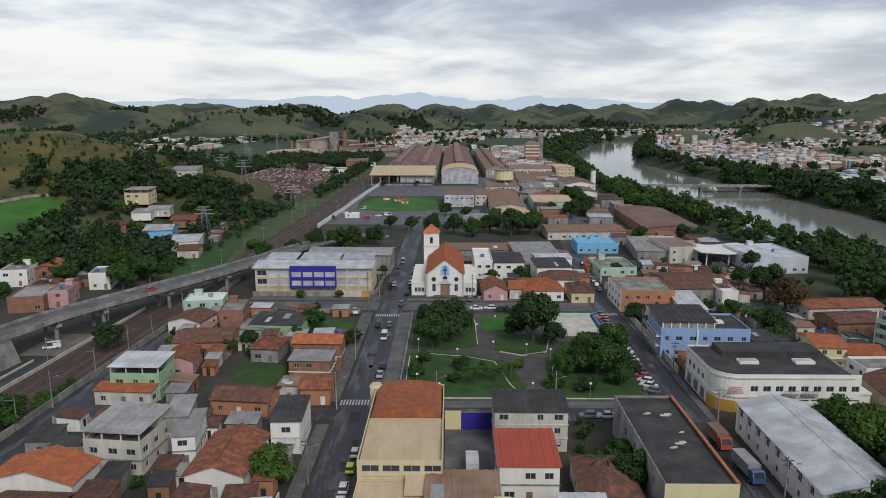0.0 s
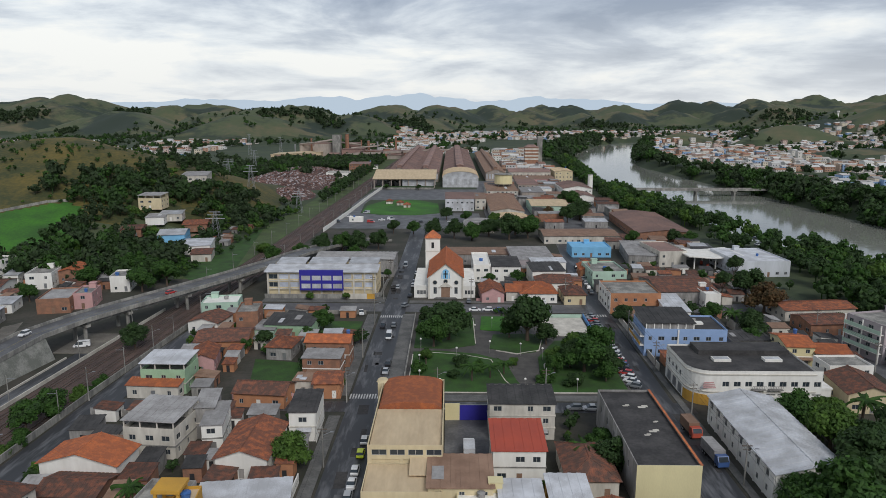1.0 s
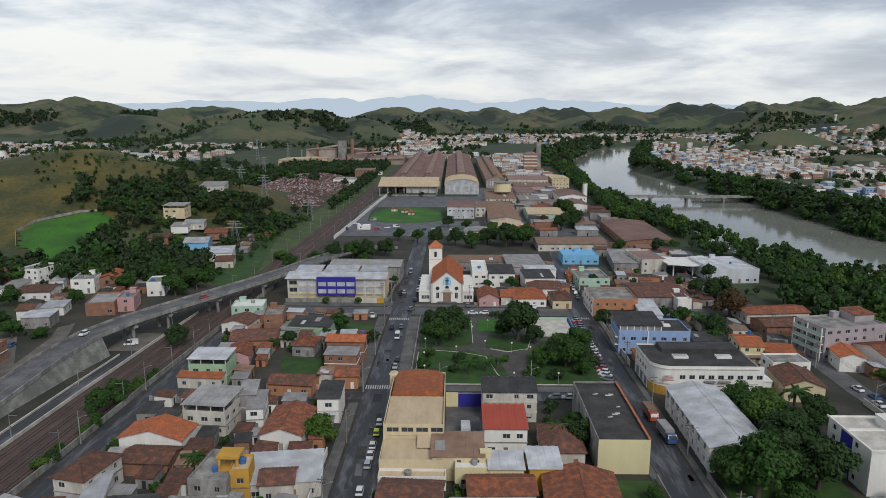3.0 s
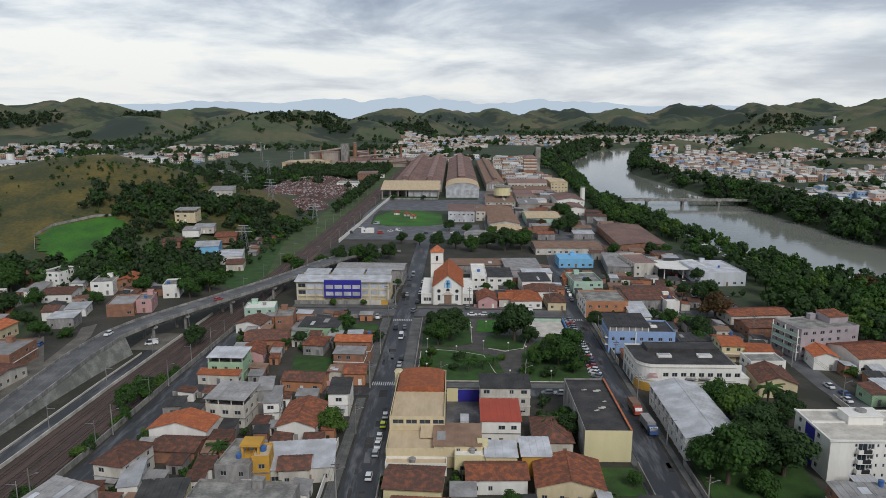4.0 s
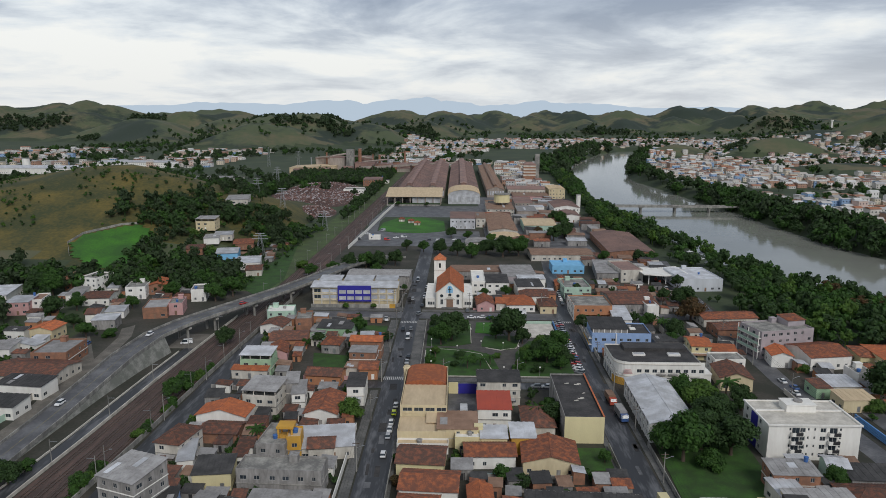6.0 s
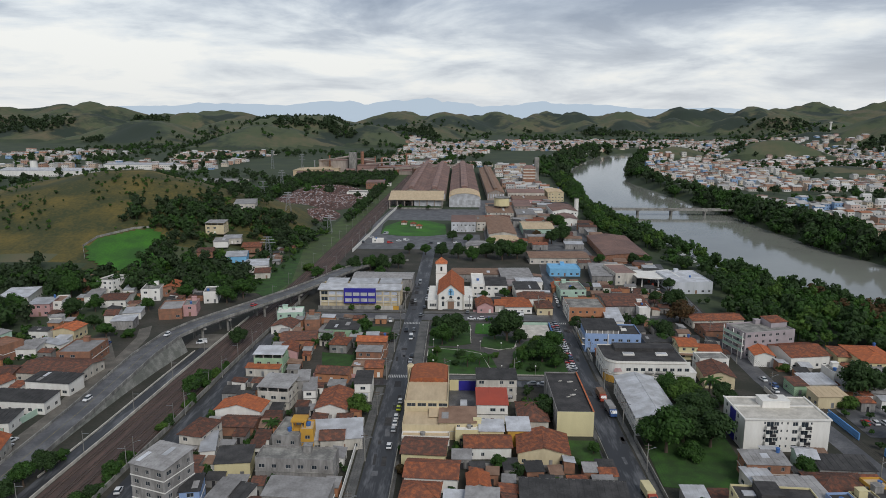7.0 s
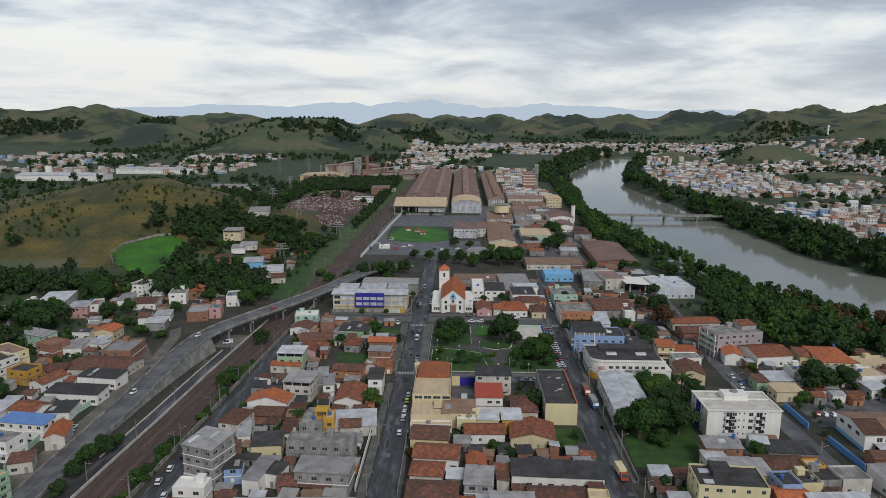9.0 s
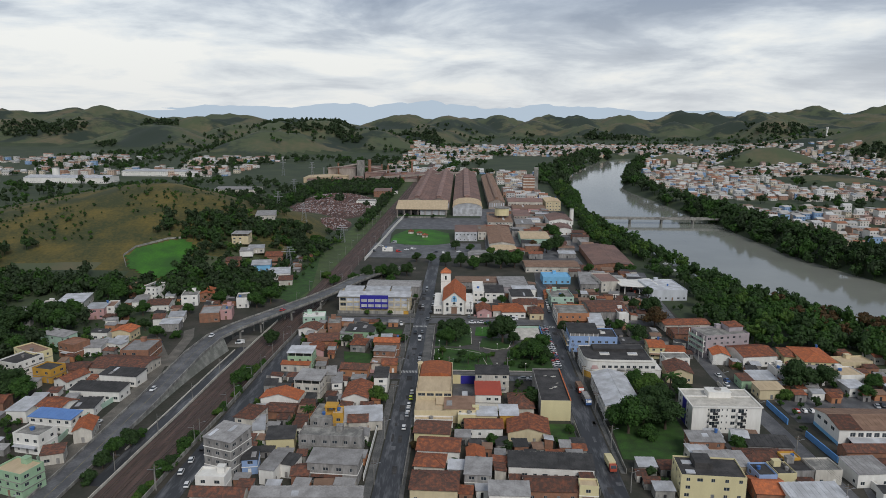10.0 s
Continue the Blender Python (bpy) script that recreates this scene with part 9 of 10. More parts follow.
# behind the school and before the mill
for tx, ty, tr, tk, tl in ((-66, 330, 6, "broad", "leaf_dark"), (-56, 334, 6, "round", "leaf"), (-47, 330, 6, "round", "leaf_dark"), (-38, 340, 5.5, "round", "leaf_dark"), (-74, 318, 4.5, "round", "leaf"), (-10, 375, 6, "round", "leaf_dark"), (-22, 385, 4.6, "round", "leaf"), (-34, 388, 4.6, "round", "leaf_dark"),
                           (2, 372, 6, "round", "leaf_dark"), (12, 366, 6, "broad", "leaf"), (22, 378, 7, "broad", "leaf_dark"), (33, 368, 8, "round", "leaf_dark"), (44, 372, 7.5, "broad", "leaf"), (38, 384, 7, "round", "leaf"), 
                           (26, 396, 5, "tall", "leaf_light"), (48, 392, 5.5, "round", "leaf"), (-3, 440, 5, "round", "leaf_dark"), (10, 430, 4.5, "round", "leaf"), (86, 440, 7.5, "round", "leaf_dark"), (76, 430, 6.5, "round", "leaf_dark"), (66, 444, 5, "round", "leaf_rust"), (92, 500, 7, "round", "leaf"), (88, 520, 6, "round", "leaf_dark"),
                           (-48, 320, 4.5, "shrub", "leaf"), (-86, 310, 4.5, "round", "leaf"), (-96, 330, 4.5, "shrub", "leaf_light"), (-60, 620, 3, "round", "leaf"), (-30, 618, 3, "round", "leaf_dark"), (98, 352, 4.5, "round", "leaf"), (122, 356, 5, "round", "leaf_dark"), (130, 354, 4.5, "round", "leaf")):
    tree(tx, ty, tr, tk, tl, z=0.0, group="mill trees")


# ---------------------------------------------------------------- woods, past counting
def clump_template(seed, per, size, core):
    rng = random.Random(seed)
    blobs = crown_blobs(rng, 1.0, 1.15, 5)
    quads = leaf_cloud(rng, blobs, per, size)
    v = [p for q in quads for p in q]
    f = [tuple(range(4 * i, 4 * i + 4)) for i in range(len(quads))]
    b = Build()
    if core:
        for x, y, z, k in blobs[:core]:
            inner_lump(b, x, y, z, k * 1.1, rng)
    b.tube((0, 0, -0.3), (0, 0, 0.9), 0.08, 0.05, 3)
    n = len(v)
    v += b.v
    f += [tuple(i + n for i in q) for q in b.f]
    return np.array([tuple(p) for p in v], dtype=np.float32), f


def woods(name, spots, label, mats, per=22, size=0.22, core=3):
    """One object for a whole stand of trees."""
    temps = [clump_template(s, per, size, core) for s in (1, 2, 3, 4)]
    rng = random.Random(len(spots))
    vs, fs, ms, n = [], [], [], 0
    for x, y, r in spots:
        tv, tf = temps[rng.randrange(4)]
        a, k = rng.random() * 6.283, rng.uniform(0.85, 1.3)
        ca, sa = math.cos(a) * r, math.sin(a) * r
        p = np.empty_like(tv)
        p[:, 0] = tv[:, 0] * ca - tv[:, 1] * sa + x
        p[:, 1] = tv[:, 0] * sa + tv[:, 1] * ca + y
        p[:, 2] = tv[:, 2] * r * k + height(x, y) - 0.2 * r
        vs.append(p)
        fs += [tuple(i + n for i in q) for q in tf]
        c = rng.choice((0, 0, 0, 1, 1, 2)) if len(mats) > 2 else rng.randrange(len(mats))
        ms += [c] * len(tf)
        n += len(tv)
    me = mesh_from(name, np.concatenate(vs).tolist(), fs, [M[m] for m in mats], ms)
    return tagged(new(name, me), label, "woods", kind="stuff")


def scatter(seed, count, x0, x1, y0, y1, ok, r0, r1):
    rng = random.Random(seed)
    out = []
    for _ in range(count * 12):
        if len(out) >= count:
            break
        x, y = rng.uniform(x0, x1), rng.uniform(y0, y1)
        if ok(x, y):
            out.append((x, y, rng.uniform(r0, r1)))
    return out


def town_edge(y):
    return lerp_table(y, [120, 160, 200, 245, 262, 300, 340, 380, 440, 520, 620, 700, 800, 1000], [205, 215, 150, 140, 150, 160, 152, 140, 128, 122, 132, 134, 136, 150])


def left_bank(x, y):
    return x > town_edge(y) + (14 if 372 < y < 450 else 0) and x < lerp_table(y, RIVER_Y, RIVER_X) and river_side(x, y) > 1.5 and not (160 < x < 178 and 340 < y < 400)


def right_bank_edge(x, y):
    e = river_side(x, y)
    wide = 30 + 22 * noise.noise(Vector((x * 0.012, y * 0.012, 4)))
    return x > lerp_table(min(y, 1950), RIVER_Y, RIVER_X) and 1.0 < e < wide


woods("riverside_woods", scatter(31, 1150, 125, 520, 130, 1000, left_bank, 2.6, 6.2), "dense dark riverside woods on the near bank", ["leaf_dark", "leaf", "leaf_light"], 21, 0.185)
woods("riverside_woods", scatter(35, 26, 200, 330, 190, 300, left_bank, 4, 6), "rust-tinted trees among the riverside woods", ["leaf_rust", "leaf_rust"], 34, 0.17)
woods("bank_woods", scatter(32, 420, 290, 760, 260, 1750, right_bank_edge, 4.5, 9), "dark green trees along the far bank", ["leaf_dark", "forest", "leaf"], 14, 0.24, 2)
woods("bank_woods", scatter(36, 190, 100, 420, 1000, 1900, lambda x, y: river_side(x, y) > 1 and river_side(x, y) < 60 and x < lerp_table(y, RIVER_Y, RIVER_X), 6, 11), "dark green trees along the upper near bank", ["leaf_dark", "forest", "leaf"], 10, 0.28, 2)


woods("bank_woods", scatter(47, 330, 290, 780, 250, 760, lambda x, y: x > lerp_table(y, RIVER_Y, RIVER_X) and 0.5 < river_side(x, y) < 44, 3.6, 7.5), "thick trees down to the far water's edge", ["leaf_dark", "leaf", "forest"], 14, 0.24, 2)


def rail_woods(x, y):
    rail = lerp_table(y, [p[1] for p in RAIL], [p[0] for p in RAIL])
    if x > rail - 15 - max(0, 26 - abs(y - 330) * 0.12) or x < -330:
        return False
    if -212 < x < -104 and 505 < y < 830:
        return False
    if x > -190 and 440 < y < 505 and noise.noise(Vector((x * 0.05, y * 0.05, 0))) < 0.1:
        return False
    if -190 < x < -118 and 322 < y < 404 and not clear(x, y, 3.2):
        return False
    if -247 < x < -195 and 290 < y < 370:
        return False
    if -185 < x < -160 and 430 < y < 475:
        return False
    if 285 < y < 600 and grassy_hill(x, y) > 31 + 5 * noise.noise(Vector((x * 0.03, y * 0.03, 7))):
        return False
    if x < -240 and y > 300:
        return False
    return True


woods("railside_woods", scatter(33, 2300, -330, -95, 262, 1000, rail_woods, 2.0, 5.6), "dark scrubby woods between the railway and hill", ["forest", "leaf_dark", "leaf"], 13, 0.23, 2)
woods("village_woods", scatter(37, 420, -420, -205, 120, 360, lambda x, y: height(x, y) < 24 and not (-322 < x < -196 and y > 288) and not (x > -262 and 225 < y < 275 and x < -226), 2.6, 6.4), "dark woods below the grassy hill", ["forest", "leaf_dark", "leaf"], 18, 0.20, 2)
woods("hill_scrub", scatter(34, 800, -560, -190, 330, 640, lambda x, y: grassy_hill(x, y) > 18 and noise.noise(Vector((x * 0.02, y * 0.02, 3))) > -0.12, 0.5, 1.9), "scattered scrub on the dry grassy hill", ["leaf_dark", "leaf", "leaf_light"], 8, 0.36, 1)


def plain_woods(x, y):
    rail = lerp_table(y, [p[1] for p in RAIL], [p[0] for p in RAIL])
    if abs(x - rail) < 26 and y < 1700 or river_side(x, y) < 3:
        return False
    if -290 < x < -60 and 950 < y < 1140 or (-75 < x < 130 and y < 1160):
        return False
    if -730 < x < -490 and 950 < y < 1140:
        return False
    return noise.noise(Vector((x * 0.0045, y * 0.0045, 6))) > -0.08 - (0.3 if x < -150 and y < 1000 else 0)


woods("plain_woods", scatter(38, 850, -1000, 140, 690, 1750, plain_woods, 4, 7.5), "dark woods on the plain before the hills", ["forest", "leaf_dark", "leaf"], 8, 0.34, 2)
woods("plain_woods", scatter(39, 1200, -900, 1900, 1700, 2950, lambda x, y: plain_woods(x, y) and height(x, y) < 60, 4.5, 8), "distant tree clumps among the far houses", ["forest", "leaf_dark", "leaf"], 4, 0.48, 1)
woods("bank_town_woods", scatter(40, 600, 380, 1300, 500, 1700, lambda x, y: river_side(x, y) > 30 and x > 300 and noise.noise(Vector((x * 0.006, y * 0.006, 2))) < 0.0, 3.5, 7), "trees among the houses across the river", ["forest", "leaf_dark", "leaf"], 7, 0.36, 2)
woods("hill_woods", scatter(41, 2400, -2000, 2000, 1450, 3000, lambda x, y: noise.noise(Vector((x * 0.004, y * 0.004, 1.5))) > 0.3 and 3 < height(x, y) < 70, 5, 9), "dark woods in the folds of the hills", ["forest", "forest"], 3, 0.55, 1)
woods("yard_scrub", scatter(43, 420, -205, -100, 262, 470, lambda x, y: clear(x, y, 2.0) and x < lerp_table(y, [p[1] for p in RAIL], [p[0] for p in RAIL]) - 24, 1.2, 3.2), "green scrub round the houses by the railway", ["leaf_dark", "leaf", "leaf_light"], 9, 0.32, 1)
woods("yard_scrub", scatter(44, 120, -205, -136, 60, 300, lambda x, y: clear(x, y, 1.6) and not (-154 < x < -120), 0.9, 2.4), "green scrub in the hillside back yards", ["leaf_dark", "leaf", "leaf_light"], 12, 0.3, 1)
woods("yard_scrub", scatter(45, 110, -82, 46, 44, 224, lambda x, y: clear(x, y, 1.2) and not (-30 < x < -12) and not (139 < y < 222 and x > -12) and not (138 < y < 150), 0.8, 1.8), "small shrubs in the town back yards", ["leaf_dark", "leaf", "leaf_light"], 14, 0.3, 1)
woods("yard_scrub", scatter(46, 110, 60, 205, 44, 300, lambda x, y: clear(x, y, 1.2) and not (117 < x < 134), 0.9, 2.4), "small shrubs in the eastern back yards", ["leaf_dark", "leaf", "leaf_light"], 14, 0.3, 1)
# ---------------------------------------------------------------- vehicles
def loft(b, sections, m=0):
    """Closed body through rings of points."""
    n, k = len(b.v), len(sections[0])
    for s in sections:
        b.v += [tuple(p) for p in s]
    for j in range(len(sections) - 1):
        for i in range(k):
            b.f.append((n + j * k + i, n + j * k + (i + 1) % k, n + (j + 1) * k + (i + 1) % k, n + (j + 1) * k + i))
            b.m.append(m)
    b.f += [tuple(range(n + k - 1, n - 1, -1)), tuple(range(n + (len(sections) - 1) * k, n + len(sections) * k))]
    b.m += [m, m]


def car_section(x, w, z0, z1):
    return [(x, -w, z0), (x, w, z0), (x, w * 1.02, (z0 + z1) / 2), (x, w * 0.9, z1), (x, -w * 0.9, z1), (x, -w * 1.02, (z0 + z1) / 2)]


CARS = {}


def car_parts(kind):
    if kind in CARS:
        return CARS[kind]
    L, W = {"hatch": (3.9, 0.84), "sedan": (4.4, 0.86), "van": (4.9, 0.95), "pickup": (5.0, 0.92)}[kind]
    h = L / 2
    body, cab, glass = Build(), Build(), Build()
    loft(body, [car_section(-h, W * 0.86, 0.36, 0.72), car_section(-h + 0.15, W * 0.97, 0.26, 0.88), car_section(-h * 0.3, W, 0.22, 0.92), car_section(h * 0.35, W, 0.22, 0.92), car_section(h - 0.5, W * 0.97, 0.24, 0.80), car_section(h, W * 0.84, 0.34, 0.60)])
    rear, a, c, front, top = {"hatch": (-h + 0.12, -h + 0.45, h * 0.12, h * 0.5, 1.46), "sedan": (-h + 0.75, -h + 1.3, h * 0.12, h * 0.48, 1.44), "van": (-h + 0.06, -h + 0.16, h * 0.45, h * 0.78, 1.95), "pickup": (-h * 0.2, -h * 0.12, h * 0.22, h * 0.52, 1.65)}[kind]
    w1, w2 = W * 0.92, W * 0.74
    lo = [(rear, -w1, 0.9), (front, -w1, 0.9), (front, w1, 0.9), (rear, w1, 0.9)]
    hi = [(a, -w2, top), (c, -w2, top), (c, w2, top), (a, w2, top)]
    glass.solid(lo, [tuple(Vector(p) * 0.999) for p in hi])
    cab.solid([(a - 0.06, -w2 - 0.04, top - 0.03), (c + 0.06, -w2 - 0.04, top - 0.03), (c + 0.06, w2 + 0.04, top - 0.03), (a - 0.06, w2 + 0.04, top - 0.03)], [(a + 0.1, -w2 + 0.06, top + 0.05), (c - 0.1, -w2 + 0.06, top + 0.05), (c - 0.1, w2 - 0.06, top + 0.05), (a + 0.1, w2 - 0.06, top + 0.05)])
    if kind == "van":
        cab.box(rear, -w1, 0.9, rear + 2.0, w1, top - 0.2)
    wheel = Build()
    wheel.tube((0, -0.1, 0), (0, 0.1, 0), 0.31, 0.31, 14)
    wheel.tube((0, -0.115, 0), (0, 0.115, 0), 0.18, 0.18, 10, 1)
    CARS[kind] = (body, cab, glass.made("glazing", M["glass"]), wheel.made("wheel", [M["rubber"], M["metal"]]), L, W)
    return CARS[kind]


BODIES = {}


def car(x, y, turn, kind="hatch", colour="white", z=0.06, where="on the asphalt street"):
    body, cab, glass, tyre, L, W = car_parts(kind)
    key = (kind, colour)
    if key not in BODIES:
        BODIES[key] = (body.made("body", M["car_" + colour]), cab.made("car_roof", M["car_" + colour]))
    name = {"hatch": "small hatchback car", "sedan": "four-door saloon car", "van": "delivery van", "pickup": "pickup truck"}[kind]
    root = thing("car" if kind != "van" else "van", pose(x, y, z, 0, 0, turn), f"{colour} {name} standing {where}", "car" if kind != "van" else "van", "street cars")
    part("body", BODIES[key][0], None, root)
    part("car_roof", BODIES[key][1], None, root)
    part("glazing", glass, None, root)
    for wx in (-L * 0.31, L * 0.31):
        for wy in (-W + 0.06, W - 0.06):
            part("wheel", tyre, None, root, m=pose(wx, wy, 0.31))


def lorry(x, y, turn, cab="car_blue", load="grey_sheet", length=7.5, label="lorry with a long pale box body"):
    root = thing("lorry", pose(x, y, 0.06, 0, 0, turn), label, "lorry", "street lorries")
    b = Build()
    loft(b, [[(p, -1.15, 0.6), (p, 1.15, 0.6), (p, 1.15, t), (p, -1.15, t)] for p, t in ((length / 2 - 1.9, 2.6), (length / 2 - 0.6, 2.7), (length / 2, 1.7))])
    o = part("cab", b, M[cab], root)
    b = Build()
    b.solid([(length / 2 - 0.52, -1.0, 1.75), (length / 2 + 0.05, -1.0, 1.72), (length / 2 + 0.05, 1.0, 1.72), (length / 2 - 0.52, 1.0, 1.75)], [(length / 2 - 0.58, -0.95, 2.6), (length / 2 - 0.4, -0.95, 2.55), (length / 2 - 0.4, 0.95, 2.55), (length / 2 - 0.58, 0.95, 2.6)])
    part("windscreen", b, M["glass"], o)
    b = Build()
    b.box(-length / 2, -1.2, 1.0, length / 2 - 2.0, 1.2, 3.2)
    part("load_box", b, M[load], root)
    b = Build()
    b.box(-length / 2, -0.5, 0.6, length / 2 - 0.5, 0.5, 1.0)
    part("chassis", b, M["dark"], root)
    wheel = car_parts("hatch")[3]
    for wx in (-length * 0.36, -length * 0.24, length * 0.34):
        for wy in (-1.05, 1.05):
            q = part("wheel", wheel, None, root)
            q.matrix_basis = pose(wx, wy, 0.46) @ Matrix.Diagonal((1.5, 1.5, 1.5, 1))


rng_cars = random.Random(17)
COLOURS = ("white", "white", "silver", "silver", "black", "grey", "red", "white", "white", "silver", "blue", "white")
for cx, cy, ct, ck, cc in ((-18.6, 125, 91, "hatch", "white"), (-18.7, 119, 91, "hatch", "yellow"), (-18.9, 112, 90, "hatch", "white"), (-18.9, 107, 90, "sedan", "white"), (-19.0, 102.5, 90, "hatch", "silver"), (-19.3, 91, 90, "hatch", "white"),
                           (-17.8, 166, 88, "sedan", "silver"), (-17.6, 172, 88, "hatch", "black"), (-19.6, 196, 270, "van", "white"), (-19, 208, 90, "hatch", "grey"), (-22.6, 207, 270, "hatch", "black"),
                           (-16.6, 232, 60, "hatch", "grey"), (-15.8, 246, 88, "sedan", "black"), (-21.5, 259, 90, "hatch", "silver"), (-15.4, 262, 88, "hatch", "white"), (-15.2, 268, 88, "hatch", "silver"), (-21, 300, 272, "van", "silver"), (-15.0, 284, 88, "hatch", "white"),
                           (0.0, 141.6, 0, "sedan", "silver"), (6.6, 141.4, 0, "sedan", "black"), (30.5, 142.4, 180, "hatch", "grey"), (34.5, 142.2, 180, "sedan", "silver"),
                           (-121.8, 176, 262, "hatch", "white"), (-131, 118, 262, "hatch", "white"), (-99, 222, 60, "hatch", "red")):
    zz = 0.07
    if cx < -95:
        k = min(range(len(VIA)), key=lambda i: abs(VIA[i][1] - cy))
        k2 = min(k + 1, len(VIA) - 1) if VIA[k][1] < cy else max(k - 1, 0)
        t = (cy - VIA[k][1]) / ((VIA[k2][1] - VIA[k][1]) or 1)
        zz = VIA[k][2] + (VIA[k2][2] - VIA[k][2]) * t + 0.02
        cx = VIA[k][0] + (VIA[k2][0] - VIA[k][0]) * t + (1.8 if ct < 200 else -1.8)
        car(cx, cy, ct, ck, cc, zz, "on the concrete viaduct")
    else:
        car(cx, cy, ct, ck, cc, zz)
# the long row parked aslant beside the park
for i in range(22):
    yy = 156.5 + i * 3.0
    car(48.6 + 0.012 * (yy - 150), yy, 150 + rng_cars.uniform(-6, 6), rng_cars.choice(("hatch", "hatch", "sedan")), rng_cars.choice(COLOURS), 0.07, "parked aslant beside the park")
for i, cx in enumerate((9, 13.6, 18, 23.5, 28)):
    car(cx, 226.4 + 0.4 * (i % 2), rng_cars.choice((0, 180)), rng_cars.choice(("hatch", "sedan")), rng_cars.choice(COLOURS), 0.06, "before the church")
car(33.5, 234.2, 180, "van", "white", 0.06, "before the orange-roofed houses")
car(7.0, 237.6, 90, "hatch", "grey", 0.18, "beside the church")
for i in range(7):
    car(56.2 + i * 0.35, 252 + i * 7.5, 88, rng_cars.choice(("hatch", "sedan")), rng_cars.choice(COLOURS), 0.07, "parked in the side street")
for cx, cy in ((-90.6, 72), (-91.6, 55), (-86.4, 47), (-91.2, 63)):
    car(cx, cy, 98, "hatch", rng_cars.choice(("white", "black", "white")), 0.08, "parked by the railway wall")
for cx, cy, ct in ((-139.0, 91, 70), (-138.0, 87, 70), (-137.5, 40, 95), (-148, 158, 80), (-160, 209, 100), (-155, 184, 95), (-150.5, 132, 92)):
    car(cx, cy, ct, "hatch", rng_cars.choice(COLOURS), 0.1, "on the dusty lane")
for i in range(6):
    car(140 + i * 3.1, 112, 90, "hatch", rng_cars.choice(COLOURS), 0.1, "in the hall's car park")
for i in range(5):
    car(176 + i * 2.9, 118 + (i % 2), 80, "sedan", rng_cars.choice(COLOURS), 0.1, "in the hall's car park")
for i in range(7):
    car(166 + (i % 2) * 6, 352 + i * 6, 20, "sedan", rng_cars.choice(COLOURS), 0.4, "among the riverside trees")
for cx, cy in ((-70, 452), (-66, 446), (-46, 436), (-40, 440), (-60, 470), (-74, 428), (-20, 428), (-12, 424), (0, 430), (-52, 428)):
    car(cx, cy, rng_cars.choice((0, 20, 180)), rng_cars.choice(("hatch", "sedan", "van")), rng_cars.choice(COLOURS), 0.08, "in the mill's car park")
for cx, cy, ct in ((122.0, 150, 95), (123.6, 144, 95), (127.0, 204, 90), (121.6, 139, 95)):
    car(cx, cy, ct, "sedan", rng_cars.choice(COLOURS), 0.06, "in the narrow street")
for cx, cy in ((120, 286), (114, 290), (126, 282)):
    car(cx, cy, 30, "hatch", rng_cars.choice(COLOURS), 0.1, "at the fuel station")
lorry(55.4, 118, 274, "car_blue", "grey_sheet", 8.5, "lorry with a blue cab and grey box")
lorry(54.6, 130, 274, "red_sheet", "brown_sheet", 7.0, "red tanker lorry parked by the yellow warehouse")
lorry(54.2, 64, 274, "red_sheet", "pale_yellow", 8.0, "lorry with a cream box and red cab")
lorry(4.2, 119, 90, "car_white", "light_sheet", 6.5, "white lorry in the paved truck yard")
car(-31.8, 222.0, 100, "pickup", "white", 0.06, "on the earth plot by the corner")
car(-113.5, 186, 200, "van", "white", 0.1, "on the forecourt under the viaduct")

# ---------------------------------------------------------------- street furniture
POLE = {}


def power_pole(x, y, h=9.0, arm=True, turn=0, z=0.0):
    root = thing("power_pole", pose(x, y, z, 0, 0, turn), "slim grey concrete power pole with crossarm", "pole", "power poles")
    if "pole" not in POLE:
        b = Build()
        b.tube((0, 0, -0.2), (0, 0, 9), 0.18, 0.12, 8)
        POLE["pole"] = b.made("shaft", M["concrete"])
        b = Build()
        b.box(-1.0, -0.07, 8.3, 1.0, 0.07, 8.45)
        b.box(-0.8, -0.06, 7.5, 0.8, 0.06, 7.62)
        POLE["arm"] = b.made("crossarm", M["trunk"])
        b = Build()
        b.tube((0, 0, 7.0), (1.8, 0, 7.8), 0.05, 0.05, 6)
        b.box(1.6, -0.14, 7.72, 2.3, 0.14, 7.86)
        POLE["lamp"] = b.made("street_lamp_arm", M["metal"])
    part("shaft", POLE["pole"], None, root)
    part("crossarm", POLE["arm"], None, root)
    part("lamp_arm", POLE["lamp"], None, root)


def wire_run(pts, label="sagging black power lines between poles"):
    root = thing("power_line", pose(0, 0, 0), label, "cable", "power lines")
    for off in (-0.8, 0.0, 0.8):
        b = Build()
        for k, (a, c) in enumerate(zip(pts, pts[1:])):
            for i in range(1 if k else 0, 7):
                t = i / 6
                x, y, z = a[0] + (c[0] - a[0]) * t + off, a[1] + (c[1] - a[1]) * t, a[2] + (c[2] - a[2]) * t - 1.1 * 4 * t * (1 - t) * 0.6
                n = len(b.v)
                b.v += [(x - 0.02, y - 0.02, z), (x, y, z - 0.028), (x + 0.02, y + 0.02, z), (x, y, z + 0.028)]
                if n:
                    b.f += [(n - 4 + j, n - 4 + (j + 1) % 4, n + (j + 1) % 4, n + j) for j in range(4)]
                    b.m += [0] * 4
        part("wire", b, M["dark"], root)


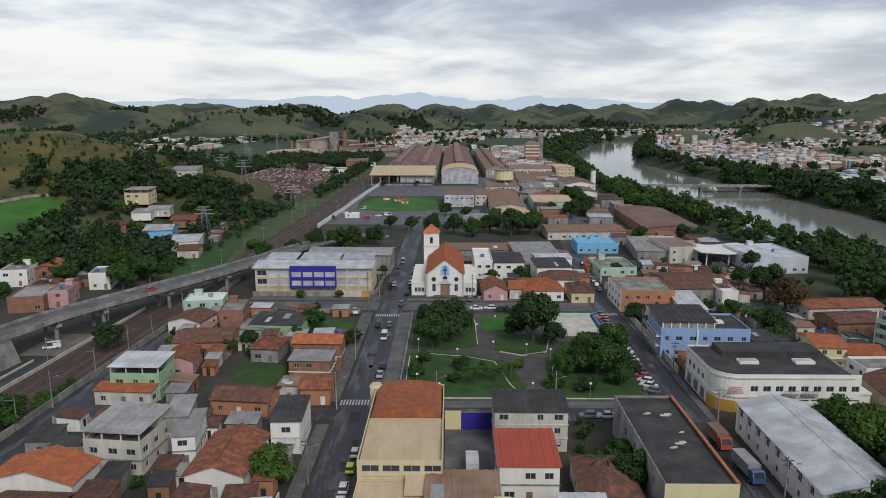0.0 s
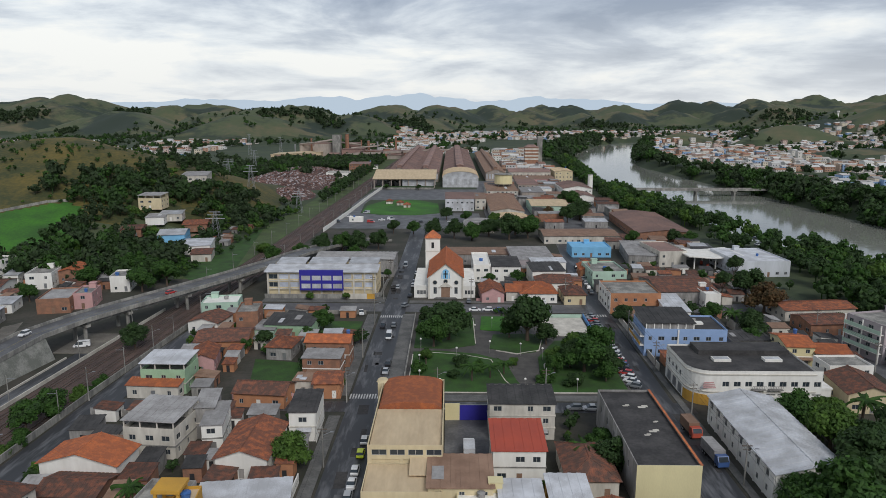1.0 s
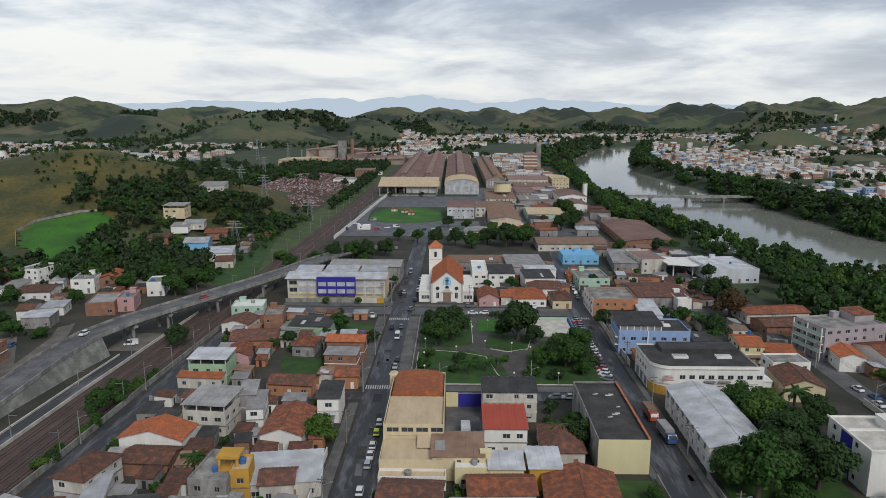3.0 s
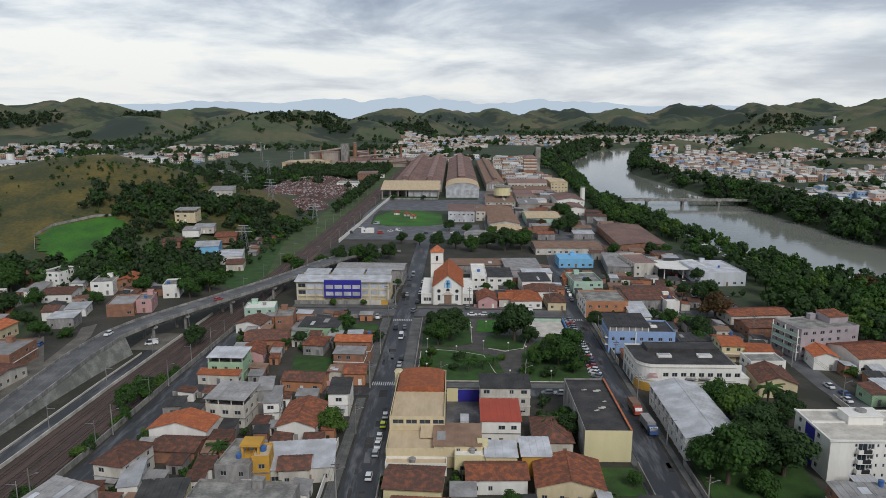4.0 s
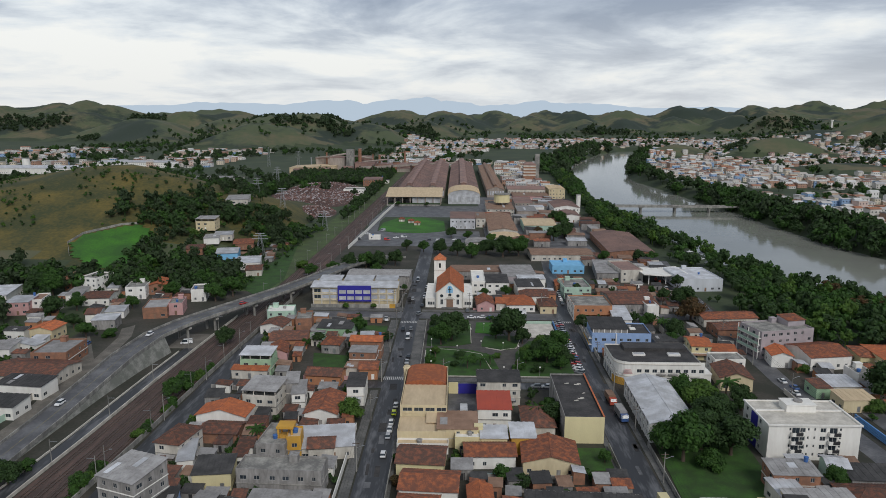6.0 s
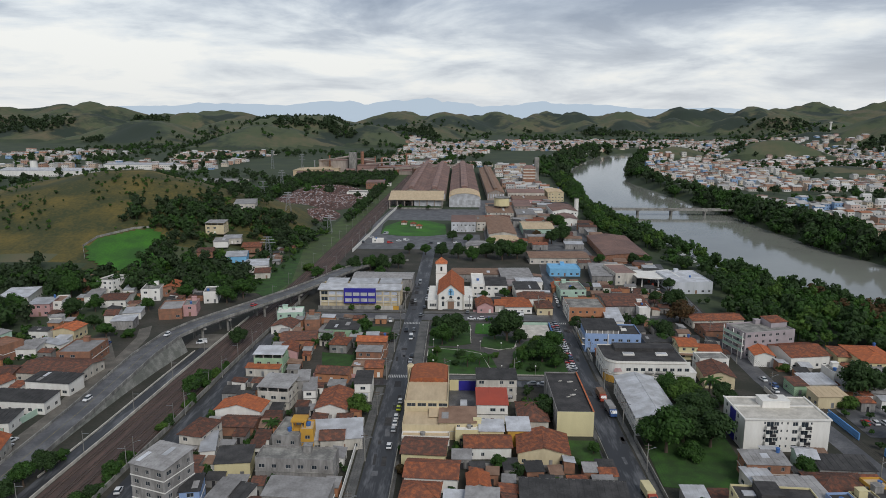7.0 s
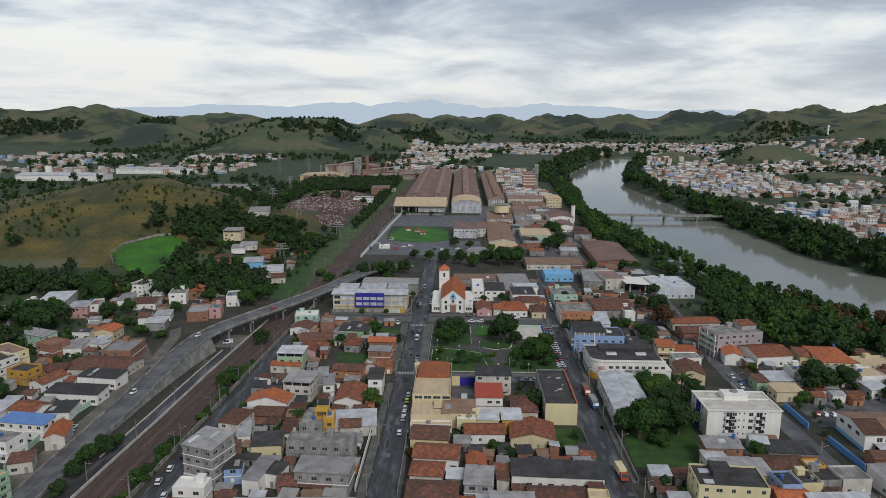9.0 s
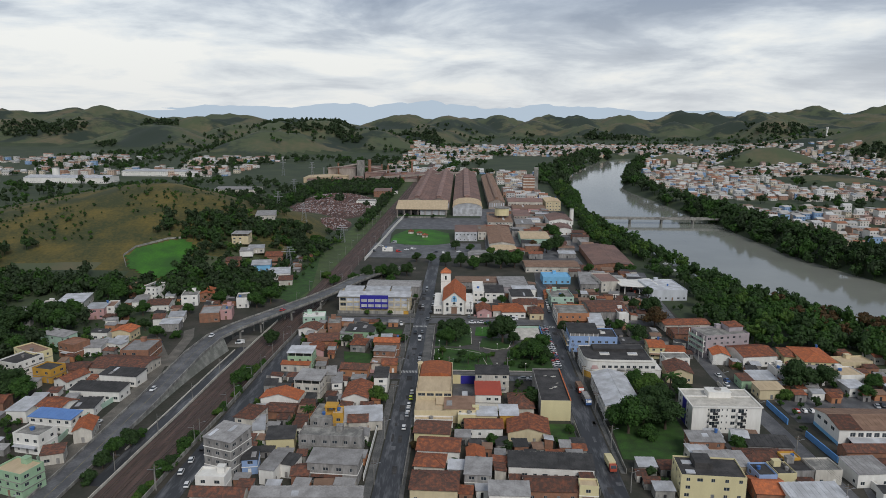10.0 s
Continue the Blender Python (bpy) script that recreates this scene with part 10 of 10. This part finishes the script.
rows = {"main": [(-25.7, y) for y in range(50, 300, 32)], "right": [(57.4, y) for y in range(48, 240, 30)], "third": [(118.6 - (3.6 if y < 120 else 0) + 6 * (y < 120), y) for y in range(40, 240, 32)], "rail": [(lerp_table(y, [p[1] for p in RAIL], [p[0] for p in RAIL]) + 9.6, y) for y in range(44, 230, 34)]}
for key, pts in rows.items():
    for px, py in pts:
        power_pole(px, py, turn=0 if key != "main" else 0)
    wire_run([(px, py, 8.4) for px, py in pts])
for px, py in ((-3, 146.8), (24, 146.8), (44, 240.5), (8, 240.5), (-30, 243.5)):
    power_pole(px, py)
# catenary masts of the railway
for side, cat in ((-9.2, 1), (8.8, 0)):
    line = offset(RAIL[:11], side)
    for i in range(22):
        yy = 45 + i * 30 + cat * 9
        xx = lerp_table(yy, [p[1] for p in line], [p[0] for p in line])
        root = thing("railway_mast", pose(xx, yy, 0.0), "slim grey concrete mast beside the railway", "mast", "railway masts")
        if "mast" not in POLE:
            b = Build()
            b.tube((0, 0, -0.2), (0, 0, 7.5), 0.14, 0.10, 6)
            POLE["mast"] = b.made("shaft", M["concrete"])
            b = Build()
            b.box(-0.1, -0.05, 6.6, 2.2, 0.05, 6.72)
            POLE["bracket"] = b.made("bracket", M["metal"])
        part("shaft", POLE["mast"], None, root)
        o = part("bracket", POLE["bracket"], None, root)
        if side > 0:
            o.matrix_basis = pose(0, 0, 0, 0, 0, 180)


def park_lamp(x, y):
    root = thing("park_lamp", pose(x, y, 0.1), "park lamp with a white globe on a slim post", "lamp", "park lamps")
    if "post" not in POLE:
        b = Build()
        b.tube((0, 0, 0), (0, 0, 3.4), 0.07, 0.05, 6)
        POLE["post"] = b.made("post", M["grey_wall"])
        b = Build()
        k = 8
        prof = [(-0.3, 0.12), (-0.15, 0.3), (0.05, 0.34), (0.22, 0.26), (0.32, 0.08)]
        for (z0, r0), (z1, r1) in zip(prof, prof[1:]):
            b.tube((0, 0, 3.7 + z0), (0, 0, 3.7 + z1), r0, r1, k)
        POLE["globe"] = b.made("globe", M["white"])
    part("post", POLE["post"], None, root)
    part("globe", POLE["globe"], None, root)


for lx, ly in ((-8, 158), (-2.5, 152), (19.5, 152.5), (33, 152.5), (-8.6, 170), (-8.8, 184), (12, 182), (14, 206), (21, 180), (27, 176), (8, 198), (2, 176), (30, 200)):
    park_lamp(lx, ly)


def pylon(x, y, h):
    """Four-legged lattice tower with crossarms."""
    root = thing("pylon", pose(x, y, height(x, y)), "grey steel lattice power pylon among the trees", "pylon", "power pylons")
    b = Build()
    for sx in (-1, 1):
        for sy in (-1, 1):
            b.tube((sx * 2.4, sy * 2.4, -0.3), (sx * 0.5, sy * 0.5, h), 0.16, 0.1, 4)
    for k in range(7):
        z0, z1 = h * k / 7, h * (k + 1) / 7
        r0, r1 = 2.4 - 1.9 * k / 7, 2.4 - 1.9 * (k + 1) / 7
        for sy in (-1, 1):
            b.tube((-r0, sy * r0, z0), (r1, sy * r1, z1), 0.08, 0.08, 3)
            b.tube((sy * r0, -r0, z0), (sy * r1, r1, z1), 0.08, 0.08, 3)
    part("lattice", b, M["metal"], root)
    for z, w in ((h * 0.72, 5.5), (h * 0.86, 4.4), (h * 0.97, 3.2)):
        b = Build()
        b.solid([(-w, -0.3, z), (w, -0.3, z), (w, 0.3, z), (-w, 0.3, z)], [(-w, -0.1, z + 0.3), (w, -0.1, z + 0.3), (w, 0.1, z + 0.3), (-w, 0.1, z + 0.3)])
        part("crossarm", b, M["metal"], root)


for px, py, ph in ((-252, 1010, 34), (-330, 1120, 34), (-232, 800, 26), (-212, 640, 22), (-150, 500, 18), (-108, 470, 16), (-132, 365, 15)):
    pylon(px, py, ph)


def hill_tower():
    root = thing("water_tower", pose(1245, 2260, height(1245, 2260)), "slim white tower on a green hill", "tower")
    b = Build()
    b.tube((0, 0, -2), (0, 0, 24), 3.2, 2.6, 12)
    part("shaft", b, M["white"], root)
    b = Build()
    b.tube((0, 0, 24), (0, 0, 29), 4.4, 4.4, 12)
    part("tank", b, M["white"], root)


hill_tower()


# paths' pale kerbs through the park
def kerb_line(pts):
    root = thing("kerb", pose(0, 0, 0), "pale narrow concrete kerb edging the lawn", "kerb", kind="structure")
    for a, c in zip(pts, pts[1:]):
        d = Vector((c[0] - a[0], c[1] - a[1])).normalized() * 0.13
        b = Build()
        b.solid([(a[0] - d.y, a[1] + d.x, 0.1), (a[0] + d.y, a[1] - d.x, 0.1), (c[0] + d.y, c[1] - d.x, 0.1), (c[0] - d.y, c[1] + d.x, 0.1)],
                [(a[0] - d.y, a[1] + d.x, 0.36), (a[0] + d.y, a[1] - d.x, 0.36), (c[0] + d.y, c[1] - d.x, 0.36), (c[0] - d.y, c[1] + d.x, 0.36)])
        part("kerb_stone", b, M["offwhite"], root)


kerb_line([(-11, 180), (-11, 152), (18, 152), (15, 160), (12, 176), (4, 180), (-6, 182)])
kerb_line([(46, 152), (25, 152), (27, 172), (34, 186)])
kerb_line([(14, 184), (20, 181), (27, 184), (30, 198)])
kerb_line([(-11, 219), (8, 216), (8, 190)])
# garden and yard walls between plots
for pts, hh, mt, lb in (([(-29.5, 52), (-29.5, 84), (-29.5, 108)], 2.0, "white", "white street wall of the plots"), ([(-55, 147.6), (-38, 147.6), (-30, 149)], 1.6, "pink", "low pink garden wall"), ([(-86, 138), (-60, 136)], 1.8, "grey_wall", "grey plot wall"),
                        ([(-16.3, 50), (-16.3, 90)], 1.8, "concrete", "grey street wall of the plots"), ([(47.2, 46), (46.9, 97)], 1.9, "concrete", "grey street wall of the plots"), ([(58.8, 60), (58.9, 99)], 1.6, "concrete", "low concrete wall by the grove"),
                        ([(5.0, 78), (35, 77)], 2.2, "grey_wall", "grey wall between back gardens"), ([(4, 78), (3, 92)], 2.2, "dark", "dark stained garden wall"), ([(-70, 222), (-30, 222)], 1.5, "concrete", "long grey wall of the cross street"),
                        ([(58.6, 168), (58.7, 184), (58.6, 222)], 2.2, "offwhite", "off-white street wall"), ([(10, 239.8), (18.6, 239.8)], 1.2, "pink", "low pink garden wall"), ([(118, 110), (118, 140)], 1.8, "offwhite", "pale street wall"),
                        ([(131, 150), (150, 153), (205, 158)], 1.8, "concrete", "long grey wall below the villas"), ([(-144, 60), (-146, 90), (-142, 118)], 2.2, "mint", "pale green street wall"), ([(-143, 118), (-146, 150)], 2.6, "offwhite", "tall stained retaining wall"),
                        ([(-237, 318), (-247, 335), (-244, 349), (-227, 367), (-217, 371)], 1.4, "concrete", "pale wall round the bright field"), ([(31, 218.5), (46.2, 218.5)], 1.3, "mint", "pale painted sports court wall"), ([(46.8, 219), (46.6, 198)], 1.5, "street_blue", "blue street fence of the sports court")):
    pts3 = [(p[0], p[1], height(*p) if p[0] < -190 else 0) for p in pts]
    long_wall(pts3, hh, 0.22, M[mt], "plot_wall", lb)


def pool():
    root = thing("swimming_pool", pose(12.4, 80.3, 0), "small turquoise back garden swimming pool", "pool")
    b = Build()
    b.box(-5.2, -2.2, -0.2, 5.2, 2.2, 0.25)
    part("surround", b, M["paving"], root)
    b = Build()
    b.box(-4.0, -1.2, 0.2, 4.0, 1.2, 0.262)
    part("pool_water", b, M["pool"], root)


M["pool"] = material("pool_water", (0.05, 0.36, 0.30), (0.04, 0.30, 0.26), rough=0.1)
pool()


def yellow_stair():
    """Yellow concrete water tower frame beside the grey house."""
    root = thing("yellow_tower", pose(-46.8, 90, 0), "bright yellow concrete tank tower", "tank tower")
    b = Build()
    b.box(-2.2, -2.0, -0.2, 2.2, 2.0, 6.6)
    part("base", b, M["yellow"], root)
    for px in (-1.9, 1.9):
        for py in (-1.7, 1.7):
            b = Build()
            b.box(px - 0.25, py - 0.25, 6.6, px + 0.25, py + 0.25, 9.4)
            part("post", b, M["yellow"], root)
    b = Build()
    b.box(-2.4, -2.2, 9.4, 2.4, 2.2, 10.0)
    part("top_slab", b, M["yellow"], root)


yellow_stair()


# asphalt repairs
def road_patch(x, y, w, d, mat):
    b = Build()
    b.box(-w / 2, -d / 2, 0.0, w / 2, d / 2, 0.012)
    tagged(new("road_patch", b.made("road_patch", M[mat])), "rectangular asphalt repair in the street", "road patch", kind="structure").matrix_basis = pose(x, y, 0.052, 0, 0, 2)


rp = random.Random(77)
for _ in range(34):
    road_patch(-21 + rp.uniform(-2.8, 2.8), rp.uniform(45, 300), rp.uniform(0.8, 2.6), rp.uniform(1.5, 7), rp.choice(("bitumen", "asphalt_light", "bitumen")))
for _ in range(18):
    road_patch(53 + rp.uniform(-2, 2.5), rp.uniform(45, 220), rp.uniform(0.8, 2.2), rp.uniform(1.5, 6), rp.choice(("bitumen", "asphalt_light", "bitumen")))
